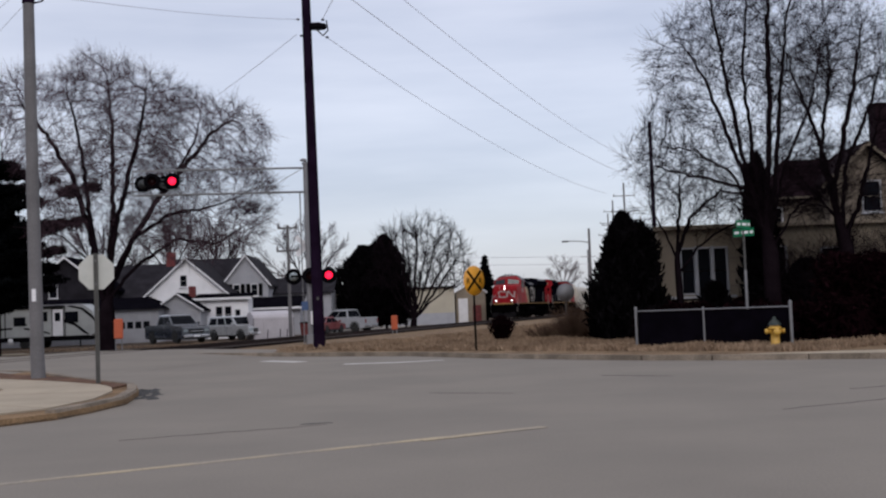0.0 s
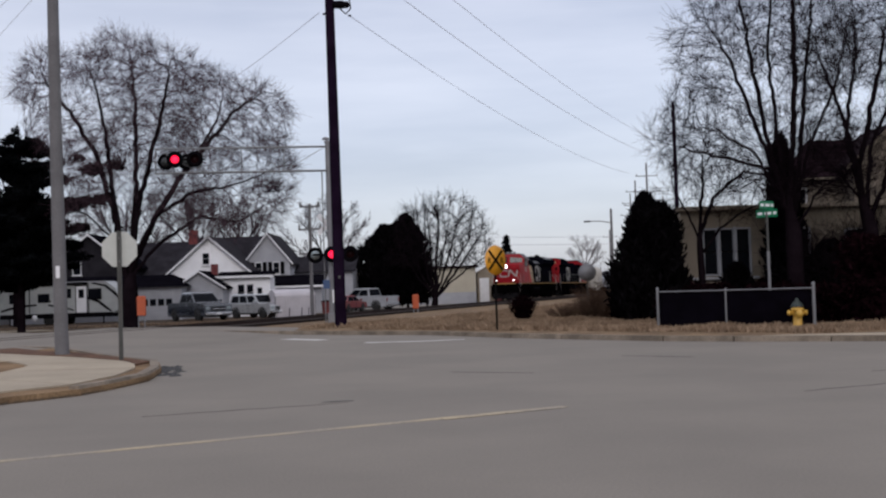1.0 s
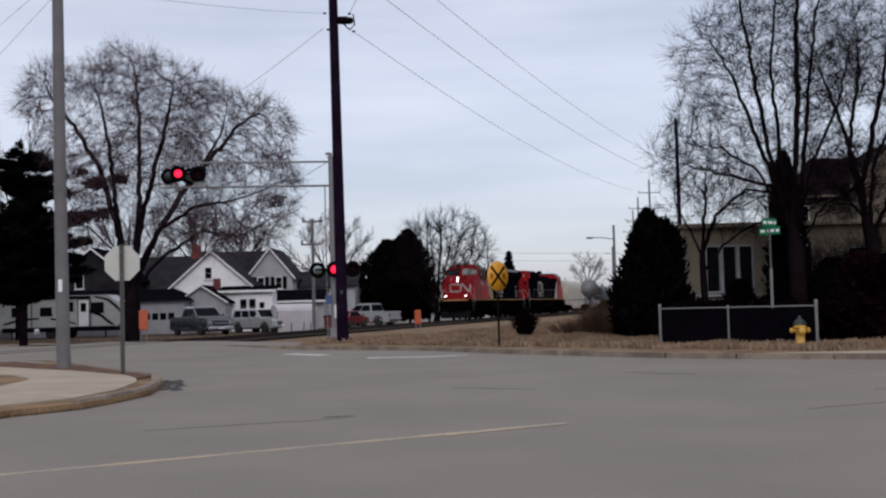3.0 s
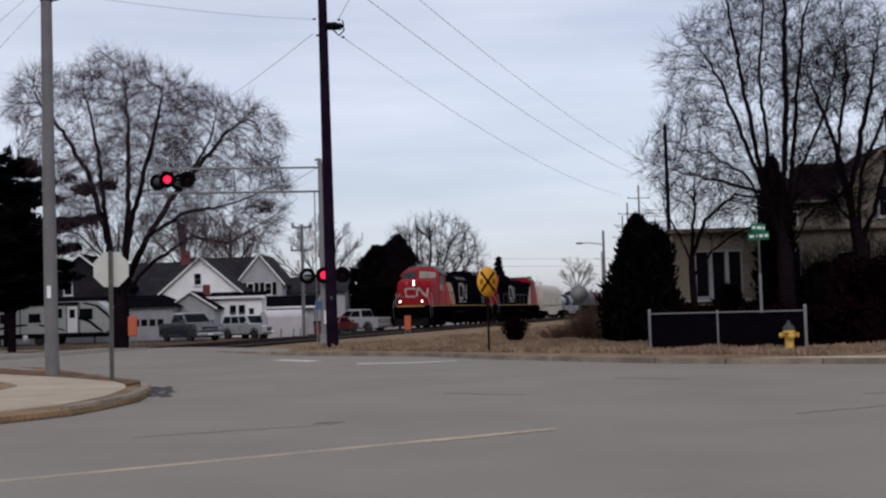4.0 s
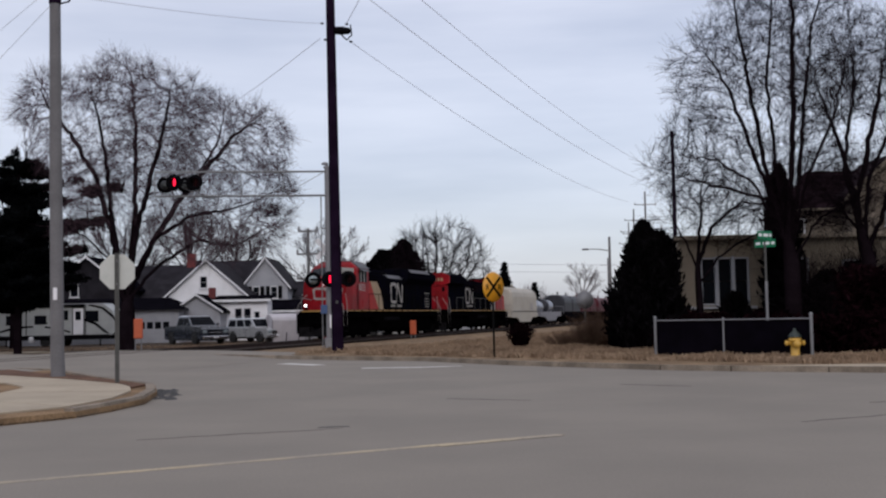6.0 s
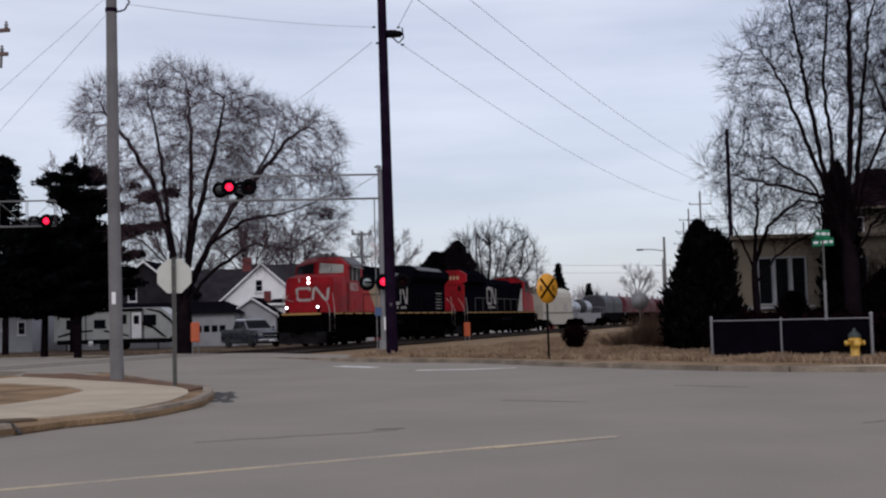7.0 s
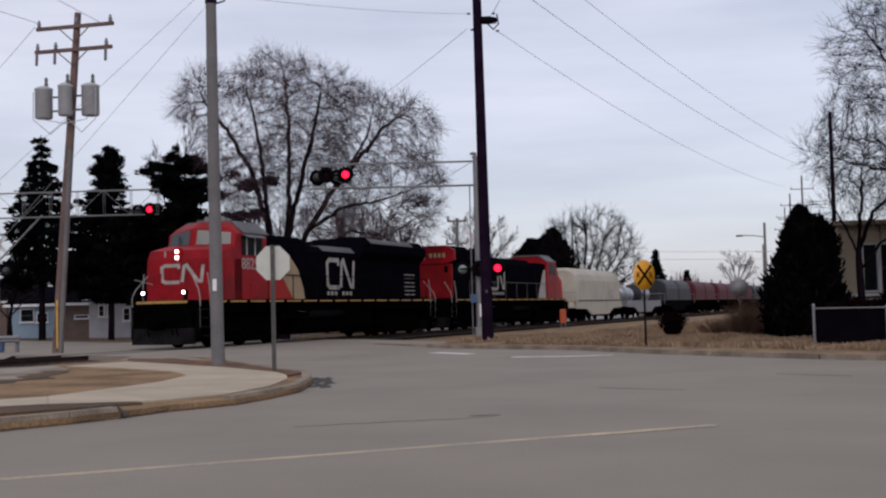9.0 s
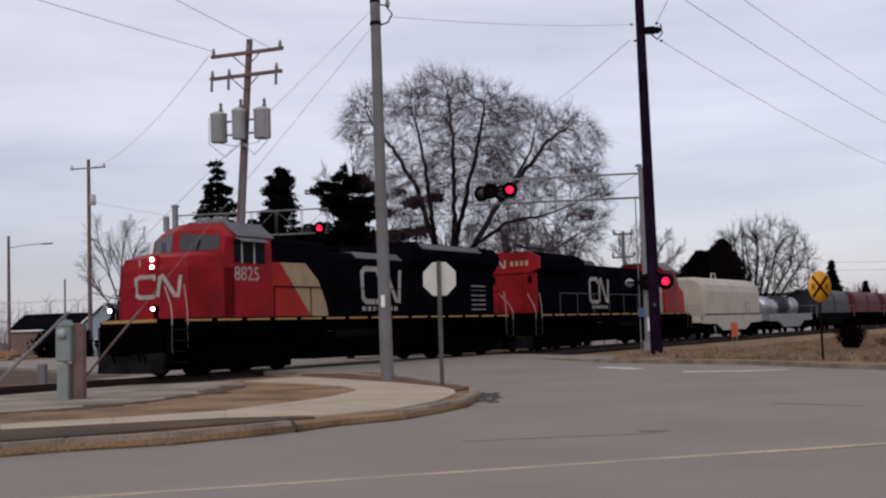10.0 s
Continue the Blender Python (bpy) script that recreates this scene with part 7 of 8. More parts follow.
for x, y, k, sd in ((-45.0, 86.0, 0.8, 71), (-51.0, 92.0, 0.9, 72)):
    bare_tree((x, y, -0.2), [(0, 0, 0), (0, 0, 2.0 * k), (0.2, 0, 3.4 * k)], [(0.5, 180, 40, 4.0 * k), (0.6, 0, 42, 4.0 * k), (0.85, 280, 60, 3.6 * k), (1.0, 90, 75, 4.2 * k), (1.0, 200, 58, 4.0 * k), (1.0, 330, 58, 3.8 * k)], PLAN_FAN, sd, "low bare tree before the far houses", 0.2, group="trees before the far houses")
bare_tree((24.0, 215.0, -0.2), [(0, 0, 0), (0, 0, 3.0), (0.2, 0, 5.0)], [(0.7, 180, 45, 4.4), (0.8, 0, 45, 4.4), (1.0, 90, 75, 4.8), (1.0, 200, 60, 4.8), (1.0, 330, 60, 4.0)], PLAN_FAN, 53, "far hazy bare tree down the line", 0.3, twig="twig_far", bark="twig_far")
spruce((6.9, 150.0, -0.2), 8.3, 1.9, 3, "small dark spruce behind the warning sign")
spruce((13.5, 190.0, -0.2), 7.0, 1.6, 4, "far small dark spruce")
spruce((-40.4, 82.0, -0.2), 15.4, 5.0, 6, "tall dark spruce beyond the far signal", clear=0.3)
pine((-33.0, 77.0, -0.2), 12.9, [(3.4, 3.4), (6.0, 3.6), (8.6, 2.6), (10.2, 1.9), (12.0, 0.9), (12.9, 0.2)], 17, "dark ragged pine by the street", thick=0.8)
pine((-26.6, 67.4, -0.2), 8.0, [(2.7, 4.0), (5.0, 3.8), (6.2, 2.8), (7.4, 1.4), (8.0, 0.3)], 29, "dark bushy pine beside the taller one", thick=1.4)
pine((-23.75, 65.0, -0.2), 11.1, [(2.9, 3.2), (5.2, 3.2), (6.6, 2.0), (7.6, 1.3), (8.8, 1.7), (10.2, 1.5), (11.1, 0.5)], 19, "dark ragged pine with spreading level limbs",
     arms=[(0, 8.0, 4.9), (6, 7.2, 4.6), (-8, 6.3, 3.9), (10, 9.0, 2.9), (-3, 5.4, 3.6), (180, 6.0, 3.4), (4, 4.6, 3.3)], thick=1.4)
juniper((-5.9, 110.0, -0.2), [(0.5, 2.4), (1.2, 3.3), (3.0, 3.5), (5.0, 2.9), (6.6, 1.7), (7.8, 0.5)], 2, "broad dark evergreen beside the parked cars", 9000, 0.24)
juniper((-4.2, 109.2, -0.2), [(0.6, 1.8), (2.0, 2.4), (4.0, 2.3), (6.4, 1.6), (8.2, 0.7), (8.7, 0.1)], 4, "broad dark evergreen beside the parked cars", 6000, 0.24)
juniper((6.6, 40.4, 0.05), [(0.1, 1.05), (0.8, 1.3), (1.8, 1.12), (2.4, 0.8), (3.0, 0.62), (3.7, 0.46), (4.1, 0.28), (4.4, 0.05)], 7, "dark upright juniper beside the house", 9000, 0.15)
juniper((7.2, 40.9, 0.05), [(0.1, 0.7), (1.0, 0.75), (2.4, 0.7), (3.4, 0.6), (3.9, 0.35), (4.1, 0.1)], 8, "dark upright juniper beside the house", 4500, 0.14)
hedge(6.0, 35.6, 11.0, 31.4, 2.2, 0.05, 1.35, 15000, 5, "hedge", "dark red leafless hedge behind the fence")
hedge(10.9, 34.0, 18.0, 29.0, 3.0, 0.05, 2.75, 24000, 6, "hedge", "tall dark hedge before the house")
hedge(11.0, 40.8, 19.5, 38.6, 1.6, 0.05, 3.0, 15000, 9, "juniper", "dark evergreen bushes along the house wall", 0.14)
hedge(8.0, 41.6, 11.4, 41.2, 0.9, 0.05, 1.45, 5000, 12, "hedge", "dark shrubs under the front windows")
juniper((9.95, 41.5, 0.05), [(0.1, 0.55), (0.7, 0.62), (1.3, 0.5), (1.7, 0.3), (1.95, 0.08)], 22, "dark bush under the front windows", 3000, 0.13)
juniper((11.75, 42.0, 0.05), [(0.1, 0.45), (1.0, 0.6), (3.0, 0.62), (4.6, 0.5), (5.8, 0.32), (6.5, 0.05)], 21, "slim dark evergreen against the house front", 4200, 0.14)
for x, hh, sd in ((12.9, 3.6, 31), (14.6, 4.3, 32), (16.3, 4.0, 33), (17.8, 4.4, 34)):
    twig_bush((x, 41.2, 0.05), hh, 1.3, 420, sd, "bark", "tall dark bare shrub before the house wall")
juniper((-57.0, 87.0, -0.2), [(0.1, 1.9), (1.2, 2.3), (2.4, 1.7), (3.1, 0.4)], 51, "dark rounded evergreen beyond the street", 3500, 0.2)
twig_bush((5.4, 45.0, 0.05), 1.55, 1.05, 320, 3, "scrub", "dry brown bush on the verge")
twig_bush((6.6, 47.5, 0.05), 1.3, 1.3, 320, 13, "scrub", "dry brown bush on the verge")
twig_bush((4.5, 47.0, 0.05), 0.8, 1.0, 200, 14, "scrub", "low dry bush on the verge")
juniper((2.55, 44.0, 0.05), [(0.02, 0.06), (0.25, 0.2), (0.55, 0.4), (0.8, 0.44), (0.98, 0.2), (1.05, 0.05)], 15, "small dark red-brown bush on the verge", 1500, 0.07, "hedge", "small_bush")
grass_field("dry_grass", [(-3.6, 42.4, 12.6, -14.6, 4.5, 3.6, 0.11, 0.42), (-6.2, 46.6, 9.0, -7.0, 9.0, 12.0, 0.11, 0.38), (2.0, 45.0, 9.0, 30.0, -3.0, 10.0, 0.11, 0.20)], 60000, 3, 0.2, "tall dead grass on the verge")
grass_field("dry_grass", [(-35, 66, 60, 22, 2, 6, -0.16, 1.0)], 9000, 7, 0.14, "thin dead grass beyond the track")
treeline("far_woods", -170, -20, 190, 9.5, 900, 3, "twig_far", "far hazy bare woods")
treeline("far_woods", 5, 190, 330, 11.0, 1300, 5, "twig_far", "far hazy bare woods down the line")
treeline("far_woods", 26, 120, 240, 8.0, 900, 8, "bark", "dark scrub along the railway cutting")

# ---- houses, sheds and parked vehicles ----


def window(parent, x, y, z, w, h, panes=(1, 2), shutters=False, trim="white", depth=0.06):
    """A sash window on a wall that faces the camera: frame, sill and separate panes."""
    fr = Geo()
    t = 0.055
    fr.rim(x, y - depth, y, z, w, h, t)
    win = part("window", fr, M[trim], parent)
    nx, nz = panes
    pw, ph = (w - 2 * t) / nx, (h - 2 * t) / nz
    for i in range(nx):
        for k in range(nz):
            part("pane", Geo().box(x - w / 2 + t + pw * (i + 0.5), y - 0.012, z - h / 2 + t + ph * (k + 0.5), pw - 0.035, 0.016, ph - 0.035), M["glass_dark"], win)
    part("sill", Geo().box(x, y - 0.05, z - h / 2 - 0.035, w + 0.14, 0.12, 0.06, 0.01), M[trim], win)
    if shutters:
        for s in (-1, 1):
            part("shutter", Geo().box(x + s * (w / 2 + 0.2), y - 0.02, z, 0.34, 0.04, h, 0.008), M["black"], win, "black shutter")
    return win


def boards(parent, x0, x1, y, z0, z1, material, step=0.22):
    """Lapped clapboards on a front wall."""
    k = int((z1 - z0) / step)
    for i in range(k):
        z = z0 + step * i
        part("clapboard", Geo().prism([(y - 0.03, z), (y, z), (y, z + step), (y - 0.012, z + step)], x0, x1, "x"), material, parent)


def gable_roof(parent, x0, x1, y0, y1, z, peak, material, axis="y", over=0.35, thick=0.14, trim=None):
    """Two roof slopes; the ridge runs along the axis."""
    if axis == "y":
        xm = (x0 + x1) / 2
        run = (x1 - x0) / 2
        sl = (peak - z) / run
        for s in (-1, 1):
            xe = xm + s * (run + over)
            ze = z - sl * over
            out = [(xm, peak), (xe, ze), (xe, ze + thick), (xm, peak + thick)]
            if s < 0:
                out = out[::-1]
            part("roof_slope", Geo().prism(out[::-1], y0 - over, y1 + over), material, parent)
            if trim:
                o2 = [(xm, peak - 0.02), (xe, ze - 0.02), (xe, ze + thick * 0.9), (xm, peak + thick * 0.9)]
                part("barge_board", Geo().prism(o2 if s > 0 else o2[::-1], y0 - over - 0.06, y0 - over - 0.004), trim, parent)
    else:
        ym = (y0 + y1) / 2
        run = (y1 - y0) / 2
        sl = (peak - z) / run
        for s in (-1, 1):
            ye = ym + s * (run + over)
            ze = z - sl * over
            out = [(ym, peak), (ye, ze), (ye, ze + thick), (ym, peak + thick)]
            part("roof_slope", Geo().prism(out if s > 0 else out[::-1], x0 - over, x1 + over, "x"), material, parent)
        if trim:
            part("fascia", Geo().box((x0 + x1) / 2, y0 - over - 0.03, z - sl * over + 0.06, x1 - x0 + 2 * over, 0.05, 0.2), trim, parent)


def body_walls(parent, x0, x1, y0, y1, z0, z, material, peak=None, axis="y"):
    """Solid walls, with gable ends where a peak is given."""
    g = Geo()
    if peak and axis == "y":
        g.prism([(x0, z0), (x1, z0), (x1, z), ((x0 + x1) / 2, peak), (x0, z)], y0, y1)
    elif peak:
        g.prism([(y0, z0), (y1, z0), (y1, z), ((y0 + y1) / 2, peak), (y0, z)], x0, x1, "x")
    else:
        g.box((x0 + x1) / 2, (y0 + y1) / 2, (z0 + z) / 2, x1 - x0, y1 - y0, z - z0)
    return part("wall", g, material, parent)


def cream_house():
    h = thing("house", None, at=pose(0, 0, 0), label="cream stucco house with flat-roofed front and brown gabled upper storey", category="house")
    # flat-roofed front, in wall pieces round real window openings
    y0, y1, zt = 43.0, 43.25, 4.0
    spans = [(8.3, 9.05, 0, 4), (9.05, 10.85, 0, 1.62), (9.05, 10.85, 3.34, 4), (10.85, 11.9, 0, 4), (11.9, 13.0, 0, 1.7), (11.9, 13.0, 3.3, 4), (13.0, 14.2, 0, 4), (14.2, 15.2, 0, 1.7), (14.2, 15.2, 3.2, 4), (15.2, 21, 0, 4)]
    for a, b, z0, z1 in spans:
        part("wall", Geo().box((a + b) / 2, (y0 + y1) / 2, (z0 + z1) / 2, b - a, y1 - y0, z1 - z0), M["cream"], h)
    part("wall", Geo().box(8.425, 46.2, 2, 0.25, 5.9, 4), M["cream"], h)
    part("wall", Geo().box(20.9, 46.2, 2, 0.25, 5.9, 4), M["cream"], h)
    part("roof", Geo().box(14.6, 46.0, 4.06, 12.9, 6.6, 0.12, 0.02), M["shingle"], h)
    part("fascia", Geo().box(14.6, 42.68, 4.05, 13.0, 0.06, 0.16, 0.01), M["cream"], h, "pale roof edge")
    part("back_room_wall", Geo().box(14.6, 45.2, 2, 12.0, 0.1, 3.9), M["brown_wall"], h)
    for x in (9.36, 9.95, 10.54):
        window(h, x, 43.12, 2.48, 0.56, 1.72, (1, 2), trim="siding_grey", depth=0.16)
    for x in (9.655, 10.245):
        part("mullion", Geo().box(x, 42.98, 2.48, 0.07, 0.16, 1.8, 0.01), M["siding_grey"], h)
    window(h, 12.45, 43.12, 2.5, 1.08, 1.56, (2, 1), trim="siding_grey", depth=0.16)
    window(h, 14.7, 43.12, 2.45, 0.98, 1.46, (2, 1), trim="siding_grey", depth=0.16)
    part("window_ledge", Geo().box(9.5, 42.7, 1.52, 2.9, 0.6, 0.1, 0.02), M["siding_grey"], h, "broad pale window ledge")
    part("window_ledge", Geo().box(9.3, 42.6, 1.34, 2.7, 0.5, 0.12, 0.02), M["cream"], h)
    part("foundation", Geo().box(9.4, 42.75, 0.65, 2.6, 0.45, 1.3, 0.02), M["cream"], h)
    for z in (1.9, 2.4, 2.9, 3.4, 3.8):
        part("wall_joint", Geo().box(11.37, 42.99, z, 1.0, 0.012, 0.02), M["brown_wall"], h)
    # upper storey
    body_walls(h, 14.1, 22.0, 49.0, 51.6, 3.9, 5.5, M["cream_shaded"])
    part("hip_roof", hull([[(13.5, 48.6, 5.4), (22.4, 48.6, 5.4), (22.4, 52.2, 5.4), (14.5, 52.2, 5.4)], [(13.5, 48.6, 5.55), (22.4, 48.6, 5.55), (22.4, 52.2, 5.55), (14.5, 52.2, 5.55)],
                           [(15.2, 50.3, 7.25), (22.0, 50.3, 7.25), (22.0, 50.5, 7.25), (15.2, 50.5, 7.25)]]), M["shingle_brown"], h, "brown hipped roof")
    part("gutter", Geo().box(17.9, 48.56, 5.48, 8.8, 0.08, 0.1, 0.02), M["cream"], h)
    body_walls(h, 16.2, 19.3, 47.6, 50.6, 3.9, 6.05, M["cream_shaded"], 7.4)
    gable_roof(h, 16.2, 19.3, 47.6, 50.6, 6.05, 7.4, M["shingle_brown"], "y", 0.4, 0.16, M["cream"])
    boards(h, 16.22, 19.28, 47.6, 4.0, 6.0, M["cream_shaded"], 0.2)
    boards(h, 14.15, 16.2, 49.0, 4.0, 5.4, M["cream_shaded"], 0.2)
    window(h, 17.9, 47.58, 5.35, 0.8, 1.3, (1, 2), trim="siding_grey", depth=0.08)
    part("chimney", Geo().box(19.9, 51.0, 8.1, 1.0, 0.9, 2.8, 0.03).box(19.9, 51.0, 9.55, 1.12, 1.05, 0.15, 0.02), M["shingle_brown"], h, "dark brick chimney")
    window(h, 14.35, 48.97, 4.7, 0.7, 0.9, (1, 2), depth=0.06)


def white_house():
    h = thing("house", None, at=pose(0, 0, 0), label="white clapboard house with grey shingle gable roof", category="house")
    body_walls(h, -22.6, -16.4, 95.0, 103.0, -0.3, 3.55, M["siding"], 6.25)
    gable_roof(h, -22.6, -16.4, 95.0, 103.0, 3.55, 6.25, M["shingle"], "y", 0.35, 0.16, M["white"])
    boards(h, -22.6, -16.4, 95.0, 0.0, 3.4, M["siding"], 0.32)
    window(h, -19.75, 94.97, 4.55, 0.62, 1.0, (1, 2))
    body_walls(h, -18.3, -14.3, 92.6, 95.0, -0.3, 2.95, M["siding"])
    part("porch_roof", Geo().prism([(92.2, 2.95), (95.0, 3.35), (95.0, 3.45), (92.2, 3.06)], -18.6, -14.0, "x"), M["shingle_dark"], h)
    part("fascia", Geo().box(-16.3, 92.17, 2.98, 4.7, 0.05, 0.18), M["white"], h)
    for x in (-16.55, -15.85):
        window(h, x, 92.58, 1.75, 0.62, 1.35, (1, 2))
    window(h, -15.1, 92.58, 1.6, 0.5, 1.1, (1, 2))
    part("chimney", Geo().box(-18.75, 93.4, 3.4, 0.5, 0.5, 1.3, 0.02), M["brick"], h, "red brick chimney")
    # the wide wing with the low grey roof
    body_walls(h, -28.5, -22.6, 97.0, 105.0, -0.3, 3.2, M["siding_grey"], None)
    gable_roof(h, -28.5, -19.8, 97.0, 105.0, 3.25, 6.1, M["shingle"], "x", 0.4, 0.16, M["white"])
    part("chimney", Geo().box(-22.0, 101.0, 6.5, 0.7, 0.7, 1.4, 0.02), M["brick"], h, "brick chimney")


def grey_house():
    h = thing("house", None, at=pose(0, 0, 0), label="grey clapboard house with black shutters and grey roof", category="house")
    body_walls(h, -17.4, -13.7, 100.0, 108.0, -0.3, 4.35, M["siding_grey"], 6.6)
    gable_roof(h, -17.4, -13.7, 100.0, 108.0, 4.35, 6.6, M["shingle"], "y", 0.3, 0.16, M["white"])
    boards(h, -17.4, -13.7, 100.0, 2.9, 4.3, M["siding_grey"], 0.28)
    gable_roof(h, -22.5, -15.6, 101.5, 107.0, 4.4, 6.55, M["shingle"], "x", 0.25, 0.16)
    body_walls(h, -22.5, -17.4, 102.0, 107.0, -0.3, 4.35, M["siding_grey"])
    for x in (-16.35, -14.85):
        window(h, x, 99.97, 3.75, 0.62, 1.05, (1, 2), True)
    body_walls(h, -15.9, -10.9, 98.2, 100.0, -0.3, 2.1, M["siding_grey"])
    part("porch_roof", Geo().prism([(97.6, 2.1), (100.0, 3.0), (100.0, 3.12), (97.6, 2.22)], -16.1, -10.6, "x"), M["shingle_dark"], h)
    part("fascia", Geo().box(-13.35, 97.57, 2.12, 5.5, 0.05, 0.16), M["white"], h)
    for x in (-15.2, -12.9):
        window(h, x, 98.17, 1.25, 0.6, 0.9, (1, 2), True)
    part("side_wing_wall", Geo().box(-11.2, 106, 1.7, 5.0, 6.0, 3.8), M["siding_grey"], h)
    part("side_wing_roof", Geo().prism([(102.6, 3.3), (106.0, 4.7), (109.4, 3.3), (109.4, 3.45), (106.0, 4.85), (102.6, 3.45)], -14.0, -8.4, "x"), M["shingle"], h)


def garage(x0, x1, y, z, label, hip, door):
    h = thing("garage", None, at=pose(0, 0, 0), label=label, category="garage", group="garages by the houses")
    d = 6.0
    # white walls; that they lie in shade is given by the grey colour
    if hip:
        body_walls(h, x0, x1, y, y + d, -0.3, z, M["siding_grey"])
        xm0, xm1 = x0 + 1.3, x1 - 1.3
        pts = [(x0 - 0.4, y - 0.4, z), (x1 + 0.4, y - 0.4, z), (x1 + 0.4, y + d, z), (x0 - 0.4, y + d, z), (xm0, y + d / 2, z + 0.95), (xm1, y + d / 2, z + 0.95)]
        part("roof", Geo().add(pts, [(0, 1, 5, 4), (1, 2, 5), (2, 3, 4, 5), (3, 0, 4), (3, 2, 1, 0)]), M["shingle_dark"], h)
    else:
        body_walls(h, x0, x1, y, y + d, -0.3, z, M["siding_grey"], z + 1.15)
        gable_roof(h, x0, x1, y, y + d, z, z + 1.15, M["shingle_dark"], "y", 0.3, 0.12, M["white"])
    dx0, dx1 = door
    dr = part("garage_door", Geo().box((dx0 + dx1) / 2, y - 0.03, 0.95, dx1 - dx0, 0.05, 2.1, 0.01), M["siding_grey"], h, "pale sectional garage door")
    k = 4
    for i in range(k):
        w = (dx1 - dx0) / k
        part("pane", Geo().box(dx0 + w * (i + 0.5), y - 0.062, 1.2, w * 0.74, 0.02, 0.5), M["glass_dark"], dr)
        for z2 in (0.3, 0.7, 1.72):
            part("door_panel", Geo().box(dx0 + w * (i + 0.5), y - 0.062, z2, w * 0.8, 0.018, 0.3, 0.004), M["siding_grey"], dr)


def wheel(parent, x, y, r, w=0.22):
    t = part("wheel", Geo().lathe([(r * 0.6, -w / 2), (r * 0.95, -w / 2), (r, -w * 0.3), (r, w * 0.3), (r * 0.95, w / 2), (r * 0.6, w / 2)], x, y, r, 18, "y"), M["rubber"], parent)
    s = 1 if y > 0 else -1
    rim = part("rim", Geo().lathe([(r * 0.62, s * (w / 2 - 0.05)), (r * 0.62, s * (w / 2 + 0.004)), (r * 0.5, s * (w / 2 - 0.03)), (r * 0.15, s * (w / 2 - 0.02)), (r * 0.1, s * (w / 2))], x, y, r, 16, "y"), M["chrome"], t, "bright alloy rim")
    return t


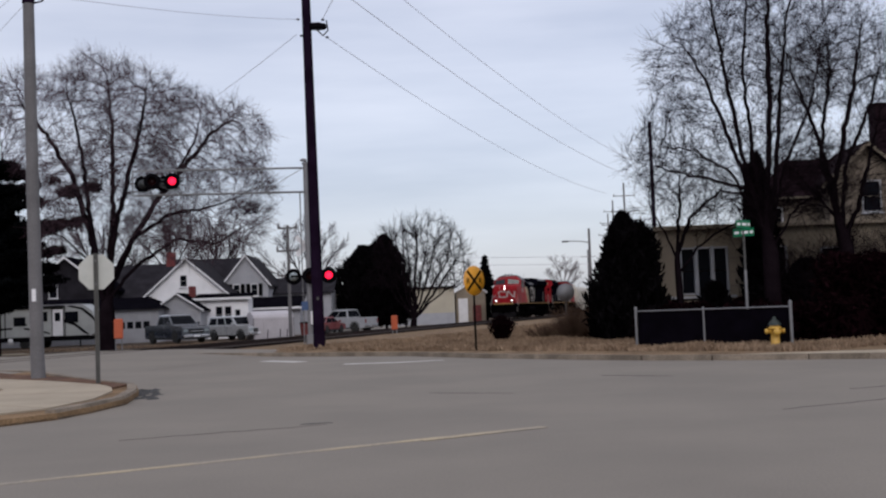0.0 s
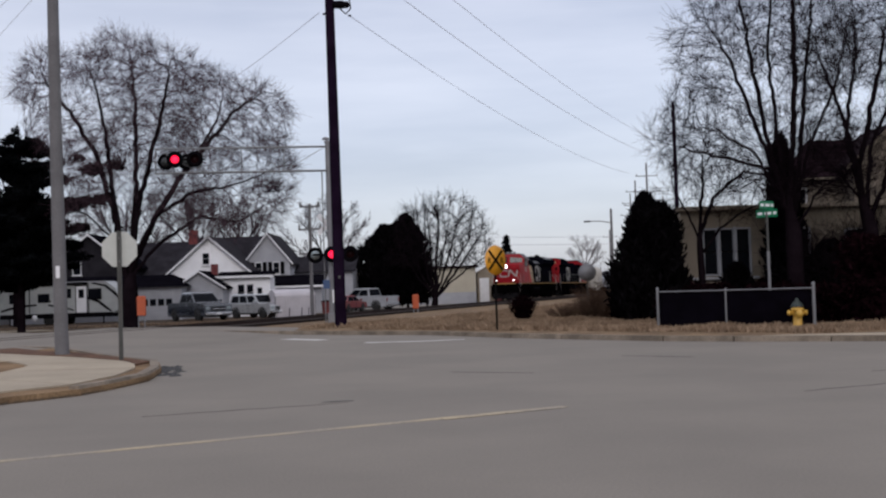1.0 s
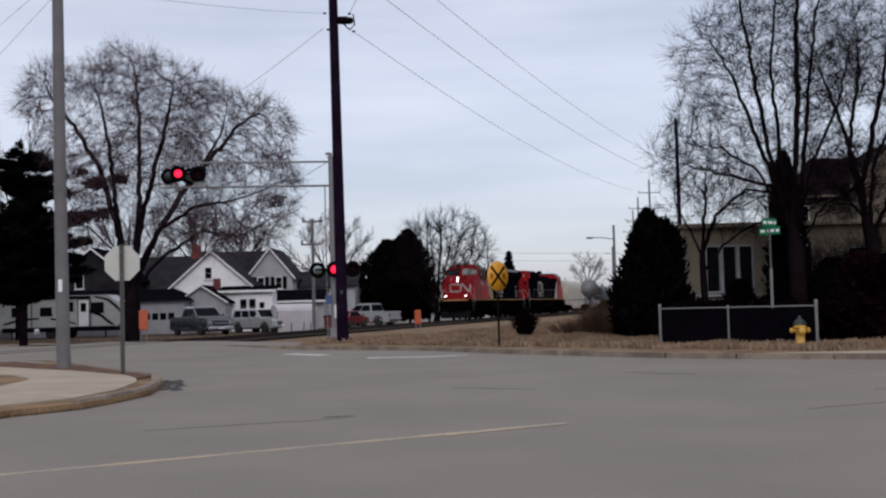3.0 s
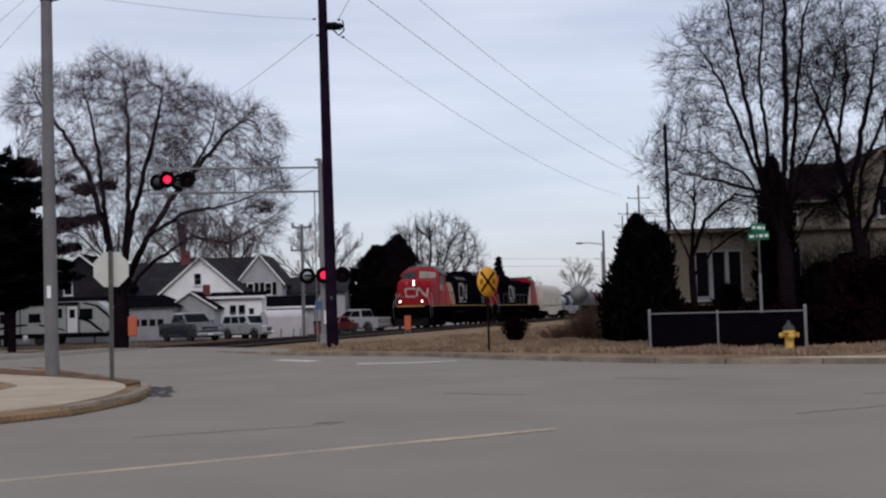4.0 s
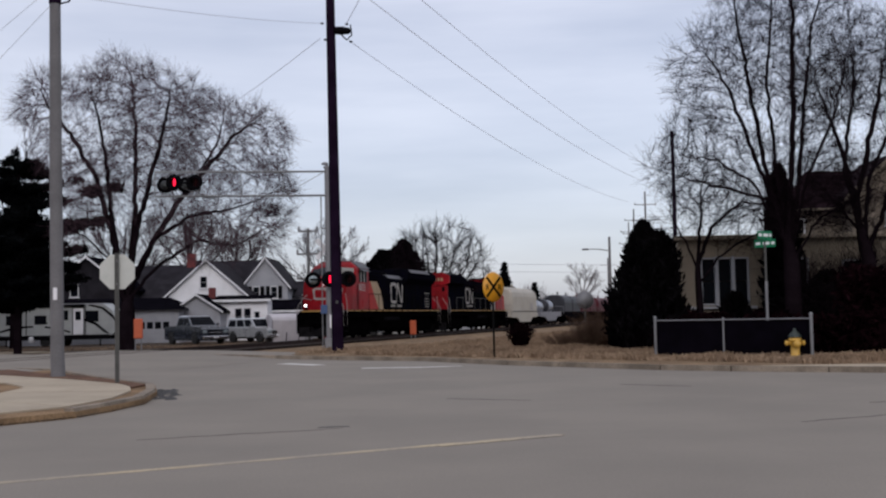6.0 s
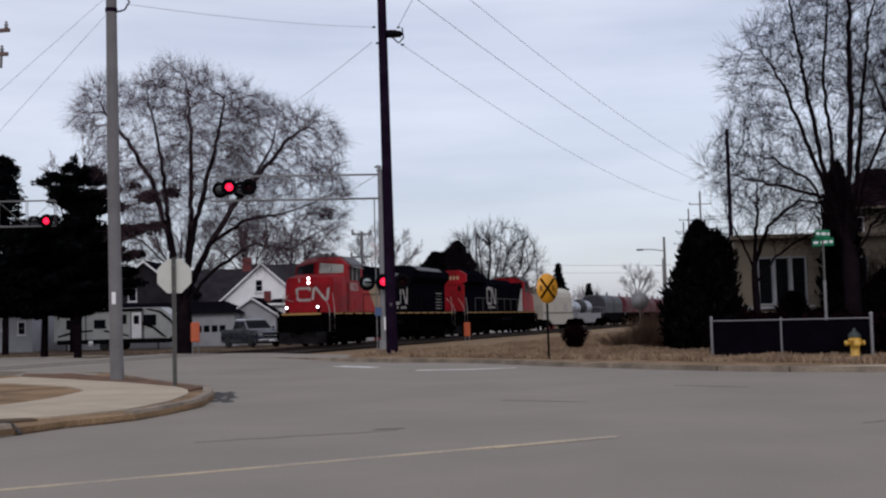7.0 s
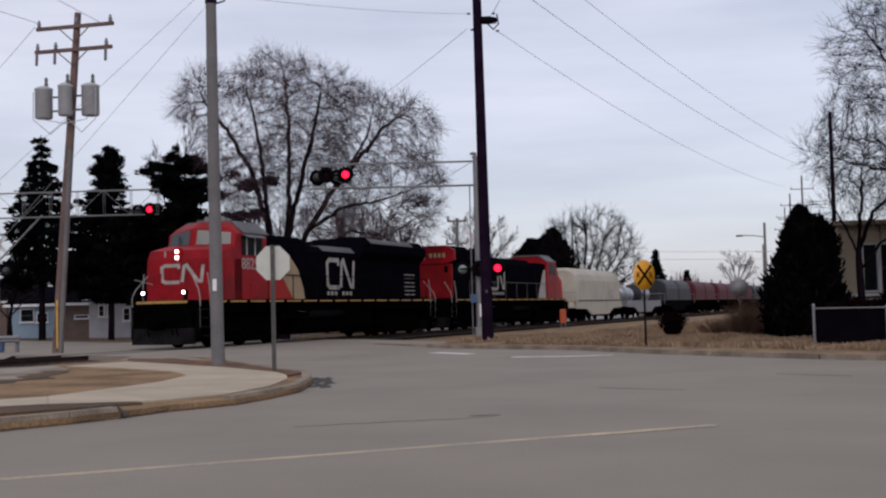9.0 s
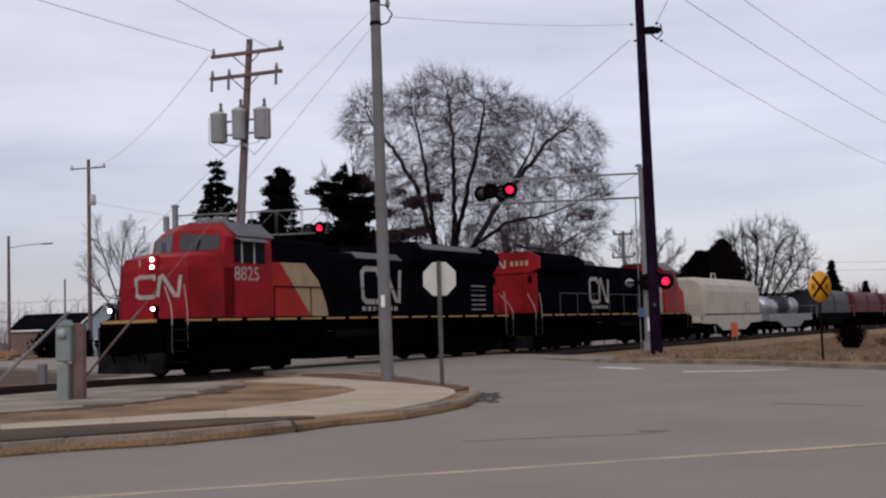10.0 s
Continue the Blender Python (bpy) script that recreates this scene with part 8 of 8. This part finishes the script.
def vehicle(name, kind, at, paint_mat, label, category):
    """A parked car, x to its front: lower body, cabin with glass, wheels, lamps and bumpers."""
    v = thing(name, None, at=at, label=label, category=category)
    m = M[paint_mat]
    if kind == "pickup":
        L, W, deck, top, r = 5.8, 2.02, 1.26, 1.98, 0.42
        cab = (-1.15, 1.3, -0.95, 0.5)
    elif kind == "suv":
        L, W, deck, top, r = 4.5, 1.86, 1.08, 1.76, 0.37
        cab = (-2.15, 0.95, -2.0, 0.35)
    else:
        L, W, deck, top, r = 4.6, 1.8, 0.9, 1.42, 0.33
        cab = (-1.6, 1.1, -0.9, 0.35)
    hl, hw = L / 2, W / 2
    ax = L * 0.31
    prof = [(-hl, 0.5), (-hl + 0.1, 0.36), (-ax - r - 0.1, 0.34), (-ax - r * 0.8, r * 1.5), (-ax, r * 2.18), (-ax + r * 0.8, r * 1.5), (-ax + r + 0.1, 0.34), (ax - r - 0.1, 0.34), (ax - r * 0.8, r * 1.5), (ax, r * 2.18), (ax + r * 0.8, r * 1.5), (ax + r + 0.1, 0.36), (hl - 0.08, 0.36), (hl, 0.55),
            (hl - 0.02, deck - 0.22), (hl - 0.15, deck - 0.08), (cab[1] - 0.05, deck), (cab[0] + 0.05, deck), (-hl + 0.04, deck), (-hl, deck - 0.1)]
    body = Geo().prism(prof, -hw + 0.05, hw - 0.05)
    body.prism([(x * 0.992, 0.3 + (z - 0.3) * 0.97) for x, z in prof], -hw, -hw + 0.05).prism([(x * 0.992, 0.3 + (z - 0.3) * 0.97) for x, z in prof], hw - 0.05, hw)
    part("body", body, m, v)
    part("underbody", Geo().box(0, 0, 0.42, L * 0.92, W * 0.7, 0.26, 0.03), M["rubber"], v)
    b0, b1, t0, t1 = cab
    wt = hw - 0.22
    cabin = hull([[(b0, -hw + 0.06, deck), (b1, -hw + 0.06, deck), (b1, hw - 0.06, deck), (b0, hw - 0.06, deck)], [(t0, -wt, top - 0.05), (t1, -wt, top - 0.05), (t1, wt, top - 0.05), (t0, wt, top - 0.05)],
                  [(t0 + 0.12, -wt + 0.1, top), (t1 - 0.12, -wt + 0.1, top), (t1 - 0.12, wt - 0.1, top), (t0 + 0.12, wt - 0.1, top)]])
    cb = part("cabin", cabin, m, v)
    def pane(pts, name):
        c = sum((Vector(p) for p in pts), Vector()) / 4
        nrm = (Vector(pts[1]) - Vector(pts[0])).cross(Vector(pts[3]) - Vector(pts[0])).normalized()
        if nrm.dot(c - Vector(((b0 + b1) / 2, 0, deck))) < 0:
            nrm = -nrm
        q = [tuple(Vector(p) + nrm * 0.012) for p in pts] + [tuple(Vector(p) - nrm * 0.01) for p in pts]
        part(name, Geo().add(q, [(0, 1, 2, 3), (7, 6, 5, 4), (0, 4, 5, 1), (1, 5, 6, 2), (2, 6, 7, 3), (3, 7, 4, 0)]), M["glass_dark"], cb)
    mixp = lambda a, b, f: tuple(Vector(a).lerp(Vector(b), f))
    for s in (-1, 1):
        lo0, lo1 = (b0, s * (hw - 0.06), deck), (b1, s * (hw - 0.06), deck)
        hi0, hi1 = (t0, s * wt, top - 0.05), (t1, s * wt, top - 0.05)
        k = 3 if kind == "suv" else 2
        for i in range(k):
            f0, f1 = 0.05 + 0.9 * i / k + 0.02, 0.05 + 0.9 * (i + 1) / k - 0.02
            pane([mixp(mixp(lo0, lo1, f0), mixp(hi0, hi1, f0), 0.1), mixp(mixp(lo0, lo1, f1), mixp(hi0, hi1, f1), 0.1), mixp(mixp(lo0, lo1, f1), mixp(hi0, hi1, f1), 0.85), mixp(mixp(lo0, lo1, f0), mixp(hi0, hi1, f0), 0.85)], "side_window")
    for (xb, xt, nm) in ((b1, t1, "windscreen"), (b0, t0, "rear_window")):
        pane([mixp((xb, -hw + 0.14, deck), (xt, -wt + 0.06, top - 0.05), 0.1), mixp((xb, hw - 0.14, deck), (xt, wt - 0.06, top - 0.05), 0.1), mixp((xb, hw - 0.14, deck), (xt, wt - 0.06, top - 0.05), 0.9), mixp((xb, -hw + 0.14, deck), (xt, -wt + 0.06, top - 0.05), 0.9)], nm)
    if kind == "pickup":
        part("cargo_bed", Geo().box(-hl + 1.05, 0, deck + 0.005, 1.75, W - 0.35, 0.02), M["rubber"], v)
    for x in (-ax, ax):
        for y in (-hw + 0.1, hw - 0.1):
            wheel(v, x, y, r)
    for x in (-ax, ax):
        for sd in (-1, 1):
            arch = Geo()
            k = 9
            ring = [(x + (r + q) * cos(pi * j / k), sd * (hw + 0.012), r + (r + q) * sin(pi * j / k)) for q in (0.02, 0.09) for j in range(k + 1)]
            back = [(px, sd * (hw - 0.12), pz) for px, py, pz in ring]
            n0 = k + 1
            arch.add(ring + back, [(j, j + 1, n0 + j + 1, n0 + j) for j in range(k)] + [(j, 2 * n0 + j, 2 * n0 + j + 1, j + 1) for j in range(k)] + [(n0 + j, n0 + j + 1, 3 * n0 + j + 1, 3 * n0 + j) for j in range(k)])
            part("wheel_arch", arch, M["rubber"], v)
    for sd in (-1, 1):
        part("door_sill", Geo().box(0, sd * (hw - 0.01), 0.36, 2 * (ax - r) - 0.15, 0.06, 0.1, 0.01), M["rubber"], v)
        part("door_seam", Geo().box(0.12 if kind != "suv" else 0.0, sd * hw, deck * 0.66, 0.02, 0.012, deck * 0.55), M["rubber"], v)
    part("grille", Geo().box(hl, 0, deck * 0.66, 0.06, W * 0.5, 0.26, 0.02), M["black"], v)
    part("grille_bar", Geo().box(hl + 0.02, 0, deck * 0.66, 0.05, W * 0.48, 0.05, 0.01), M["chrome"], v)
    part("front_bumper", Geo().box(hl + 0.02, 0, 0.5, 0.16, W * 0.94, 0.2, 0.04), M["chrome"] if kind != "sedan" else m, v)
    part("rear_bumper", Geo().box(-hl - 0.02, 0, 0.52, 0.14, W * 0.94, 0.2, 0.04), M["chrome"] if kind != "sedan" else m, v)
    for s in (-1, 1):
        part("headlamp", Geo().box(hl - 0.05, s * W * 0.38, deck * 0.7, 0.12, 0.32, 0.2, 0.03), M["lens_grey"], v)
        part("tail_lamp", Geo().box(-hl + 0.03, s * W * 0.44, deck * 0.75, 0.1, 0.16, 0.34, 0.02), M["car_paint_red"], v)
        part("door_mirror", Geo().box(b1 - 0.25, s * (hw + 0.1), deck + 0.12, 0.12, 0.2, 0.18, 0.03), m, v)
        part("door_handle", Geo().box(0.1, s * (hw + 0.005), deck - 0.15, 0.18, 0.03, 0.04, 0.008), M["chrome"], v)
    part("number_plate", Geo().box(hl + 0.1, 0, 0.52, 0.02, 0.4, 0.12), M["white"], v)
    return v


def caravan():
    v = thing("travel_trailer", None, at=pose(-26.75, 84.0, -0.16), label="white travel trailer with dark swoosh stripes, parked", category="caravan")
    prof = [(-5.2, 0.7), (2.9, 0.7), (3.35, 1.0), (3.45, 1.7), (3.1, 2.5), (2.5, 2.95), (-5.0, 2.95), (-5.2, 2.8)]
    part("body", Geo().prism(prof, -1.2, 1.2), M["trailer"], v)
    part("lower_skirt", Geo().box(-1.0, 0, 0.66, 8.0, 2.43, 0.34, 0.03), M["black"], v)
    part("roof_edge", Geo().prism([(-5.1, 2.9), (2.5, 2.9), (2.45, 3.0), (-5.0, 3.0)], -1.22, 1.22), M["siding_grey"], v)
    for x, w, h, z in ((-3.9, 0.7, 0.55, 1.9), (-1.9, 0.7, 0.5, 1.9), (-0.3, 0.55, 0.55, 2.2), (1.7, 0.8, 0.65, 2.1)):
        w_ = part("window", Geo().box(x, -1.215, z, w, 0.04, h, 0.015), M["glass_dark"], v)
    for x, w, h, z in ((0.75, 0.84, 1.97, 1.75), (-3.9, 0.82, 0.67, 1.9), (-1.9, 0.82, 0.62, 1.9), (-0.3, 0.67, 0.67, 2.2), (1.7, 0.92, 0.77, 2.1)):
        part("dark_surround", Geo().rim(x, -1.225, -1.2, z, w, h, 0.06), M["black"], v, "black rubber surround")
    for x in (-2.9, 1.25):
        part("corner_trim", Geo().box(x, -1.21, 1.85, 0.06, 0.02, 2.1), M["black"], v)
    part("awning", Geo().tube([(-4.6, -1.3, 2.86), (1.2, -1.3, 2.86)], 0.09, 8), M["black"], v, "rolled dark awning")
    d = part("entry_door", Geo().box(0.75, -1.215, 1.75, 0.72, 0.05, 1.85, 0.02), M["white"], v)
    part("window", Geo().box(0.75, -1.25, 2.15, 0.38, 0.03, 0.6, 0.01), M["glass_dark"], d)
    for pts in ([(-4.9, 1.0), (-4.0, 1.2), (-3.0, 1.35), (-2.4, 1.38), (-2.4, 1.5), (-3.2, 1.48), (-4.2, 1.33), (-4.9, 1.12)], [(1.1, 1.8), (1.9, 1.5), (2.5, 1.0), (2.8, 0.85), (2.9, 0.9), (2.6, 1.15), (2.0, 1.65), (1.2, 1.95)],
                [(1.4, 2.85), (2.4, 2.6), (3.2, 1.9), (3.35, 1.6), (3.38, 1.75), (3.2, 2.15), (2.5, 2.72), (1.6, 2.93)], [(-1.6, 1.35), (-0.6, 1.2), (0.2, 0.95), (0.2, 1.05), (-0.6, 1.32), (-1.6, 1.47)], [(-2.2, 1.62), (-1.4, 1.62), (-1.4, 1.72), (-2.2, 1.72)]):
        part("stripe", Geo().prism(pts, -1.212, -1.2), M["black"], v, "dark swoosh stripe")
    for x in (-1.6, -0.8):
        wheel(v, x, -1.05, 0.36)
        wheel(v, x, 1.05, 0.36)
    part("propane_tank", Geo().lathe([(0.1, -0.2), (0.24, -0.12), (0.24, 0.2), (0.1, 0.3)], -2.55, -1.05, 0.5, 14), M["white"], v, "white gas bottle")
    part("tow_frame", Geo().tube([(3.3, -0.8, 0.65), (4.6, 0, 0.6), (3.3, 0.8, 0.65)], 0.06, 6), M["black"], v)
    part("jack_stand", Geo().tube([(4.4, 0, 0.0), (4.4, 0, 0.9)], 0.05, 6), M["black"], v)
    for x in (-4.4, 2.2):
        part("jack_stand", Geo().tube([(x, -0.9, 0.0), (x, -0.9, 0.6)], 0.05, 6), M["black"], v)


def fabric_shed():
    s = thing("storage_shed", None, at=pose(-11.15, 84.0, -0.16, 0, 0, 22), label="low white fabric storage shed", category="shed")
    part("cover", Geo().prism([(0.0, 0.0), (2.3, 0.0), (2.3, 1.55), (2.15, 1.75), (1.15, 2.02), (0.15, 1.75), (0.0, 1.55)], -1.5, 1.4, "x"), M["shed"], s)
    part("door_flap", Geo().box(-0.1, -0.02, 0.75, 1.4, 0.03, 1.45, 0.01), M["shed"], s)
    for x in (-1.5, 1.4):
        part("pole", Geo().tube([(x, -0.03, 0), (x, -0.03, 1.55)], 0.03, 6), M["galv"], s)
    for x in (-0.6, 0.3, 0.8):
        part("weed_stake", Geo().tube([(x, -0.3, 0), (x + 0.05, -0.3, 0.7)], 0.03, 5), M["dark_pole"], s)


def tan_building():
    b = thing("warehouse", None, at=pose(0, 0, 0), label="long low tan metal warehouse with dark eaves", category="warehouse")
    body_walls(b, -24.0, 2.6, 135.0, 150.0, -0.4, 4.0, M["tan_wall"])
    part("eaves", Geo().box(-10.6, 134.9, 4.05, 27.0, 0.5, 0.22, 0.02), M["shingle_brown"], b, "dark brown eaves")
    part("base_band", Geo().box(-10.7, 134.96, 0.4, 26.6, 0.06, 1.5), M["siding_grey"], b, "grey base band")
    for i in range(24):
        part("wall_rib", Geo().box(-23.4 + i * 1.1, 134.97, 2.5, 0.06, 0.05, 2.8), M["tan_wall"], b)
    a = thing("annex", None, at=pose(0, 0, 0), label="small yellow-cream gabled annex with a dark door", category="building")
    body_walls(a, 2.8, 6.2, 137.0, 145.0, -0.4, 3.4, M["cream"], 4.4)
    gable_roof(a, 2.8, 6.2, 137.0, 145.0, 3.4, 4.4, M["white"], "y", 0.25, 0.15)
    part("door", Geo().box(5.2, 136.97, 0.8, 1.0, 0.06, 2.2, 0.01), M["brick"], a, "dark red door")
    part("door_arch", Geo().box(3.6, 136.97, 1.2, 1.1, 0.06, 3.0, 0.01), M["white"], a)


def far_houses():
    def small(x0, x1, y, z, peak, wall, roof, label, wins, axis="x"):
        h = thing("house", None, at=pose(0, 0, 0), label=label, category="house", group="far houses")
        body_walls(h, x0, x1, y, y + 7, -0.4, z, M[wall], peak, axis)
        gable_roof(h, x0, x1, y, y + 7, z, peak, M[roof], axis, 0.35, 0.15, M["white"])
        for x, zz, w, hh in wins:
            window(h, x, y - 0.02, zz, w, hh, (1, 2))
        return h
    small(-31.5, -25.5, 93.0, 4.2, 6.6, "shingle", "shingle_dark", "dim grey house behind the pines", [(-29.5, 4.0, 0.7, 1.0), (-27.0, 2.0, 0.8, 1.2)], "y")
    # white house, dimmed by a grey wall colour
    small(-38.6, -34.8, 86.0, 2.9, 4.4, "siding_grey", "shingle_dark", "small white house beyond the street", [(-37.6, 1.9, 0.5, 0.9), (-36.9, 1.9, 0.5, 0.9), (-35.6, 1.6, 0.6, 1.0)])
    small(-43.0, -39.2, 90.0, 2.6, 4.0, "brown_wall", "shingle_dark", "low brown house beyond the street", [(-41.0, 1.5, 1.2, 0.3)])
    small(-48.2, -43.6, 92.0, 2.6, 4.0, "blue_wall", "shingle_dark", "low blue house with a wide white window", [(-46.6, 1.7, 1.2, 1.1), (-45.3, 1.5, 1.0, 0.8)])
    small(-57.5, -50.0, 95.0, 3.0, 4.6, "brown_wall", "shingle_dark", "dim brown house beyond the street", [(-55.0, 1.6, 0.8, 1.0), (-52.5, 1.6, 0.8, 1.0)])
    small(-66.0, -61.2, 104.0, 3.0, 4.8, "blue_wall", "shingle", "pale blue gabled house down the far street", [(-64.5, 1.0, 0.7, 0.9)], "y")
    small(-100, -84, 140.0, 3.0, 5.0, "brown_wall", "shingle_dark", "far brown house on the skyline", [])
    small(-79, -68, 135.0, 2.8, 5.6, "brown_wall", "shingle_dark", "far house with a dark roof", [])


def wood_pile():
    w = thing("wood_pile", None, at=pose(-57.5, 80.0, -0.16), label="heap of cut logs and split firewood", category="wood pile")
    rnd = random.Random(6)
    for i in range(70):
        x, y = rnd.gauss(0, 1.6), rnd.gauss(0, 0.8)
        z = max(0.12, 1.1 - 0.35 * abs(x) - 0.3 * abs(y)) * rnd.uniform(0.2, 1)
        a, ln = rnd.uniform(0, pi), rnd.uniform(0.25, 0.6)
        part("log", Geo().tube([(x - cos(a) * ln, y - sin(a) * ln, z), (x + cos(a) * ln, y + sin(a) * ln, z + rnd.uniform(-0.1, 0.1))], rnd.uniform(0.07, 0.16), 7), M["wood"], w)


def yard_things():
    # round sign seen from its back, further along the verge
    s = thing("round_sign", None, at=pose(5.43, 48.0, 0.05), label="grey back of a round sign on a short post", category="road sign")
    part("sign_plate", Geo().lathe([(0.36, 0.01), (0.36, 0.0), (0.0001, 0.0)], 0, 0, 1.9, 24, "y"), M["galv"], s)
    part("post", Geo().box(0, 0.03, 0.85, 0.07, 0.04, 1.75, 0.006), M["post"], s)
    # concrete walk and pale lot across the far street
    thing("far_pavement", Geo().slab([(-64, 66), (-34, 62), (-22, 66), (-24, 69), (-36, 67), (-64, 72)], -0.15, -0.12), M["concrete"], label="pale gravel lot across the street", category="pavement", kind="structure")
    thing("driveway", Geo().slab([(-26, 72), (-8, 76), (-7, 96), (-28, 92)], -0.15, -0.125), M["dirt"], label="bare brown dirt drive before the houses", category="driveway", kind="structure")
    thing("parking_lot", Geo().slab([(-14, 98), (4, 98), (14, 134), (-22, 134)], -0.15, -0.125), M["asphalt"], label="grey asphalt lot before the warehouse", category="parking lot", kind="structure")
    b = thing("trash_bin", None, at=pose(-10.2, 95.0, -0.14), label="dark red garden bin beside the shed", category="bin")
    part("tub", Geo().lathe([(0.3, 0), (0.38, 0.9), (0.4, 0.95)], 0, 0, 0, 14), M["brick"], b)
    part("lid", Geo().lathe([(0.41, 0.95), (0.4, 1.02), (0.1, 1.08)], 0, 0, 0, 14), M["black"], b)
    f = thing("garden_fence", None, at=pose(-10.0, 100.0, -0.16), label="low dark picket fence by the cars", category="fence")
    for i in range(14):
        part("picket", Geo().box(0.22 * i - 1.5, 0, 0.5, 0.09, 0.03, 1.0, 0.01), M["brown_wall"], f)
    for z in (0.3, 0.75):
        part("rail", Geo().box(-0.07, 0.04, z, 3.1, 0.04, 0.08, 0.01), M["brown_wall"], f)
    j = thing("junk_post", None, at=pose(-20.4, 30.0, 0.05), label="short weathered timber post by the track", category="post")
    part("post", Geo().box(0, 0, 0.35, 0.25, 0.2, 0.7, 0.03), M["grey_pole"], j)


cream_house()
white_house()
grey_house()
garage(-33.0, -20.2, 88.0, 2.35, "white garage with a low dark hipped roof", True, (-23.2, -20.8))
garage(-21.0, -17.5, 90.0, 2.25, "small white gabled garage", False, (-20.5, -18.0))
far_houses()
tan_building()
fabric_shed()
caravan()
vehicle("pickup_truck", "pickup", pose(-17.5, 81.5, -0.16, 0, 0, -52), "truck_blue", "slate blue crew cab pickup truck, parked", "truck")
vehicle("suv", "suv", pose(-14.0, 85.0, -0.16, 0, 0, -38), "suv_silver", "silver boxy off-road estate car, parked", "car")
vehicle("pickup_truck", "pickup", pose(-7.7, 103.0, -0.16, 0, 0, 150), "car_paint_white", "pale grey pickup truck parked under the evergreen", "truck")
vehicle("sedan", "sedan", pose(-8.9, 98.0, -0.16, 0, 0, 70), "car_paint_red", "dark red sedan parked beside the track", "car")
wood_pile()
yard_things()

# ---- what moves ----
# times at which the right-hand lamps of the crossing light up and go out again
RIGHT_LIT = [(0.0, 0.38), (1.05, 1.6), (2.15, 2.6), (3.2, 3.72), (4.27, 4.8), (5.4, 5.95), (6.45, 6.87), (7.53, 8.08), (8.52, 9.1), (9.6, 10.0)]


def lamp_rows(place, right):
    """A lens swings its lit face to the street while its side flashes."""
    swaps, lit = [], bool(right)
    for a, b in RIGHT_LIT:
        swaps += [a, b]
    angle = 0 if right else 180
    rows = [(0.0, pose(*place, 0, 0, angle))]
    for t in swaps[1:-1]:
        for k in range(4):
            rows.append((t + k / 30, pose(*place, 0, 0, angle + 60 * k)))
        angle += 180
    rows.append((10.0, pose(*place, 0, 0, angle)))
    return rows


def motions():
    for ob, back, turn in TRAIN:
        walk(ob, [(t, pose(*on_track(LEAD_START - back - SPEED * t, 0, RAIL_Z), 0, 0, HEADING + turn)) for t in (0.0, 5.0, 10.0)])
    for ob, place, r in ROLLING:
        sign = -1 if ob.parent.parent == engine_2 else 1
        step = 2 / 30
        rows = [(i * step, pose(*place) @ Matrix.Rotation(sign * SPEED * i * step / r, 4, "Y")) for i in range(151)]
        walk(ob, rows)
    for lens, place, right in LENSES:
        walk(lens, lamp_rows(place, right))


motions()
